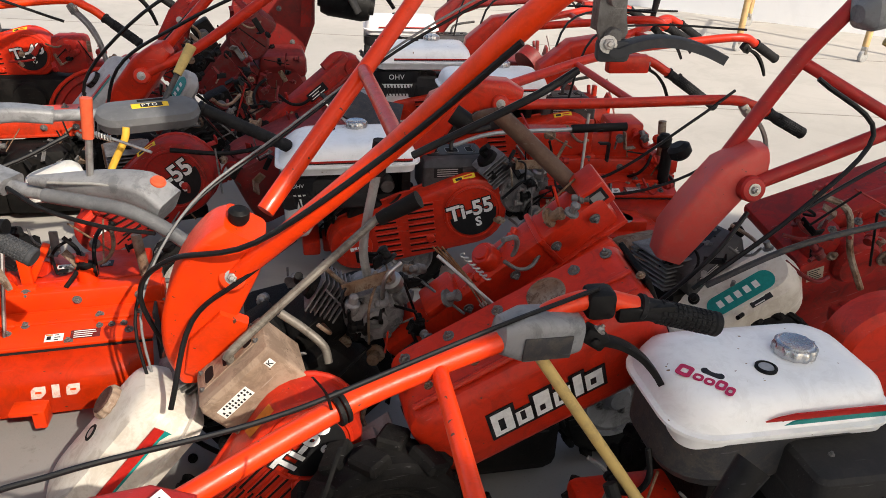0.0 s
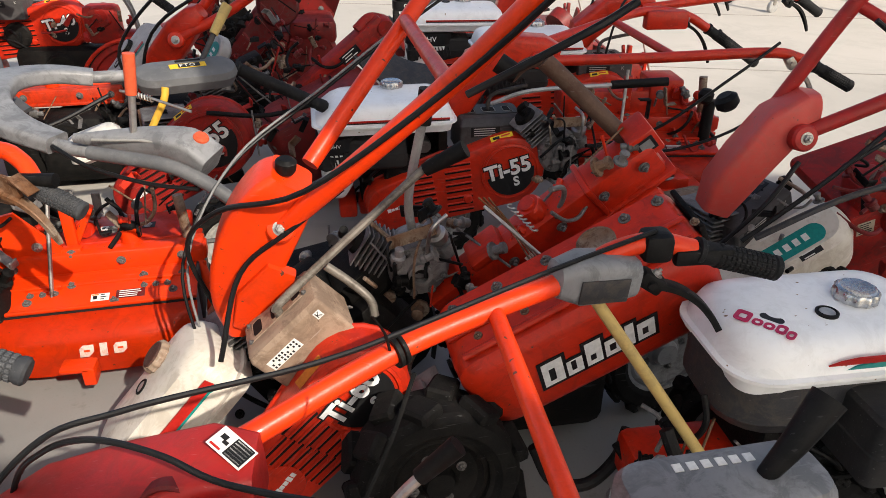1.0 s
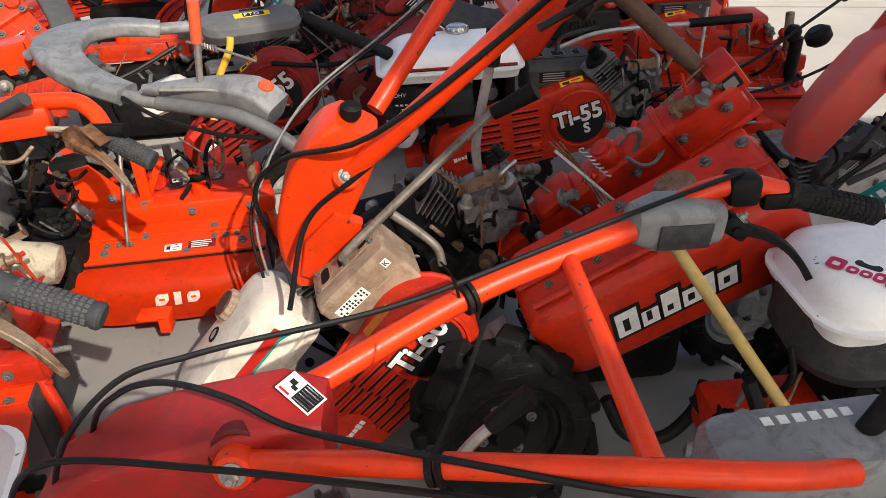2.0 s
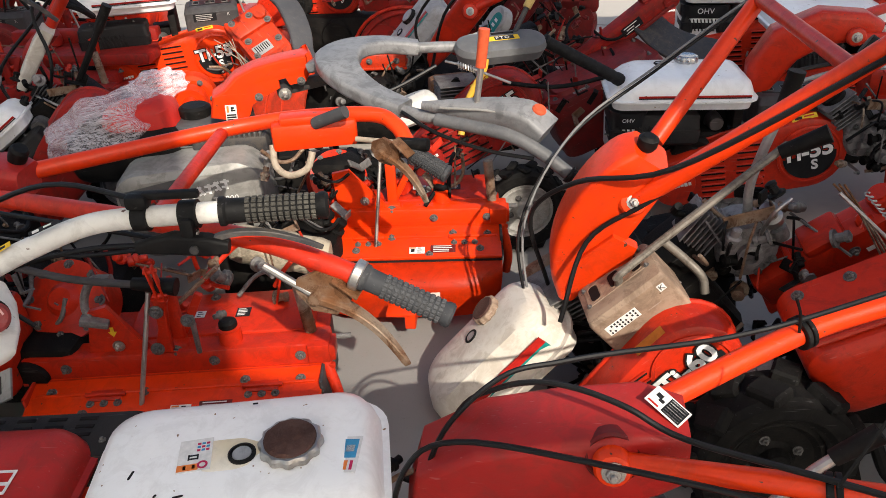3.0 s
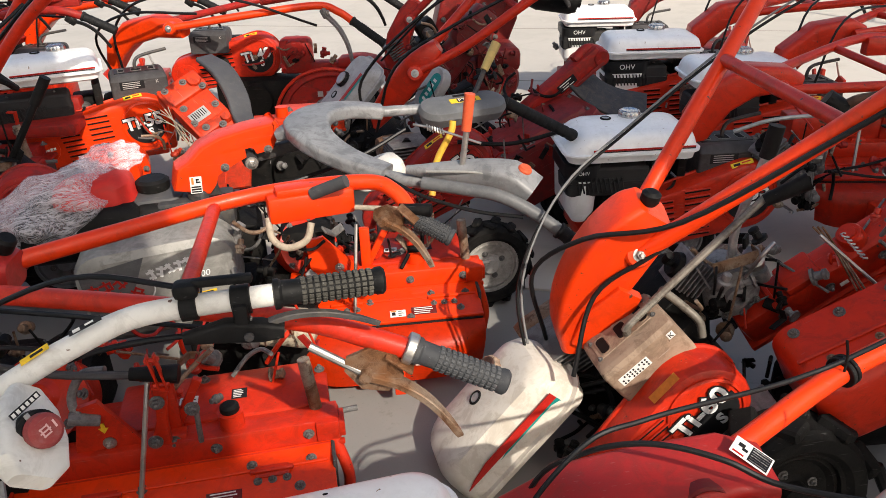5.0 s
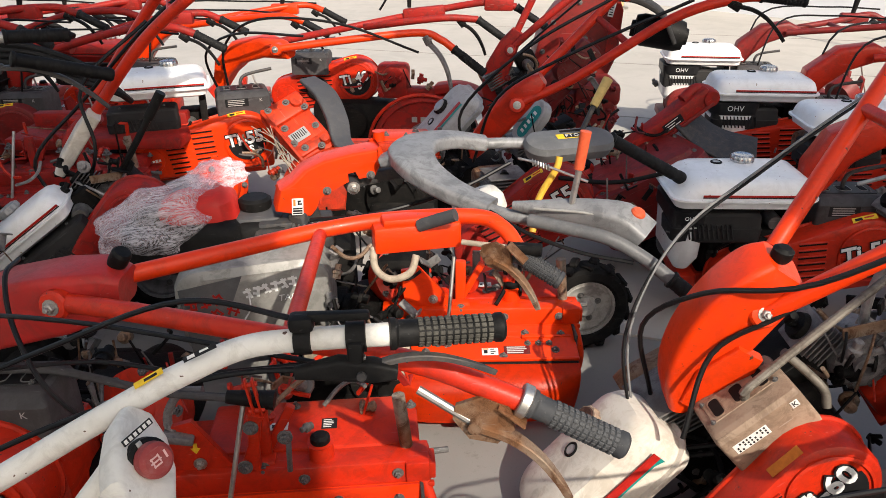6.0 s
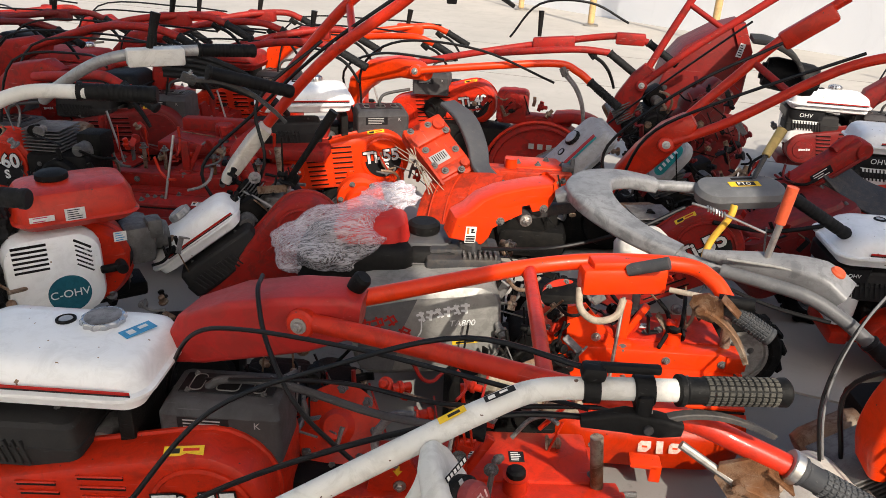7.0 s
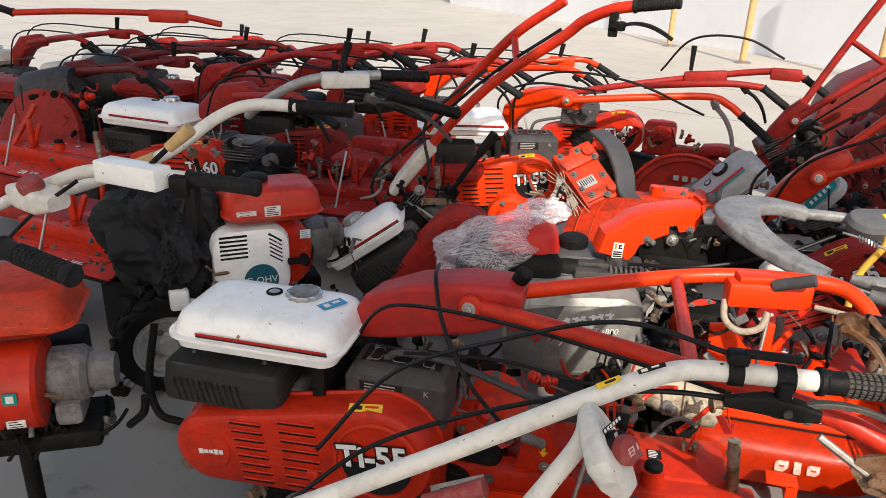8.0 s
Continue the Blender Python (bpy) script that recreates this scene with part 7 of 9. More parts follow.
yc = part("main_case", loft([[(x * f, yy * f2, z) for x, yy in rrect(0.46, 0.30, 0.05, 4)] for z, f, f2 in ((-0.15, 0.96, 0.96), (-0.05, 1.0, 1.0), (0.06, 1.0, 1.0), (0.085, 0.96, 0.94), (0.088, 0.82, 0.76), (0.105, 0.79, 0.70), (0.108, 0.70, 0.60))]), MAROON, y, "dull dark red faceted gear case", YC)
for q_x, q_y in ((-0.19, -0.10), (-0.07, -0.12), (0.07, -0.12), (0.19, -0.09), (0.20, 0.08), (-0.05, 0.12), (-0.19, 0.09)):
    bolt(yc, YC @ V3((q_x, q_y, 0.086)), YC.to_3x3() @ V3((0, 0, 1)), 0.007)
sticker(yc, YC @ Matrix.Translation((-0.10, -0.118, 0.088)), 0.05, 0.022, SHROUD, print_rows(0.044, 0.018, 3, INK), "rating_plate")
YB = basis((-0.545, 2.94, 0.505), (0.74, 0.22, 0.60), (-0.52, -0.30, 0.78))
ych = part("chain_case", box(0.46, 0.075, 0.085, r=0.012), DULL_RED, y, "dull red box-section chain case", YB)
part("chain_case_end", disc(0.036, 0.088, axis="y"), DULL_RED, ych, m=YB @ Matrix.Translation((0.22, 0.0, -0.01)))
part("chain_case_flange", box(0.44, 0.010, 0.016, (0, -0.040, -0.030), 0.003), MAROON, ych, m=YB)
sticker(ych, YB @ Matrix.Translation((0.05, -0.0385, 0.004)) @ FACE, 0.085, 0.038, INK, print_rows(0.075, 0.028, 3, PAPER), "rating_plate")
part("lift_arm", tube([(-0.36, 3.02, 0.64), (-0.42, 2.98, 0.66), (-0.47, 2.95, 0.62)], 0.022, 12), DULL_RED, y)
part("mud_flap", hood([(-0.45, 2.98, 0.545), (-0.37, 2.95, 0.485), (-0.28, 2.93, 0.450), (-0.17, 2.92, 0.435)], [(0.075, 0.006), (0.085, 0.006), (0.09, 0.006), (0.085, 0.005)], up=(0.3, -0.5, 1), r=0.004, flow=True), DARK_GREY, y, "dark grey rubber mud flap")
bits(y, F((-0.72, 2.86, 0.46), 30, 10), (0.14, 0.12, 0.06), 24, 69, (DARK_RED, ENGINE, DULL_RED, BLACK, RUST))
bits(y, F((-0.75, 2.5, 0.35), 20), (0.35, 0.2, 0.12), 50, 37, (DULL_RED, ENGINE, CAST, RUST, BLACK))
engine_block(y, F((-1.05, 2.55, 0.26), 25), seed=43)
wheel(y, (-0.45, 2.72, 0.15), (0.3, -0.9, 0), 0.15, 0.08)
part("fuel_pipe", tube([(-0.90, 2.35, 0.48), (-0.70, 2.40, 0.46), (-0.45, 2.45, 0.52)], 0.008, 8), BLACK, y)

# white-tank machine with the louvred cover behind the raised handle
e = tiller("red tiller with white tank and black air box", -0.27, 2.40)
ME = F((-0.285, 2.40, 0), 10)
power_unit(e, ME, RED, "Ti-55", tank_kw=dict(lx=0.46, ly=0.30, cap_at=(0.04, 0.07), gauge_at=(-0.05, 0.05), tip=0.05), low=0.06, seed=51, tank_dx=-0.05, tank_dz=-0.03, cover_dx=0.055, cover_c1=(-0.09, -0.055))
def ohv_front(th, m, lx=0.46, w=0.20):
    """White engine front with a black band and three letters."""
    fr = part("engine_front", loft([[(x, y, z) for x, y in rrect(w - i, 0.26 - i, 0.05, 5)] for z, i in ((-0.16, 0.06), (-0.12, 0.01), (0.0, 0.0))]), WHITE, th, "white plastic engine front", m @ Matrix.Translation((-lx / 2 + w / 2 + 0.005, 0, 0.47)))
    part("band", loft([[(x, y, z) for x, y in rrect(w + 0.012 - i, 0.272 - i, 0.05, 5)] for z, i in ((-0.045, 0.0), (0.0, 0.0))]), INK, fr, "black band", m @ Matrix.Translation((-lx / 2 + w / 2 + 0.005, 0, 0.525)))
    words(fr, "OHV", 0.16 * w, m @ Matrix.Translation((-lx / 2 + w / 2, -0.1372, 0.502)) @ FACE, LETTER, "lettering", 0.0006, 0, 1.05)
ohv_front(e, ME @ Matrix.Translation((-0.05, 0, -0.09)), 0.44, 0.11)
part("handle_column", hood([(-0.09, 2.47, 0.44), (-0.07, 2.47, 0.52), (-0.02, 2.47, 0.61), (0.08, 2.47, 0.665), (0.19, 2.47, 0.67), (0.24, 2.47, 0.655)], [(0.05, 0.03), (0.055, 0.055), (0.058, 0.062), (0.055, 0.055), (0.05, 0.042), (0.04, 0.028)], up=(-0.5, 0, 1), r=0.022), RED, e, "red handle column")
pivot(e, (0.17, 2.42, 0.645), (0, -1, 0.1), RED)
rail(e, (0.17, 2.42, 0.64), (0.55, 2.44, 0.650), (0.92, 2.46, 0.665), (1.02, 2.46, 0.650), (1.08, 2.46, 0.625), mat=RED)
grip(e, (1.08, 2.46, 0.625), (1.22, 2.46, 0.555), 0.019, GRIP)
clutch_lever(e, (1.00, 2.455, 0.635), (1.13, 2.46, 0.46), STEEL, 0.014)
rail(e, (0.10, 2.52, 0.64), (0.33, 2.75, 0.66), (0.62, 2.95, 0.70), (0.80, 3.0, 0.68), (0.90, 3.0, 0.63), mat=RED)
grip(e, (0.90, 3.0, 0.63), (1.06, 3.02, 0.53), 0.019, GRIP)
rail(e, (0.50, 2.86, 0.68), (0.62, 2.44, 0.65), r=0.014, mat=RED, name="brace", curve=False)
part("switch_box", moved(box(0.17, 0.05, 0.07, r=0.01), F((0.72, 2.96, 0.67), 8)), RED, e, "red switch box")
clutch_lever(e, (0.80, 2.985, 0.655), (0.93, 2.98, 0.51), BLACK, 0.014)
grip(e, (0.96, 3.05, 0.60), (1.14, 3.05, 0.48), 0.018, GRIP, bumps=False)
cable(e, (0.95, 2.45, 0.70), (0.80, 2.40, 0.60), (0.55, 2.38, 0.42), (0.30, 2.40, 0.35), r=0.005)
cable(e, (1.04, 2.44, 0.62), (0.86, 2.38, 0.45), (0.60, 2.36, 0.36), (0.35, 2.36, 0.38), r=0.005)
rotary(e, F((0.56, 2.55, 0.42), 2), RED, 0.52, lip=True, left_case=False, seed=6)
cluster("carry_box", (box(0.46, 0.12, 0.11, r=0.012), box(0.12, 0.14, 0.15, (0.14, 0, 0.02), 0.012)), RED, e, m=F((0.50, 2.62, 0.45), 4))
part("rear_post", tube([(0.77, 2.48, 0.06), (0.77, 2.48, 0.50)], 0.020, 12, False), BLACK, e)
part("post_knob", lathe([(0.012, 0), (0.024, 0.012), (0.026, 0.035), (0.015, 0.05), (0, 0.052)], 18), BLACK, e, m=Matrix.Translation((0.75, 2.47, 0.49)))
open_engine(e, F((0.24, 2.38, 0.36), 20, 10), 63, 1.15)
cluster("foot_box", (box(0.22, 0.16, 0.10, r=0.012), box(0.10, 0.10, 0.05, (0, 0, 0.06), 0.01)), RED, e, m=F((0.60, 2.26, 0.24), 8))
part("cast_emblem", lathe([(0.04, 0), (0.04, 0.003), (0, 0.003)], 24), SILVER, e, m=F((0.57, 2.24, 0.322), 0))
bits(e, F((0.52, 2.5, 0.42), 0), (0.28, 0.12, 0.12), 44, 41, (RED, DULL_RED, RUST, CAST, BLACK))
bits(e, F((0.25, 2.4, 0.35), 0), (0.12, 0.10, 0.12), 30, 42)
part("throttle_rod", tube([(0.02, 2.35, 0.52), (0.15, 2.33, 0.57), (0.42, 2.35, 0.585)], 0.007, 8), SILVER, e)
part("rod_knob", tube([(0.40, 2.35, 0.585), (0.58, 2.36, 0.595)], 0.014, 12, False), BLACK, e)

# machine with the pinkish red column on the right
g = tiller("faded red tiller with long column and green-marked white tank", 0.70, 1.78)
part("handle_column", hood([(0.555, 1.755, 0.435), (0.575, 1.755, 0.50), (0.615, 1.75, 0.575), (0.675, 1.75, 0.665), (0.73, 1.75, 0.715), (0.75, 1.75, 0.72)], [(0.044, 0.036), (0.052, 0.050), (0.054, 0.052), (0.053, 0.053), (0.048, 0.038), (0.035, 0.025)], up=(-0.7, 0, 0.6), r=0.018), PALE_RED, g, "faded pinkish red handle column")
pivot(g, (0.708, 1.69, 0.650), (0.1, -1, 0.2), FADED_RED, 0.032)
rail(g, (0.70, 1.70, 0.65), (0.86, 1.70, 0.725), (1.03, 1.71, 0.80), (1.25, 1.72, 0.89), mat=FADED_RED, r=0.018)
rail(g, (0.67, 1.79, 0.69), (0.79, 1.77, 0.935), (0.863, 1.75, 1.055), (0.95, 1.74, 1.19), mat=FADED_RED, r=0.018)
rail(g, (0.795, 1.77, 0.94), (1.05, 1.71, 0.81), r=0.014, mat=FADED_RED, name="brace", curve=False)
part("lever_shield", loft([[(x, y, z) for y, z in rrect(2 * w, 2 * h, 0.02, 4)] for x, w, h in ((-0.08, 0.02, 0.02), (-0.06, 0.04, 0.04), (0.04, 0.045, 0.045), (0.075, 0.03, 0.03))]), GREY, g, "grey plastic lever shield", F((0.935, 1.73, 1.075), 20, 12))
rail(g, (0.95, 1.72, 1.00), (1.05, 1.70, 0.96), (1.30, 1.66, 0.90), r=0.010, mat=ROD_YELLOW, name="guide_rod")
GT = basis((0.76, 1.76, 0.275), (0.78, 0.12, 0.50), (-0.40, -0.45, 0.78))
tk = part("fuel_tank", loft([[(x, y, z) for x, y in rrect(0.40 - i, 0.17 - i, 0.08, 7)] for z, i in ((-0.09, 0.05), (-0.06, 0.0), (0.04, 0.0), (0.07, 0.02), (0.085, 0.06))]), CREAM, g, "dirty white tank with a green emblem panel", GT)
part("emblem_panel", loft([[(x, y, z) for x, y in rrect(0.19, 0.055, 0.027, 6)] for z in (0.0, 0.0015)]), STRIPE_TEAL, tk, "green emblem panel", GT @ Matrix.Translation((0.03, -0.02, 0.086)))
for q in range(5):
    part("emblem_bar", box(0.015, 0.020, 0.001, r=0), PAPER, tk, m=GT @ Matrix.Translation((-0.03 + 0.026 * q, -0.02, 0.0885)), smooth=False)
sticker(tk, GT @ Matrix.Translation((0.02, 0.042, 0.084)), 0.10, 0.022, INK, print_rows(0.09, 0.018, 2, PAPER), "warning_label")
sticker(tk, GT @ Matrix.Translation((0.06, -0.062, 0.082)) @ Matrix.Rotation(radians(12), 4, "X"), 0.06, 0.018, INK, print_rows(0.05, 0.014, 2, PAPER), "warning_label")
gear_box(g, F((0.68, 1.86, 0.37), 30, 26), DARK_GREY, lever=False)
engine_block(g, F((0.66, 1.88, 0.24), 25), seed=61)
cluster("rotary_hood", (box(0.56, 0.30, 0.05, r=0.02), box(0.56, 0.04, 0.34, (0, -0.14, -0.15), 0.02), box(0.46, 0.06, 0.06, (0.02, -0.05, 0.05), 0.015), disc(0.07, 0.10, (-0.12, -0.14, -0.02), "y"), box(0.10, 0.10, 0.12, (-0.20, -0.10, 0.04), 0.02)), DULL_RED, g, "dull red rotary hood", F((1.20, 2.02, 0.47), 8, 18, 12))
sticker(g, F((1.02, 1.84, 0.34), 8, 18, 12) @ FACE, 0.05, 0.045, TAN, print_rows(0.044, 0.04, 5, INK), "rating_plate")
cluster("hood_frame", (box(0.50, 0.05, 0.05, r=0.01), box(0.05, 0.05, 0.30, (-0.20, 0, -0.12), 0.01), box(0.05, 0.05, 0.30, (0.20, 0, -0.12), 0.01)), DULL_RED, g, m=F((1.28, 1.78, 0.30), 10, 8))
for q in range(6):
    bolt(g, (1.0 + 0.07 * q, 1.79 + 0.012 * q, 0.50 + 0.02 * q), (0, -0.5, 0.8), 0.008)
part("link_chain", tube([(0.93, 1.80, 0.60), (1.02, 1.78, 0.56), (1.06, 1.78, 0.44), (1.12, 1.78, 0.33)], 0.009, 8), RUST, g)
part("long_rod", tube([(0.62, 1.62, 0.42), (0.85, 1.64, 0.53), (1.20, 1.66, 0.62)], 0.008, 8), DARK_GREY, g)
part("gas_cap", lathe([(0.02, 0), (0.03, 0.01), (0.03, 0.03), (0.018, 0.04), (0, 0.04)], 20), BLACK, g, m=F((0.60, 1.88, 0.66), 0, 30))
cable(g, (0.70, 1.66, 0.60), (0.62, 1.62, 0.50), (0.50, 1.64, 0.34), (0.45, 1.70, 0.25), r=0.006)
cable(g, (0.80, 1.68, 0.92), (0.95, 1.66, 0.80), (0.80, 1.62, 0.62), (0.58, 1.60, 0.42), r=0.006)
cable(g, (1.2, 1.68, 0.84), (0.98, 1.66, 0.72), (0.80, 1.64, 0.60), r=0.005)
bits(g, F((0.72, 1.80, 0.36), 20), (0.18, 0.10, 0.12), 34, 35)
bits(g, F((1.10, 1.80, 0.50), 10), (0.22, 0.08, 0.10), 34, 36, (DARK_RED, DULL_RED, RUST, ENGINE))
wheel(g, (0.85, 1.72, 0.15), (0.2, -0.95, 0), 0.15, 0.09)


# ---- the rows behind ----
def far_tiller(label, o, yaw, code="Ti-55", mat=RED, low=0.0, ohv=False, hood_mat=None, spread=0.24, rise=0.02, reach=0.62, rot=True, seed=0, lx=0.44, tank_mat=None, turn=0.0):
    """A whole machine: engine end, column, forked handle, rotary."""
    th = tiller(label, o[0], o[1])
    m = F((*o, 0), yaw)
    power_unit(th, m, mat, code, low=low, tank_mat=tank_mat, tank_kw=dict(lx=lx, ly=0.29), seed=seed)
    if ohv:
        ohv_front(th, m @ Matrix.Translation((0, 0, -low)), lx)
    hm = hood_mat or mat
    def at(x, y_, z):
        return m @ V3((x, y_, z - low))
    part("handle_column", hood([at(0.22, 0.10, 0.50), at(0.26, 0.10, 0.60), at(0.36, 0.09, 0.685), at(0.48, 0.08, 0.715), at(0.54, 0.08, 0.70)], [(0.045, 0.03), (0.055, 0.055), (0.055, 0.055), (0.05, 0.042), (0.035, 0.025)], up=m.to_3x3() @ V3((-0.3, 0, 1)), r=0.022), hm, th)
    q = Matrix.Rotation(radians(turn), 3, "Z")
    c0 = at(0.46, 0.06, 0.70)
    for s in (-1, 1):
        def w(x, yy, z):
            return c0 + (m.to_3x3() @ (q @ V3((x, yy, z))))
        rail(th, w(0.0, 0.05 * s, 0.0), w(reach * 0.5, 0.6 * spread * s, rise + 0.02), w(reach * 0.85, spread * s, rise + 0.05), w(reach, spread * s, rise + 0.02), mat=hm)
        grip(th, w(reach, spread * s, rise + 0.02), w(reach + 0.13, spread * s * 1.02, rise - 0.05), 0.0185, GRIP, bumps=False)
        clutch_lever(th, w(reach - 0.05, spread * s, rise + 0.005), w(reach + 0.10, spread * s, rise - 0.11), BLACK, 0.013)
    rail(th, w(reach * 0.45, -0.55 * spread, rise + 0.01), w(reach * 0.45, 0.55 * spread, rise + 0.01), r=0.013, mat=hm, name="brace", curve=False)
    part("switch_box", moved(box(0.16, 0.05, 0.06, r=0.01), Matrix.Translation(w(reach * 0.72, 0.92 * spread, rise + 0.03)) @ m.to_3x3().to_4x4()), hm, th)
    part("rod_knob", tube([w(reach * 0.70, 0.92 * spread, rise + 0.05), w(reach * 0.72, 0.92 * spread, rise + 0.14)], 0.012, 10, False, 0.016), BLACK, th)
    cable(th, at(0.30, -0.05, 0.45), at(0.40, -0.02, 0.76), w(reach * 0.4, 0, 0.09), w(reach * 0.9, -spread, 0.10), r=0.005)
    cable(th, at(0.25, 0.08, 0.45), at(0.35, 0.16, 0.79), w(reach * 0.5, spread, 0.11), w(reach * 0.95, spread, 0.10), r=0.005)
    if rot:
        rotary(th, m @ F((0.86, 0.05, 0.30), 90), mat, 0.54, seed=seed, post=False)
    return th


q_ = tiller("sunlit orange tiller with louvred cover and bent steering arm", -2.60, 2.82)
MQ = F((-2.605, 2.81, 0), 30)
power_unit(q_, MQ, ORANGE, "Ti-55", tank_kw=dict(lx=0.42, ly=0.29), low=-0.03, seed=71, tank_dz=0.035, tank_dx=-0.03, gear_dz=0.035)
QA = basis((-1.985, 2.745, 0.475), (0.30, -0.16, -0.235), (0.2, -0.6, 0.7))
cluster("steering_arm", (box(0.30, 0.17, 0.05, r=0.010), box(0.10, 0.19, 0.075, (-0.10, 0.0, 0.006), 0.014), box(0.05, 0.15, 0.07, (0.10, 0.0, 0.004), 0.008), box(0.30, 0.014, 0.075, (0.0, -0.080, 0.006), 0.004), disc(0.030, 0.09, (-0.10, 0.06, 0.01), "z"), disc(0.022, 0.085, (0.11, 0.05, 0.01), "z")), WORN_ORANGE, q_, "worn orange cast gear arm", QA)
for x, yy in ((-0.13, -0.06), (-0.12, 0.02), (-0.06, 0.07), (-0.03, -0.05), (0.03, 0.06), (0.05, -0.06), (0.10, -0.04), (0.13, 0.02)):
    bolt(q_, QA @ V3((x, yy, 0.026 if -0.05 < x < 0.07 else 0.042)), QA.to_3x3() @ V3((0, 0, 1)), 0.010)
sticker(q_, QA @ Matrix.Translation((0.03, -0.02, 0.0262)), 0.05, 0.08, SILVER, print_rows(0.044, 0.07, 7, INK), "rating_plate")
cluster("gear_drum", (disc(0.10, 0.10, axis="y"), disc(0.07, 0.16, (0, -0.02, 0), "y"), disc(0.03, 0.22, (0, -0.03, 0), "y")), ORANGE, q_, m=F((-2.29, 2.62, 0.275), 25))
for q in range(6):
    bolt(q_, F((-2.29, 2.62, 0.275), 25) @ V3((0.085 * math.cos(q), -0.055, 0.085 * math.sin(q))), (0.4, -0.9, 0), 0.008)
QH = basis((-1.835, 2.565, 0.335), (0.72, -0.12, 0.12), (0.02, -0.58, 0.80))
qh = part("rotary_hood", loft([[(x, yy * w, 0.05 * math.cos(yy * w * 9.0) - dz) for yy in [-0.15 + 0.025 * i for i in range(13)]] + [(x, yy * w, 0.05 * math.cos(yy * w * 9.0) - dz - 0.010) for yy in [0.15 - 0.025 * i for i in range(13)]] for x, w, dz in ((-0.17, 0.8, 0.03), (-0.10, 0.9, 0.01), (0.0, 1.0, 0.0), (0.09, 1.0, 0.0), (0.15, 0.95, 0.01))]), WORN_ORANGE, q_, "scuffed orange rotary hood with pressed ribs", QH)
for x in (-0.10, -0.03, 0.05):
    part("hood_rib", tube([QH @ V3((x, yy, 0.05 * math.cos(yy * 9.0) + 0.001)) for yy in [-0.13 + 0.026 * i for i in range(11)]], 0.0035, 6, False), WORN_ORANGE, qh)
part("mud_flap", hood([(-2.02, 2.96, 0.64), (-1.915, 2.88, 0.60), (-1.84, 2.80, 0.515), (-1.80, 2.73, 0.445), (-1.735, 2.68, 0.415), (-1.65, 2.64, 0.385)], [(0.04, 0.010), (0.05, 0.012), (0.048, 0.012), (0.042, 0.012), (0.035, 0.010), (0.025, 0.008)], up=(0.6, -0.5, 0.8), r=0.008, flow=True), DARK_PLASTIC, q_, "grey rubber mud flap")
bits(q_, F((-2.12, 2.80, 0.33), 30), (0.14, 0.08, 0.08), 30, 45, (WORN_ORANGE, RED, RUST, CAST))
QR = F((-1.66, 2.98, 0.37), 12)
qr = part("rotary_beam", join(box(0.42, 0.06, 0.066, (0, 0, -0.027), 0.007), box(0.43, 0.012, 0.012, (0, -0.033, -0.054), 0.003)), WORN_ORANGE, q_, m=QR)
part("deck", join(box(0.28, 0.17, 0.05, (0.05, 0.11, -0.012), 0.01), box(0.42, 0.22, 0.012, (0, 0.11, -0.045), 0.004)), ORANGE, qr, m=QR)
part("filler_neck", lathe([(0.034, 0.0), (0.027, 0.004), (0.026, 0.045), (0.028, 0.048), (0.0, 0.048)], 24), ORANGE, qr, m=QR @ Matrix.Translation((-0.06, 0.03, 0.0)))
for x, yy, z in ((-0.16, -0.031, -0.022), (0.05, -0.031, -0.022), (0.17, -0.031, -0.022)):
    bolt(qr, QR @ V3((x, yy, z)), QR.to_3x3() @ V3((0, -1, 0)), 0.009)
for x, yy in ((-0.03, 0.08), (0.06, 0.06), (0.10, 0.14), (0.17, 0.08)):
    bolt(qr, QR @ V3((x, yy, 0.013)), (0, 0, 1), 0.010)
part("deck_bracket", join(box(0.05, 0.06, 0.04, r=0.006), box(0.02, 0.02, 0.08, (0.02, 0, 0.01), 0.004)), CAST, qr, m=QR @ Matrix.Translation((0.19, 0.04, 0.01)))
# Added black body under the deck, dark in place of gap shade.
cluster("gear_fill", (box(0.44, 0.20, 0.28, r=0.05), disc(0.12, 0.26, (0.05, 0, 0.02), "y"), box(0.30, 0.30, 0.14, (0.1, 0, -0.05), 0.04)), ENGINE, q_, m=F((-1.70, 2.92, 0.155), 12))
bits(q_, F((-1.58, 2.86, 0.28), 12), (0.20, 0.08, 0.06), 26, 171, (ENGINE, CAST, RUST, BLACK))
for q in range(7):
    rr_ = random.Random(q)
    cable(q_, (-2.10 + rr_.uniform(-.05, .05), 2.62, 0.50 + rr_.uniform(-.03, .03)), (-2.02, 2.60, 0.44 + rr_.uniform(-.02, .04)), (-1.93 + rr_.uniform(-.04, .04), 2.58, 0.34 + rr_.uniform(-.04, .04)), r=0.0016, mat=TAN, name="loose_straw_wire")

r_ = tiller("red tiller with orange handle column and half-round rotary guard", -2.25, 4.15)
belt_cover(r_, F((-2.50, 4.05, 0.30), 8), (-0.10, 0.0), 0.10, (0.32, 0.09), 0.13, 0.09, RED, "Ti-40", maker=False)
engine_block(r_, F((-2.45, 4.18, 0.34), 8), seed=73)
gear_box(r_, F((-2.45, 4.10, 0.49), 8), DARK_GREY)
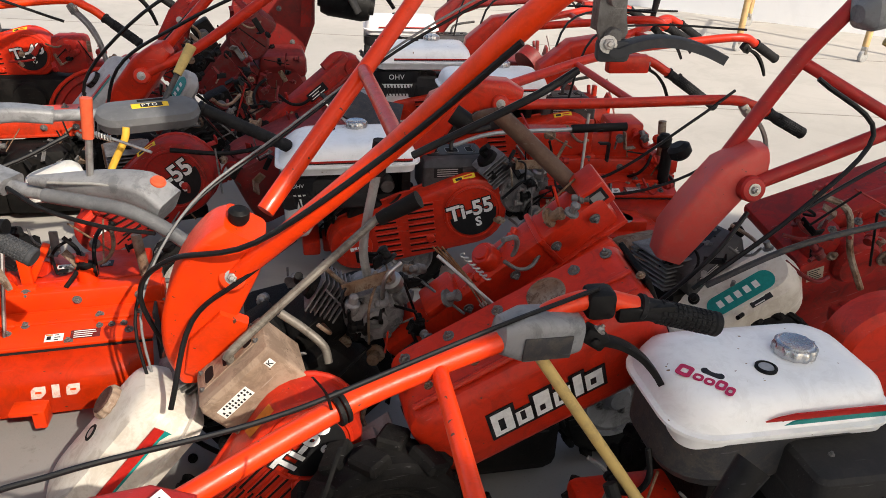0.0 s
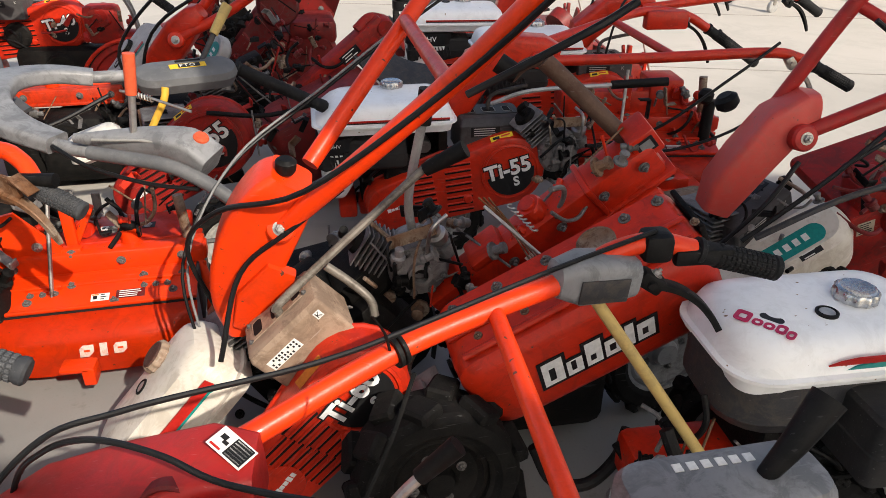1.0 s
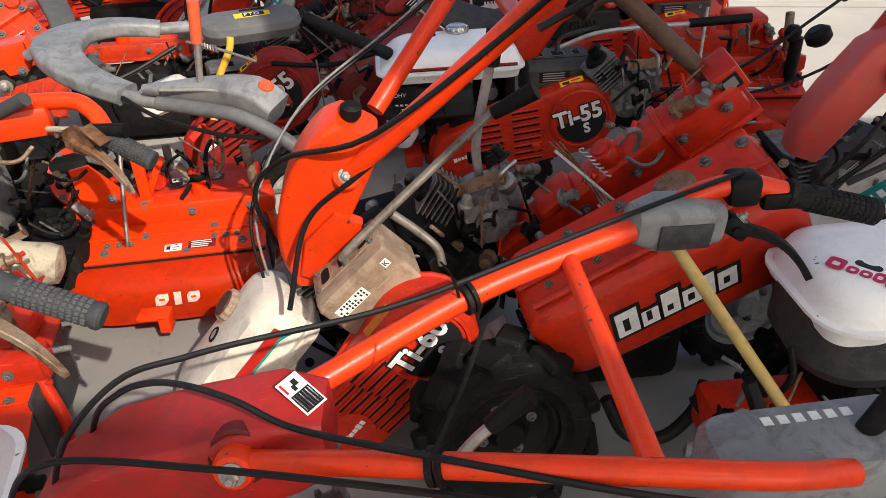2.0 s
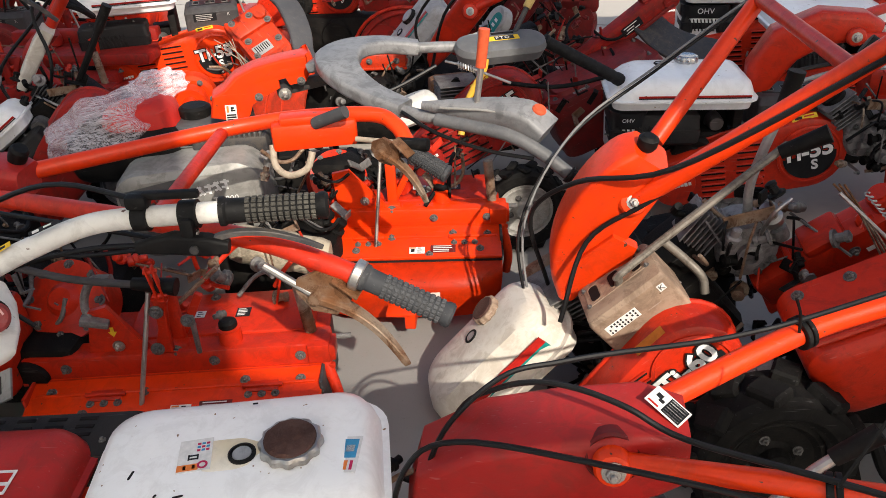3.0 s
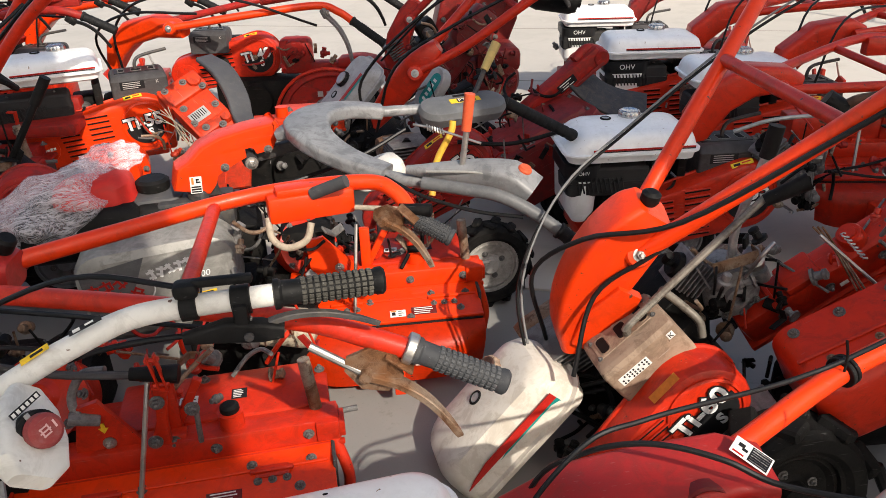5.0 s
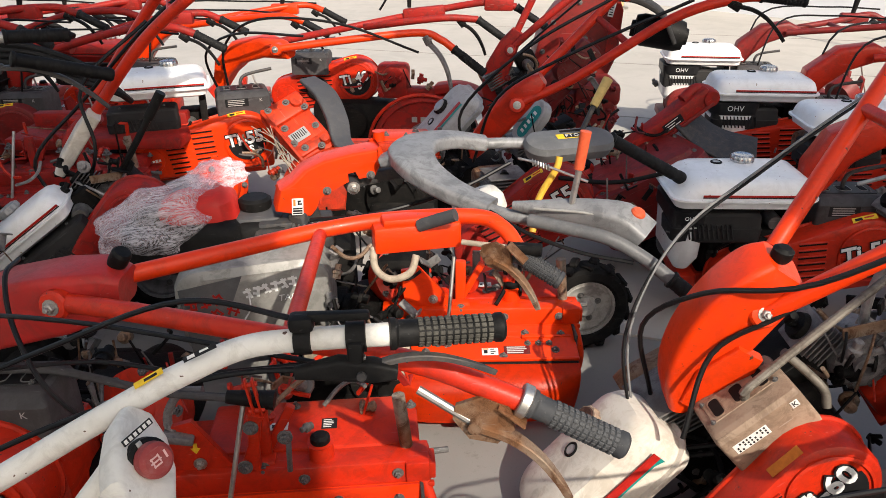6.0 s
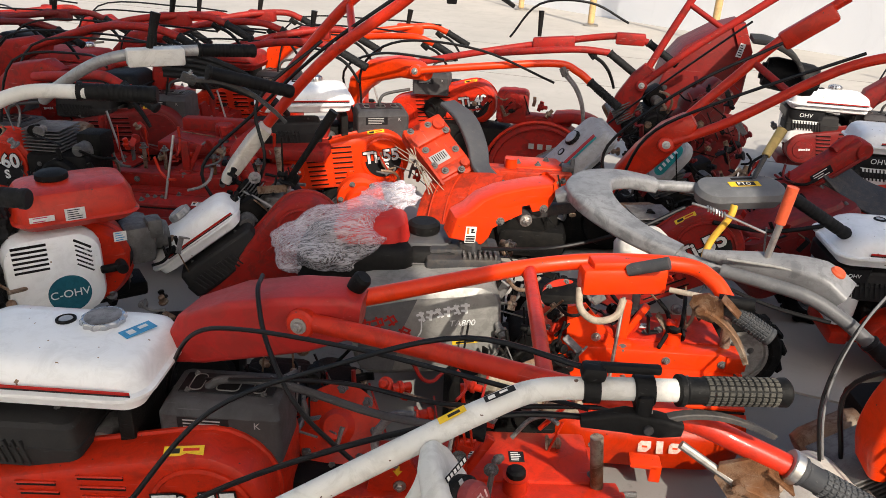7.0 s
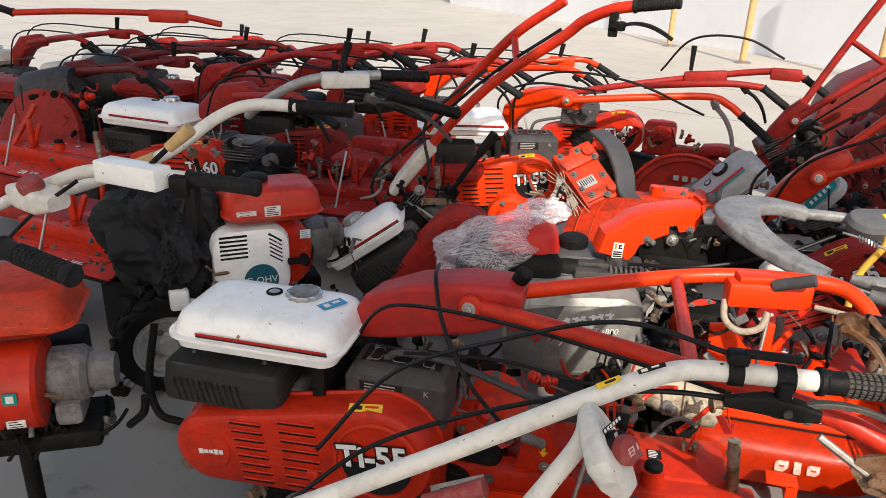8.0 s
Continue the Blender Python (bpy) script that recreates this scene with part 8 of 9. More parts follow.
part("handle_column", hood([(-2.62, 3.32, 0.52), (-2.58, 3.32, 0.61), (-2.48, 3.30, 0.69), (-2.33, 3.26, 0.725), (-2.24, 3.22, 0.715), (-2.19, 3.20, 0.70)], [(0.05, 0.03), (0.055, 0.05), (0.055, 0.055), (0.052, 0.048), (0.045, 0.036), (0.03, 0.02)], up=(-0.4, 0, 1), r=0.022), ORANGE, r_, "orange handle column")
pivot(r_, (-2.235, 3.15, 0.728), (0, -1, 0.1), ORANGE)
rail(r_, (-2.235, 3.15, 0.73), (-1.90, 3.26, 0.765), (-1.62, 3.36, 0.785), (-1.52, 3.37, 0.755), (-1.46, 3.37, 0.715), mat=ORANGE)
grip(r_, (-1.46, 3.37, 0.715), (-1.31, 3.34, 0.615), 0.019, GRIP)
clutch_lever(r_, (-1.58, 3.352, 0.752), (-1.44, 3.32, 0.50), CAST, 0.018)
rail(r_, (-2.30, 3.35, 0.73), (-2.10, 3.75, 0.74), (-1.75, 3.90, 0.80), (-1.40, 3.92, 0.86), (-1.24, 3.92, 0.84), mat=DULL_RED)
part("switch_box", moved(box(0.22, 0.05, 0.07, r=0.01), F((-1.72, 3.89, 0.80), 8, 6)), DULL_RED, r_)
part("rod_knob", tube([(-1.80, 3.89, 0.83), (-1.80, 3.89, 0.96)], 0.010, 10, False, 0.015), BLACK, r_)
part("switch_box", moved(box(0.15, 0.05, 0.06, r=0.01), F((-1.33, 3.92, 0.85), 4, 0)), DULL_RED, r_)
grip(r_, (-1.24, 3.92, 0.84), (-1.08, 3.92, 0.74), 0.019, GRIP, bumps=False)
grip(r_, (-1.42, 3.80, 0.79), (-1.27, 3.80, 0.69), 0.019, GRIP, bumps=False)
rail(r_, (-2.0, 3.72, 0.75), (-1.60, 3.74, 0.80), (-1.42, 3.80, 0.79), mat=DULL_RED)
clutch_lever(r_, (-1.50, 3.778, 0.775), (-1.36, 3.76, 0.63), BLACK, 0.016)
part("rotary_guard", loft([[(0.29 * f * math.cos(math.pi * q / 20), w, 0.28 * f * math.sin(math.pi * q / 20)) for q in range(21)] for f, w in ((0.85, 0.10), (1.0, 0.09), (1.0, -0.09), (0.93, -0.10), (0.90, -0.10), (0.88, -0.085))]), DULL_RED, r_, "dull red half-round rotary guard", F((-1.755, 4.06, 0.05), 6) @ Matrix.Scale(1.06, 4))
part("guard_rim", tube([F((-1.755, 3.955, 0.05), 6) @ V3((0.315 * math.cos(math.pi * q / 20), 0, 0.305 * math.sin(math.pi * q / 20))) for q in range(21)], 0.010, 8, False), RED, r_)
part("guard_end", hood([(-1.70, 4.10, 0.36), (-1.58, 4.10, 0.375), (-1.47, 4.09, 0.345), (-1.41, 4.08, 0.28), (-1.39, 4.08, 0.20)], [(0.07, 0.03)] * 5, up=(0.3, 0, 1), r=0.02, flow=True), DULL_RED, r_, "rounded red end of the rotary guard")
for q in range(3):
    part("emblem_bar", box(0.030, 0.003, 0.030, r=0), WORN_PRINT, r_, m=F((-1.80 + 0.05 * q, 3.945 + 0.005 * q, 0.215), 6), smooth=False)
cluster("gear_tower", (box(0.18, 0.12, 0.20, (0, 0, 0.06), 0.03), disc(0.06, 0.14, (0.0, 0, 0.10), "y"), disc(0.025, 0.17, (0.0, 0, 0.10), "y"), box(0.42, 0.10, 0.05, (0.14, 0, 0.0), 0.015)), DULL_RED, r_, m=F((-1.95, 4.08, 0.345), 4))
bits(r_, F((-1.95, 4.0, 0.40), 4), (0.25, 0.06, 0.06), 20, 66, (DULL_RED, RUST, ENGINE))
cluster("gear_fill", (box(0.5, 0.2, 0.24, r=0.05), disc(0.1, 0.24, axis="y")), ENGINE, r_, m=F((-2.2, 4.12, 0.16), 4))
cable(r_, (-2.55, 3.25, 0.50), (-2.52, 3.2, 0.72), (-2.30, 3.12, 0.86), (-1.95, 3.2, 0.84), (-1.62, 3.34, 0.70), r=0.006)
cable(r_, (-2.60, 3.28, 0.45), (-2.62, 3.2, 0.68), (-2.40, 3.1, 0.80), (-2.1, 3.15, 0.79), r=0.006)
cable(r_, (-1.95, 3.85, 0.82), (-1.80, 3.82, 1.00), (-1.55, 3.85, 1.02), (-1.35, 3.90, 0.93), r=0.006)

ct = tiller("grey-white tanked tiller wedged behind the orange rotary", -1.55, 3.25)
CT = basis((-1.475, 3.22, 0.385), (0.62, 0.22, 0.72), (-0.62, -0.42, 0.66))
tk = fuel_tank(ct, CT, 0.43, 0.27, 0.060, GREY_WHITE, BLACK, STEEL, (0.06, 0.03), (-0.02, 0.02), False)
part("stripe", box(0.30, 0.022, 0.0015, r=0), STRIPE_RED, tk, "dark red stripe", CT @ Matrix.Translation((-0.01, -0.070, 0.0615)), smooth=False)
part("stripe", box(0.30, 0.014, 0.0015, r=0), STRIPE_TEAL, tk, "teal stripe", CT @ Matrix.Translation((-0.01, -0.090, 0.0595)), smooth=False)
engine_block(ct, F((-1.46, 3.36, 0.24), 25, 25), seed=75)
# Added black mass hides the pale floor behind the fork.
cluster("gap_fill", (box(0.50, 0.30, 0.26, r=0.06), disc(0.13, 0.34, (0.10, 0, 0.03), "y"), box(0.22, 0.34, 0.14, (-0.16, 0, 0.06), 0.04)), ENGINE, ct, "black mass added to fill a dark gap", F((-1.42, 3.15, 0.14), 18))
bits(ct, F((-1.38, 3.02, 0.27), 18), (0.24, 0.08, 0.05), 26, 172, (ENGINE, CAST, RUST, BLACK))

# steep-handled machines on the right of the lane
x1 = tiller("dull red tiller with steep handle and grey-green marked tank", -1.05, 2.95)
part("handle_column", hood([(-1.27, 2.80, 0.40), (-1.23, 2.79, 0.47), (-1.16, 2.78, 0.56), (-1.08, 2.77, 0.655), (-1.02, 2.76, 0.71), (-1.00, 2.76, 0.725)], [(0.04, 0.02), (0.052, 0.045), (0.056, 0.056), (0.055, 0.055), (0.05, 0.04), (0.035, 0.025)], up=(-0.8, 0, 0.6), r=0.02), RED, x1, "red handle column")
pivot(x1, (-1.088, 2.715, 0.63), (0.1, -1, 0.2), RED, 0.03)
rail(x1, (-1.08, 2.72, 0.635), (-0.88, 2.74, 0.735), (-0.56, 2.75, 0.95), (-0.36, 2.75, 1.02), (-0.26, 2.75, 1.03), mat=RED, r=0.018)
grip(x1, (-0.28, 2.75, 1.03), (-0.13, 2.75, 1.015), 0.019, GRIP, bumps=False)
clutch_lever(x1, (-0.36, 2.745, 1.0), (-0.18, 2.72, 0.90), BLACK, 0.016)
rail(x1, (-1.04, 2.84, 0.70), (-0.90, 2.88, 0.85), (-0.72, 2.92, 1.04), (-0.55, 2.92, 1.18), mat=RED, r=0.018)
rail(x1, (-0.82, 2.90, 0.93), (-0.70, 2.745, 0.86), r=0.013, mat=DULL_RED, name="brace", curve=False)
part("switch_box", moved(box(0.20, 0.05, 0.07, r=0.012), F((-0.66, 2.92, 1.07), 0, 38)), RED, x1)
XP = basis((-1.069, 2.978, 0.504), (0.55, 0.10, 0.80), (-0.65, -0.60, 0.45))
xp = part("side_tank", loft([[(x, yy, z) for x, yy in rrect(0.20 - i, 0.12 - i, 0.055, 6)] for z, i in ((-0.06, 0.04), (-0.04, 0.0), (-0.008, 0.0), (0.0, 0.012))]), GREY_WHITE, x1, "grey-white small tank with green emblem", XP)
part("emblem_panel", loft([[(x, yy, z) for x, yy in rrect(0.15, 0.062, 0.03, 6)] for z in (0.0, 0.0015)]), STRIPE_TEAL, xp, "green emblem panel", XP @ Matrix.Translation((0.0, -0.012, 0.0005)))
for q in range(5):
    part("emblem_bar", box(0.012, 0.022, 0.001, r=0), PAPER, xp, m=XP @ Matrix.Translation((-0.046 + 0.022 * q, -0.012, 0.0022)), smooth=False)
bits(x1, F((-0.95, 2.95, 0.45), 20, 30), (0.25, 0.12, 0.15), 44, 39, (DARK_RED, ENGINE, RUST, BLACK, CAST))
engine_block(x1, F((-0.98, 3.08, 0.30), 25, 20), seed=77)
cable(x1, (-1.25, 2.70, 0.40), (-1.16, 2.68, 0.66), (-0.92, 2.68, 0.82), (-0.50, 2.70, 1.02), r=0.006)
cable(x1, (-1.28, 2.76, 0.40), (-1.30, 2.72, 0.60), (-1.05, 2.70, 0.85), (-0.75, 2.80, 1.02), r=0.006)

x2 = tiller("dull red tiller tipped up with its rotary hood in the air", -1.05, 3.60)
part("handle_column", hood([(-1.335, 3.76, 0.36), (-1.33, 3.76, 0.45), (-1.30, 3.755, 0.57), (-1.25, 3.75, 0.68), (-1.21, 3.75, 0.745)], [(0.045, 0.03), (0.06, 0.055), (0.062, 0.062), (0.058, 0.048), (0.04, 0.03)], up=(-0.9, 0, 0.4), r=0.02), DULL_RED, x2)
pivot(x2, (-1.235, 3.69, 0.66), (0, -1, 0.2), DULL_RED)
rail(x2, (-1.225, 3.78, 0.72), (-1.13, 3.79, 0.93), (-1.03, 3.80, 1.14), (-0.96, 3.80, 1.28), mat=DULL_RED, r=0.018)
rail(x2, (-1.22, 3.70, 0.68), (-1.02, 3.71, 0.86), (-0.79, 3.72, 1.04), (-0.60, 3.72, 1.19), mat=DULL_RED, r=0.018)
rail(x2, (-1.07, 3.795, 1.05), (-0.90, 3.715, 0.955), r=0.013, mat=DULL_RED, name="brace", curve=False)
XH = Matrix.Translation((-0.915, 4.36, 0.605)) @ Matrix.Rotation(radians(8), 4, "Z") @ Matrix.Scale(1.08, 4)
XO = ((-0.25, -0.10), (-0.21, 0.06), (-0.13, 0.17), (0.02, 0.26), (0.15, 0.30), (0.21, 0.16), (0.20, -0.06), (0.12, -0.26), (-0.14, -0.30))
xh = part("rotary_hood", loft([[(x * f, yy, z * f) for x, z in XO] for yy, f in ((0.30, 0.98), (0.29, 1.0), (0.0, 1.0), (-0.015, 0.985), (-0.022, 0.94))]), MAROON, x2, "dented dark red rotary hood standing in the air", XH)
part("hood_band", loft([[(x, yy, z) for x, z in ((0.085, 0.285), (0.145, 0.298), (0.205, 0.16), (0.175, -0.07), (0.125, -0.07), (0.145, 0.15))] for yy in (-0.034, -0.020)]), DULL_RED, xh, m=XH, smooth=False)
sticker(xh, XH @ Matrix.Translation((0.145, -0.0355, 0.165)) @ Matrix.Rotation(radians(12), 4, "Y") @ FACE, 0.028, 0.07, PAPER, print_rows(0.024, 0.06, 5, INK), "warning_label")
for q_x, q_z in ((-0.20, -0.05), (-0.15, 0.10), (-0.02, 0.20), (0.08, -0.15), (-0.06, -0.19), (0.02, 0.02)):
    bolt(xh, XH @ V3((q_x, -0.022, q_z)), XH.to_3x3() @ V3((0, -1, 0)), 0.010)
cluster("drum", (disc(0.085, 0.26, axis="x"), disc(0.05, 0.30, axis="x")), BLACK, x2, "black rubber drum", F((-0.50, 4.2, 0.69), 0, -8))
part("skirt", hood([(-0.73, 4.15, 0.875), (-0.63, 4.15, 0.865), (-0.50, 4.14, 0.795), (-0.42, 4.13, 0.655)], [(0.12, 0.012), (0.14, 0.014), (0.14, 0.012), (0.12, 0.010)], up=(0.5, 0, 1), r=0.008, flow=True), CASE_BLACK, x2, "black rubber skirt")
bits(x2, F((-1.05, 3.55, 0.5), 20, 30), (0.3, 0.12, 0.15), 50, 38, (DARK_RED, ENGINE, RUST, BLACK))
engine_block(x2, F((-1.20, 3.80, 0.45), 20, 30), seed=79)
cluster("gear_fill", (box(0.40, 0.26, 0.36, r=0.06), disc(0.14, 0.30, (0.08, 0, 0.05), "y"), disc(0.07, 0.34, (-0.10, 0, 0.10), "y"), box(0.24, 0.30, 0.12, (0.10, 0, 0.16), 0.03)), MAROON, x2, "dull red gear case", F((-0.92, 3.95, 0.26), 12))
bits(x2, F((-0.86, 3.78, 0.40), 12), (0.18, 0.06, 0.10), 30, 173, (DARK_RED, ENGINE, RUST, BLACK))
cluster("main_case", (box(0.5, 0.14, 0.14, r=0.03), disc(0.10, 0.18, (0.1, 0, 0), "y")), DARK_RED, x2, m=F((-1.0, 3.72, 0.50), 15, 50))
wheel(x2, (-1.05, 3.62, 0.15), (0.2, -0.95, 0), 0.15, 0.09)
cable(x2, (-1.36, 3.5, 0.50), (-1.22, 3.48, 0.64), (-1.05, 3.47, 0.80), (-0.80, 3.5, 1.02), r=0.005)

far_tiller("red tiller with white tank and white engine front", (-0.09, 3.48), 6, "Ti-55", RED, ohv=True, seed=81, lx=0.45)
far_tiller("red tiller with small white tank farther back", (-0.22, 4.60), 4, "", MAROON, low=0.06, ohv=True, seed=83, lx=0.44)
far_tiller("red tiller with white tank in the back row", (0.20, 3.05), 8, "", RED, seed=85, rot=False, low=0.02, turn=14)


# ---- left side of the crowd ----
u = tiller("tiller with red tank over a white engine shroud", -2.66, 1.42)
MU = F((-2.665, 1.445, 0), 50)
ut = part("fuel_tank", loft([[(x, y, z) for x, y in rrect(0.31 - i, 0.23 - i, 0.05, 5)] for z, i in ((-0.045, 0.03), (-0.03, 0.0), (-0.024, -0.012), (-0.018, 0.0), (0.03, 0.012), (0.052, 0.04), (0.060, 0.09))]), RED, u, "scuffed red fuel tank", MU @ Matrix.Translation((0, 0, 0.61)))
part("fuel_cap", lathe([(0.040, 0), (0.043, 0.006), (0.042, 0.018), (0.032, 0.024), (0, 0.025)], 28), BLACK, ut, m=MU @ Matrix.Translation((-0.04, 0.02, 0.668)))
sticker(ut, MU @ Matrix.Translation((-0.01, -0.118, 0.607)) @ FACE, 0.05, 0.034, PAPER, print_rows(0.044, 0.03, 5, INK), "warning_label")
sticker(ut, MU @ Matrix.Translation((-0.09, -0.118, 0.605)) @ FACE, 0.06, 0.016, PAPER, print_rows(0.05, 0.012, 2, PINK_INK), "warning_label")
us = part("fan_shroud", loft([[(x, y, z) for x, z in rrect(0.25 - i, 0.25 - i, 0.06, 5)] for y, i in ((0.12, 0.02), (-0.02, 0.0), (-0.05, 0.015), (-0.06, 0.05))]), WHITE, u, "white plastic fan shroud", MU @ Matrix.Translation((-0.08, -0.05, 0.425)))
for q in range(6):
    part("vent_slot", box(0.085, 0.004, 0.007, r=0.001, seg=1), SLOT, us, m=MU @ Matrix.Translation((-0.135, -0.109, 0.53 - 0.014 * q)), smooth=False)
    part("vent_slot", box(0.05, 0.004, 0.007, r=0.001, seg=1), SLOT, us, m=MU @ Matrix.Translation((-0.005, -0.108, 0.515 - 0.014 * q)) @ Matrix.Rotation(radians(35), 4, "Y"), smooth=False)
part("emblem_disc", lathe([(0.055, 0), (0.055, 0.003), (0, 0.003)], 30), EMBLEM_BLUE, us, "blue-green round emblem", MU @ Matrix.Translation((-0.055, -0.109, 0.375)) @ FACE)
words(us, "C-OHV", 0.032, MU @ Matrix.Translation((-0.055, -0.1125, 0.375)) @ FACE, LETTER, "lettering", 0.0006)
cluster("fan_ring", (disc(0.135, 0.10, axis="y", seg=40), disc(0.125, 0.16, axis="y", seg=40)), RED, u, "red fan ring", MU @ Matrix.Translation((0.005, 0.02, 0.42)))
cluster("side_casting", (box(0.12, 0.20, 0.16, r=0.03), disc(0.06, 0.12, (0.06, 0, 0), "x"), box(0.06, 0.08, 0.08, (0.06, -0.06, 0.06), 0.015)), CAST, u, "grey cast engine side", MU @ Matrix.Translation((0.16, 0.05, 0.44)) @ Matrix.Scale(0.78, 4))
part("stop_lever", join(box(0.05, 0.02, 0.022, r=0.006), disc(0.016, 0.05, (0.03, 0, 0), "y")), BLACK, u, m=MU @ Matrix.Translation((0.055, -0.115, 0.43)))
sticker(u, MU @ Matrix.Translation((0.10, -0.065, 0.50)) @ FACE, 0.035, 0.03, PAPER, print_rows(0.03, 0.026, 4, BLUE), "warning_label")
cluster("base_bracket", (box(0.34, 0.05, 0.04, r=0.012), box(0.06, 0.10, 0.07, (-0.14, 0.0, 0.03), 0.012)), WHITE, u, m=MU @ Matrix.Translation((-0.17, -0.07, 0.31)))
cluster("oil_can", (disc(0.055, 0.13, seg=28), disc(0.03, 0.04, (0, 0, 0.08))), BLACK, u, m=MU @ Matrix.Translation((-0.24, 0.04, 0.40)))
sticker(u, MU @ Matrix.Translation((-0.235, -0.0155, 0.40)) @ FACE, 0.04, 0.035, PAPER, print_rows(0.034, 0.03, 4, INK), "warning_label")
# Added black filler for the dark gap beside the engine.
cluster("gap_fill", (box(0.34, 0.22, 0.24, r=0.05), disc(0.09, 0.26, (0.06, 0, 0.0), "y")), ENGINE, u, "black mass added to fill a dark gap", F((-2.36, 1.46, 0.15), 30))
bits(u, F((-2.34, 1.42, 0.28), 30), (0.18, 0.08, 0.05), 20, 153)
bits(u, MU @ Matrix.Translation((0.05, 0.0, 0.34)), (0.26, 0.12, 0.10), 30, 33)
engine_block(u, MU @ Matrix.Translation((0.0, 0.10, 0.36)), seed=91)
rail(u, (-2.95, 0.92, 0.72), (-2.80, 0.96, 0.78), (-2.63, 1.02, 0.86), (-2.56, 1.13, 0.94), (-2.50, 1.20, 0.972), (-2.38, 1.25, 0.975), mat=OFFWHITE, r=0.0165)
rail(u, (-2.72, 0.985, 0.815), (-2.655, 1.005, 0.845), r=0.0185, mat=POLE, name="tube_sleeve", curve=False)
grip(u, (-2.40, 1.245, 0.976), (-2.245, 1.32, 0.968), 0.0195, BLACK, bumps=False)
wheel(u, (-2.86, 1.14, 0.17), (0.80, -0.6, 0), 0.17, 0.10, SILVER)
part("wheel_stand", tube([(-2.79, 1.04, 0.30), (-2.77, 0.98, 0.14), (-2.72, 0.96, 0.05), (-2.66, 0.99, 0.02)], 0.012, 12), BLACK, u)

s_ = tiller("dull red tiller with long rotary deck and off-white handle", -3.05, 2.35)
rotary(s_, F((-2.86, 2.34, 0.38), 12), DULL_RED, 0.74, seed=8, left_case=False)
cluster("deck_rear", (box(0.72, 0.26, 0.05, r=0.012), box(0.66, 0.06, 0.08, (0, 0.1, 0.04), 0.01), disc(0.04, 0.05, (-0.12, 0.03, 0.05)), disc(0.04, 0.05, (0.16, 0.05, 0.05))), DULL_RED, s_, m=F((-2.82, 2.64, 0.44), 12))
part("cast_emblem", loft([[(x, y, z) for x, y in rrect(0.085, 0.045, 0.022, 6)] for z in (0.0, 0.003)]), SILVER, s_, m=F((-3.014, 2.245, 0.312), 12, 0, 15))
for x in (-3.15, -3.05, -2.82, -2.70, -2.62):
    part("adjuster_pin", tube([(x, 2.36, 0.34), (x + 0.01, 2.35, 0.47)], 0.008, 8, False), RUST, s_)
    bolt(s_, (x + 0.01, 2.35, 0.46), (0, 0, 1), 0.012)
belt_cover(s_, F((-3.72, 1.95, 0.41), 12), (-0.10, 0), 0.09, (0.22, 0.03), 0.125, 0.09, RED, "Ti-60", maker=False)
engine_block(s_, F((-3.30, 2.12, 0.42), 12), seed=93)
rail(s_, (-2.98, 1.72, 0.80), (-2.86, 1.68, 0.87), (-2.72, 1.68, 0.945), (-2.62, 1.74, 0.972), (-2.48, 1.88, 0.975), mat=SILVER, r=0.0165)
part("switch_box", moved(box(0.16, 0.055, 0.05, r=0.006), F((-2.57, 1.75, 0.965), 44)), OFFWHITE, s_, "off-white square switch box")
part("rod_knob", tube([(-2.58, 1.74, 0.99), (-2.56, 1.76, 1.09)], 0.010, 10, False, 0.015), BLACK, s_)
grip(s_, (-2.50, 1.86, 0.975), (-2.38, 1.99, 0.965), 0.0195, BLACK, bumps=False)
grip(s_, (-2.42, 1.78, 0.93), (-2.25, 1.98, 0.85), 0.0195, BLACK, bumps=False)
clutch_lever(s_, (-2.50, 1.80, 0.90), (-2.25, 1.95, 0.78), DARK_GREY, 0.016)
for q in range(5):
    cable(s_, (-2.86, 2.16, 0.90 - 0.02 * q), (-2.72, 2.22, 0.88 - 0.02 * q), (-2.58 + 0.02 * q, 2.30, 0.80 - 0.02 * q), (-2.50, 2.40, 0.66), r=0.012, mat=GRIP, name="hose")
bits(s_, F((-2.95, 2.42, 0.45), 12), (0.32, 0.16, 0.06), 40, 21, (DULL_RED, RUST, CAST, RED))
bits(s_, F((-3.28, 2.0, 0.5), 12), (0.2, 0.12, 0.14), 30, 22)

t_ = tiller("red tiller tipped nose down with tall handle tubes", -2.50, 2.0)
MT = basis((-2.505, 1.775, 0.405), (0.70, 0.42, 0.56), (-0.56, -0.30, 0.76))
fuel_tank(t_, MT, 0.33, 0.22, 0.060, WHITE, SILVER, SILVER, (-0.02, 0.06), None, True, label="dusty white fuel tank")
air_cleaner(t_, MT @ Matrix.Translation((0.03, -0.05, -0.10)), 0.28, 0.15, 0.10)
bits(t_, F((-2.42, 1.96, 0.42), 20), (0.16, 0.10, 0.18), 44, 40)
engine_block(t_, MT @ Matrix.Translation((0.06, 0.05, -0.16)), seed=95)
belt_cover(t_, basis((-2.135, 1.80, 0.455), (0.30, 0.10, 0.335), (-0.66, -0.30, 0.70)), (-0.40, 0.0), 0.085, (0.0, 0.0), 0.105, 0.09, DULL_RED, "", maker=False, slots=False, warn=DULL_RED)
cluster("gear_fill", (box(0.22, 0.16, 0.20, r=0.04), disc(0.06, 0.2, axis="y"), box(0.12, 0.12, 0.22, (0.1, 0, 0.05), 0.03)), ENGINE, t_, m=F((-2.36, 2.08, 0.34), 20, 40) @ Matrix.Scale(0.85, 4))
open_engine(t_, F((-2.33, 1.98, 0.44), 20, 20), 67, 0.95)
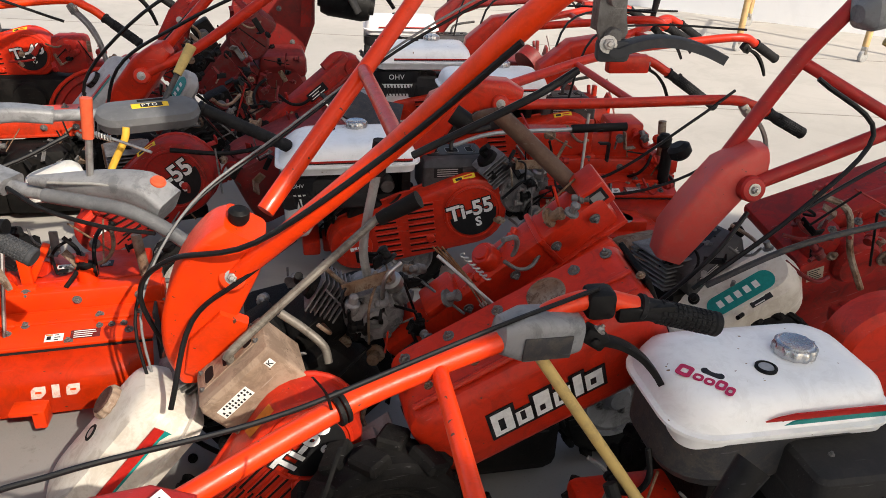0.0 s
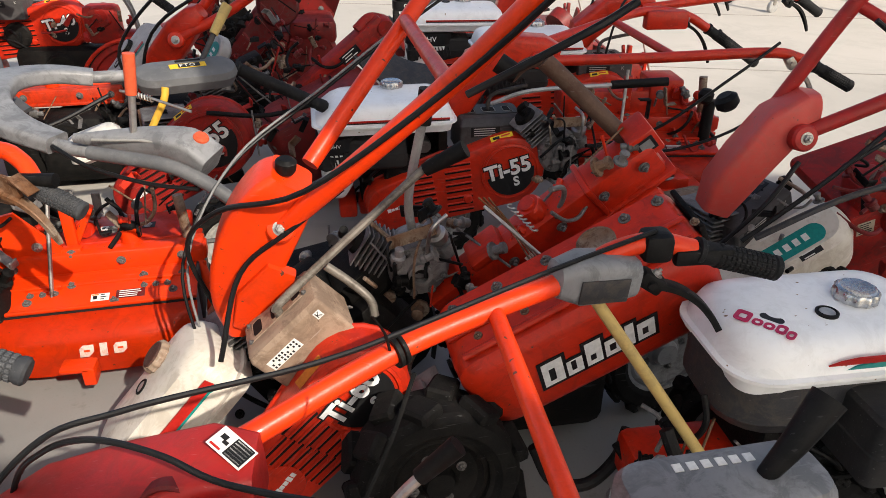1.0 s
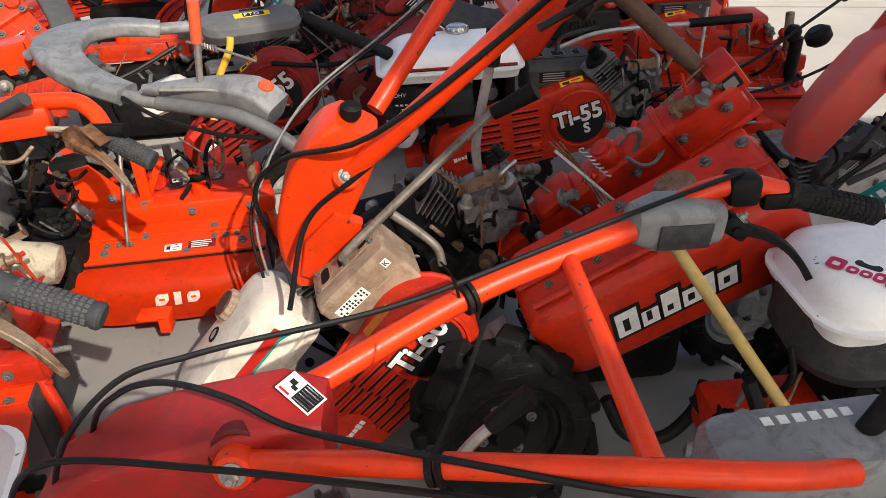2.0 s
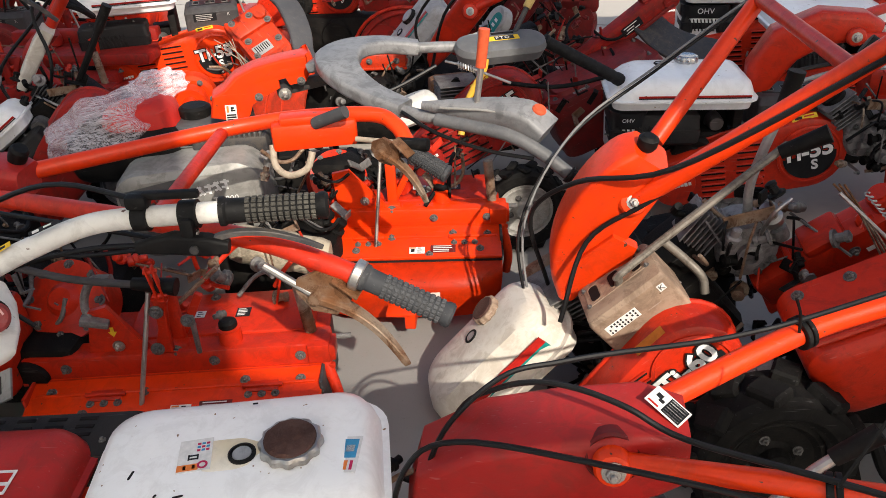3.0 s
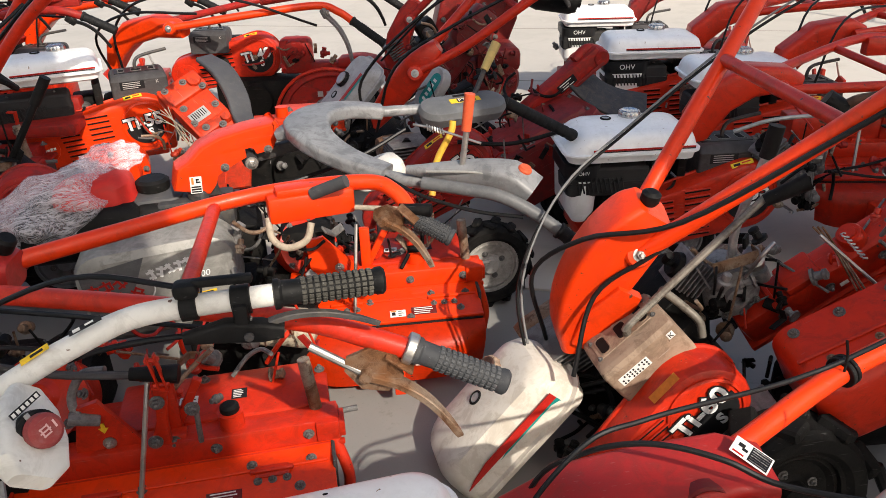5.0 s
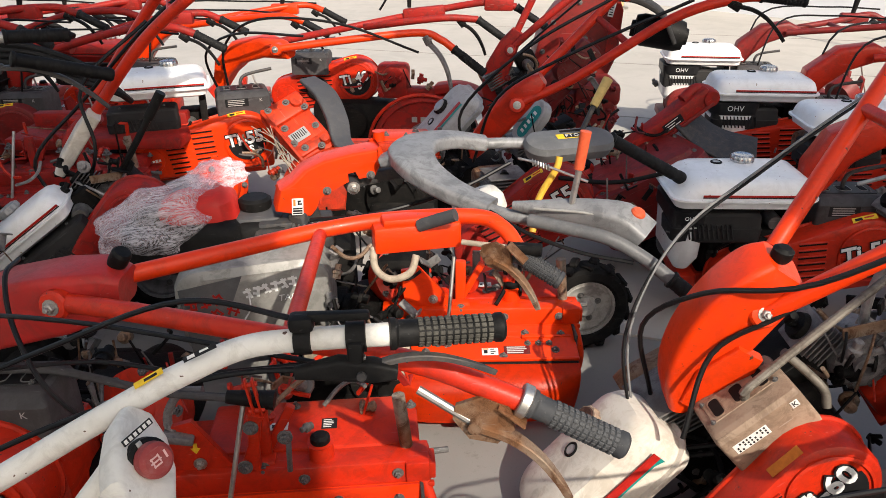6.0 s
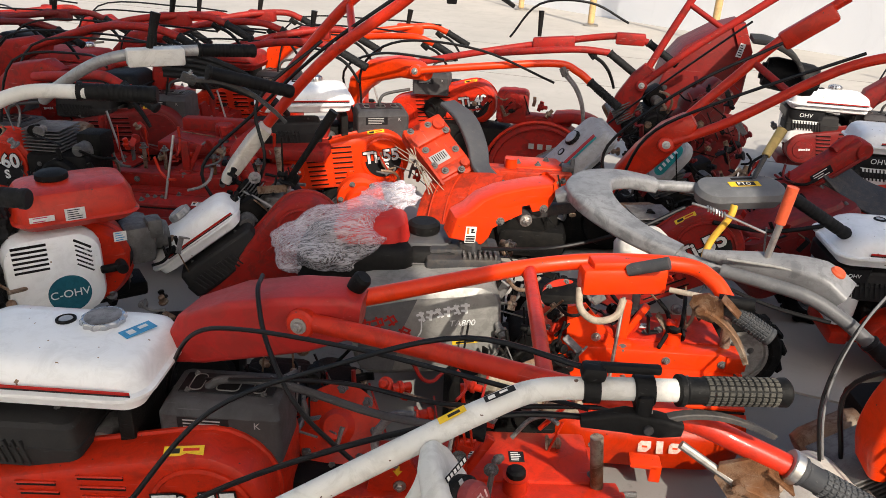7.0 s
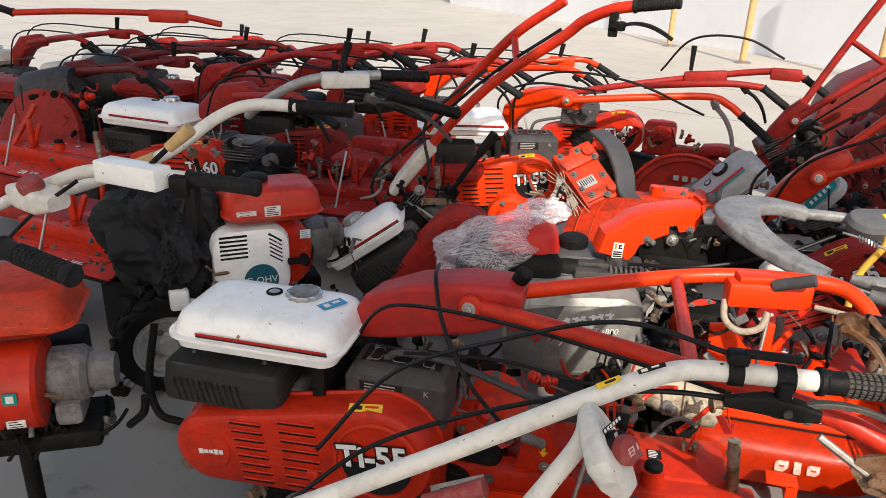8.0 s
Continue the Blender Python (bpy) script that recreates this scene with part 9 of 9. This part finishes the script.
part("column", tube([(-2.42, 2.02, 0.50), (-2.50, 2.04, 0.60), (-2.40, 2.06, 0.70)], 0.030, 14), DULL_RED, t_)
part("tube_sleeve", hood([(-2.522, 1.985, 0.520), (-2.485, 1.99, 0.570), (-2.42, 2.01, 0.660), (-2.375, 2.02, 0.712)], [(0.028, 0.016), (0.034, 0.022), (0.032, 0.024), (0.026, 0.022)], up=(-0.6, -0.5, 0.6), r=0.010), CREAM, t_, "off-white worn plastic sleeve")
rail(t_, (-2.45, 2.04, 0.64), (-2.19, 2.07, 0.935), (-1.935, 2.08, 1.125), (-1.86, 2.07, 1.185), (-1.77, 2.05, 1.225), (-1.70, 2.05, 1.24), mat=RED, r=0.018)
rail(t_, (-2.50, 2.20, 0.72), (-2.43, 2.25, 0.825), (-2.19, 2.25, 1.088), (-1.99, 2.25, 1.235), mat=RED, r=0.018)
rail(t_, (-2.17, 2.25, 1.10), (-2.08, 2.07, 1.02), r=0.013, mat=RED, name="brace", curve=False)
grip(t_, (-1.70, 2.05, 1.24), (-1.56, 2.05, 1.26), 0.019, GRIP, bumps=False)
clutch_lever(t_, (-1.74, 2.04, 1.18), (-1.565, 2.03, 1.165), BLACK, 0.014)
part("lever_plate", box(0.03, 0.012, 0.09, r=0.004), BLACK, t_, m=F((-1.755, 2.04, 1.19), 0))
cable(t_, (-2.55, 1.98, 0.40), (-2.62, 2.0, 0.55), (-2.45, 2.08, 0.74), (-2.20, 2.10, 0.97), (-1.95, 2.12, 1.15), r=0.006)
cable(t_, (-2.48, 1.95, 0.36), (-2.36, 1.97, 0.60), (-2.40, 2.02, 0.80), (-2.25, 2.2, 0.98), r=0.006)
part("brake_lever", tube([(-2.30, 1.98, 0.52), (-2.16, 2.02, 0.74)], 0.011, 10, False), BLACK, t_)
part("lever_knob", tube([(-2.18, 2.015, 0.71), (-2.13, 2.03, 0.79)], 0.016, 12, False), BLACK, t_)
wheel(t_, (-2.25, 2.05, 0.15), (0.4, -0.9, 0), 0.15, 0.09)

v_ = tiller("tiller with white tube handle and white switch box", -2.95, 0.80)
rail(v_, (-3.15, 0.74, 0.63), (-2.96, 0.75, 0.73), (-2.75, 0.75, 0.82), (-2.56, 0.75, 0.885), (-2.30, 0.78, 0.900), mat=OFFWHITE, r=0.0155)
part("switch_box", moved(box(0.175, 0.055, 0.050, r=0.005), F((-2.435, 0.74, 0.900), 4)), WHITE, v_, "white square switch box")
part("switch_housing", hood([(-2.84, 0.73, 0.80), (-2.78, 0.72, 0.80), (-2.70, 0.71, 0.80), (-2.66, 0.71, 0.80)], [(0.03, 0.015), (0.045, 0.03), (0.045, 0.03), (0.03, 0.018)], r=0.016), OFFWHITE, v_)
part("stop_switch", lathe([(0.028, 0.0), (0.030, 0.008), (0.029, 0.024), (0.022, 0.030), (0, 0.031)], 28), KNOB_RED, v_, "dusty dark red knob", basis((-2.725, 0.695, 0.825), (1, 0, 0), (0, -0.4, 1)))
part("lever_post", tube([(-2.40, 0.76, 0.92), (-2.355, 0.78, 0.965)], 0.006, 10, False), BLACK, v_)
part("lever_knob", tube([(-2.36, 0.78, 0.96), (-2.31, 0.80, 1.005)], 0.012, 12, False, 0.015), POLE, v_, "worn tan lever knob")
grip(v_, (-2.31, 0.78, 0.900), (-2.155, 0.83, 0.890), 0.0175, GRIP, bumps=False)
cluster("clamp", (box(0.05, 0.05, 0.05, r=0.01), box(0.03, 0.03, 0.10, (0.02, 0, -0.05), 0.008)), BLACK, v_, m=F((-2.32, 0.775, 0.885), 10))
cable(v_, (-2.60, 0.72, 0.86), (-2.75, 0.70, 0.76), (-2.95, 0.72, 0.62), r=0.005)
rotary(v_, F((-3.42, 1.30, 0.40), 4), RED, 0.60, lip=False, post=False, seed=12, left_case=False)
cluster("gear_fill", (box(0.30, 0.20, 0.26, r=0.04), disc(0.10, 0.24, axis="y")), ENGINE, v_, m=F((-3.10, 1.30, 0.17), 4))
wheel(v_, (-3.55, 1.20, 0.15), (0, -1, 0), 0.15, 0.09)
part("deck", box(0.8, 0.3, 0.05, r=0.015), DULL_RED, v_, m=F((-3.55, 1.45, 0.38), 6, 0, -6))

bag = thing("cover_bag", -2.95, 1.26, "crumpled black cloth cover bag over an engine", "cover")
bm = bmesh.new()
bmesh.ops.create_icosphere(bm, subdivisions=6, radius=1.0)
for v in bm.verts:
    p = V3((v.co.x * 2.6 + 0.8 * noise.noise(v.co * 2.0), v.co.y * 2.6, v.co.z * 1.1))
    fold = 1.0 - abs(noise.noise(p * 1.3)) * 2.0
    crease = 1.0 - abs(noise.noise(p * 3.4 + V3((3, 1, 2)))) * 2.0
    v.co = v.co * (0.92 + noise.noise(v.co * 1.5) * 0.30 + 0.16 * fold + 0.07 * crease)
    v.co = V3((v.co.x * 0.22, v.co.y * 0.17, max(v.co.z, -0.95) * 0.20))
part("cloth", bm, CLOTH, bag, m=F((-2.93, 1.28, 0.46), 10))
part("bag_prop", box(0.14, 0.10, 0.38, r=0.03), ENGINE, bag, m=F((-2.96, 1.42, 0.19), 10))

n_ = tiller("tiller with orange-red tank and red fan cover", -2.35, 0.30)
MN = F((-2.72, 0.50, 0), 42)
part("fuel_tank", loft([[(x, y, z) for x, y in rrect(0.32 - i, 0.24 - i, 0.05, 5)] for z, i in ((-0.05, 0.04), (-0.035, 0.0), (-0.03, -0.014), (-0.022, 0.0), (0.04, 0.02), (0.06, 0.05), (0.068, 0.11))]), WORN_ORANGE, n_, "dusty orange-red tank", MN @ Matrix.Translation((0.05, 0.06, 0.585)))
part("fan_cover", lathe([(0.085, -0.10), (0.105, -0.095), (0.108, 0.02), (0.10, 0.03), (0.06, 0.036), (0, 0.037)], 36), RED, n_, "red fan cover", MN @ Matrix.Translation((0.10, -0.02, 0.41)) @ Matrix.Rotation(radians(90), 4, "Y"))
sticker(n_, MN @ Matrix.Translation((0.08, -0.1285, 0.43)) @ FACE, 0.03, 0.03, STRIPE_TEAL, [(0, 0, 0.016, 0.018, PAPER)], "warning_label")
sticker(n_, MN @ Matrix.Translation((0.08, -0.120, 0.36)) @ FACE, 0.04, 0.02, PAPER, print_rows(0.034, 0.016, 3, INK), "warning_label")
cluster("side_casting", (disc(0.085, 0.12, axis="x"), disc(0.06, 0.20, (0.03, 0, 0), "x"), box(0.08, 0.12, 0.08, (0.0, -0.03, -0.09), 0.02), disc(0.02, 0.05, (0.1, -0.02, 0.03), "x")), ALLOY, n_, "grey cast engine side", MN @ Matrix.Translation((0.175, 0.0, 0.41)) @ Matrix.Scale(0.8, 4))
engine_block(n_, MN @ Matrix.Translation((0.05, 0.08, 0.32)), seed=97)
bits(n_, MN @ Matrix.Translation((0.15, -0.03, 0.30)), (0.14, 0.08, 0.06), 24, 31)
part("base_plate", box(0.28, 0.16, 0.05, r=0.012), ENGINE, n_, m=MN @ Matrix.Translation((0.10, 0.0, 0.27)))
part("oil_dipstick", tube([MN @ V3((0.30, -0.05, 0.28)), MN @ V3((0.34, -0.08, 0.33)), MN @ V3((0.35, -0.09, 0.38))], 0.010, 10), BLACK, n_)
grip(n_, (-2.56, 0.50, 0.78), (-2.34, 0.50, 0.765), 0.022, GRIP)
rail(n_, (-2.80, 0.50, 0.74), (-2.56, 0.50, 0.78), mat=OFFWHITE, r=0.0165, curve=False)
part("leg", tube([MN @ V3((0.05, 0.0, 0.24)), MN @ V3((0.05, 0.0, 0.0))], 0.02, 12, False), ENGINE, n_)

w_ = far_tiller("red tiller with white tank and black air box", (-3.92, 2.12), 6, "", DULL_RED, low=-0.05, seed=101, lx=0.46, rot=False, reach=0.5)
far_tiller("dark red tiller in the far corner", (-5.30, 2.35), 10, "", DARK_RED, seed=103, tank_mat=DULL_RED)
far_tiller("red tiller in the far row with raised handle", (-4.55, 2.72), 4, "", DULL_RED, low=-0.02, seed=105, hood_mat=DULL_RED, reach=0.9, rise=0.12, tank_mat=DULL_RED, turn=4)
far_tiller("red tiller of the last row", (-5.85, 3.50), 4, "", DULL_RED, seed=107, tank_mat=CREAM, reach=0.7, rise=0.02)
far_tiller("dark red tiller of the last row", (-4.95, 3.72), 2, "", DULL_RED, seed=109, tank_mat=BLACK, reach=0.75, rise=0.03)
far_tiller("red tiller with orange handle in the last row", (-3.62, 3.78), 8, "", RED, seed=111, hood_mat=ORANGE, tank_mat=DULL_RED, reach=0.8, rise=0.04)
far_tiller("dull red tiller between the rows", (-3.80, 2.95), 14, "", MAROON, seed=113, hood_mat=DULL_RED, reach=0.75, rise=0.08, tank_mat=BLACK)
cluster("rubber_barrel", (disc(0.17, 0.34, axis="x", seg=30), disc(0.08, 0.40, axis="x")), DARK_GREY, w_, "grey drum behind", F((-5.1, 2.75, 0.55), 30, 20))

z1 = tiller("red tiller with broad rotary deck and round shield", -4.50, 1.90)
rotary(z1, F((-4.42, 1.86, 0.43), 2), RED, 0.86, seed=21, left_case=False)
part("round_shield", lathe([(0.02, -0.03), (0.26, -0.03), (0.28, -0.01), (0.28, 0.03), (0.24, 0.045), (0.10, 0.05), (0.0, 0.05)], 40), DULL_RED, z1, "round dull red shield", F((-4.82, 2.14, 0.36), 8, 0, -18) @ FACE)
part("stay_bar", tube([(-4.62, 1.84, 0.42), (-4.55, 1.95, 0.62)], 0.014, 10, False), RED, z1)
cluster("gear_fill", (box(0.34, 0.24, 0.34, r=0.05), disc(0.12, 0.30, axis="y"), box(0.14, 0.14, 0.16, (0.1, 0, 0.18), 0.03)), ENGINE, z1, m=F((-4.75, 2.30, 0.34), 8))
bits(z1, F((-4.62, 2.15, 0.55), 8), (0.30, 0.14, 0.12), 36, 23, (RED, ENGINE, BLACK, DULL_RED))
wheel(z1, (-4.75, 2.05, 0.15), (0, -1, 0), 0.15, 0.09)
rail(z1, (-5.35, 2.45, 0.98), (-5.0, 2.62, 1.0), (-4.55, 2.85, 1.0), (-4.25, 2.95, 0.96), mat=RED)
grip(z1, (-5.35, 2.45, 0.98), (-5.6, 2.34, 1.06), 0.021, GRIP, bumps=False)
part("switch_box", moved(box(0.22, 0.06, 0.07, r=0.01), F((-4.55, 2.85, 0.99), 25)), RED, z1)
part("drum", disc(0.15, 0.30, axis="x", seg=30), DARK_GREY, z1, "dusty grey drum", F((-4.98, 2.36, 0.56), 30, 12))
far_tiller("dark red tiller wedged in the far row", (-5.55, 2.95), 6, "", DARK_RED, seed=115, reach=0.95, rise=0.06, tank_mat=CREAM, turn=6)
far_tiller("dull red tiller of the outer row", (-4.35, 3.35), 4, "", DULL_RED, seed=117, reach=0.8, rise=0.10, tank_mat=DULL_RED, turn=10)
far_tiller("red tiller at the far end of the row", (-6.6, 3.0), 4, "", DULL_RED, seed=119, reach=0.8, rise=0.05, tank_mat=CREAM)

# wheeled drying rack at the back
rk = thing("wheeled_rack", 3.0, 7.2, "tall wooden-coloured pole rack on castors", "rack")
for x, yy in ((2.75, 6.75), (3.40, 8.15), (4.35, 6.5), (3.72, 6.42)):
    part("pole", tube([(x, yy, 0.14), (x + 0.06, yy, 2.4)], 0.028, 12, False), POLE, rk)
    cs = part("castor", lathe([(0.0, -0.018), (0.05, -0.016), (0.055, 0.0), (0.05, 0.016), (0.0, 0.018)], 22), SILVER, rk, m=along((x, yy, 0.055), (x + 0.5, yy - 1, 0.055)))
    part("castor_fork", box(0.035, 0.05, 0.09, r=0.008), STEEL, cs, m=F((x, yy, 0.115), 30))
part("cross_bar", tube([(2.75, 6.75, 0.35), (3.40, 8.15, 0.35)], 0.018, 10, False), POLE, rk)
for x, yy in ((-3.75, 13.3), (-2.35, 11.75), (-0.6, 10.9)):
    pl = thing("support_pole", x, yy, "slim pale pole standing before the white sheet", "pole", "slim poles by the sheet wall")
    part("shaft", tube([(x, yy, 0), (x + 0.03, yy, 2.8)], 0.05, 12, False), POLE, pl)
    part("foot", lathe([(0.12, 0), (0.12, 0.03), (0.06, 0.05), (0, 0.05)], 18), STEEL, pl, m=Matrix.Translation((x, yy, 0)))
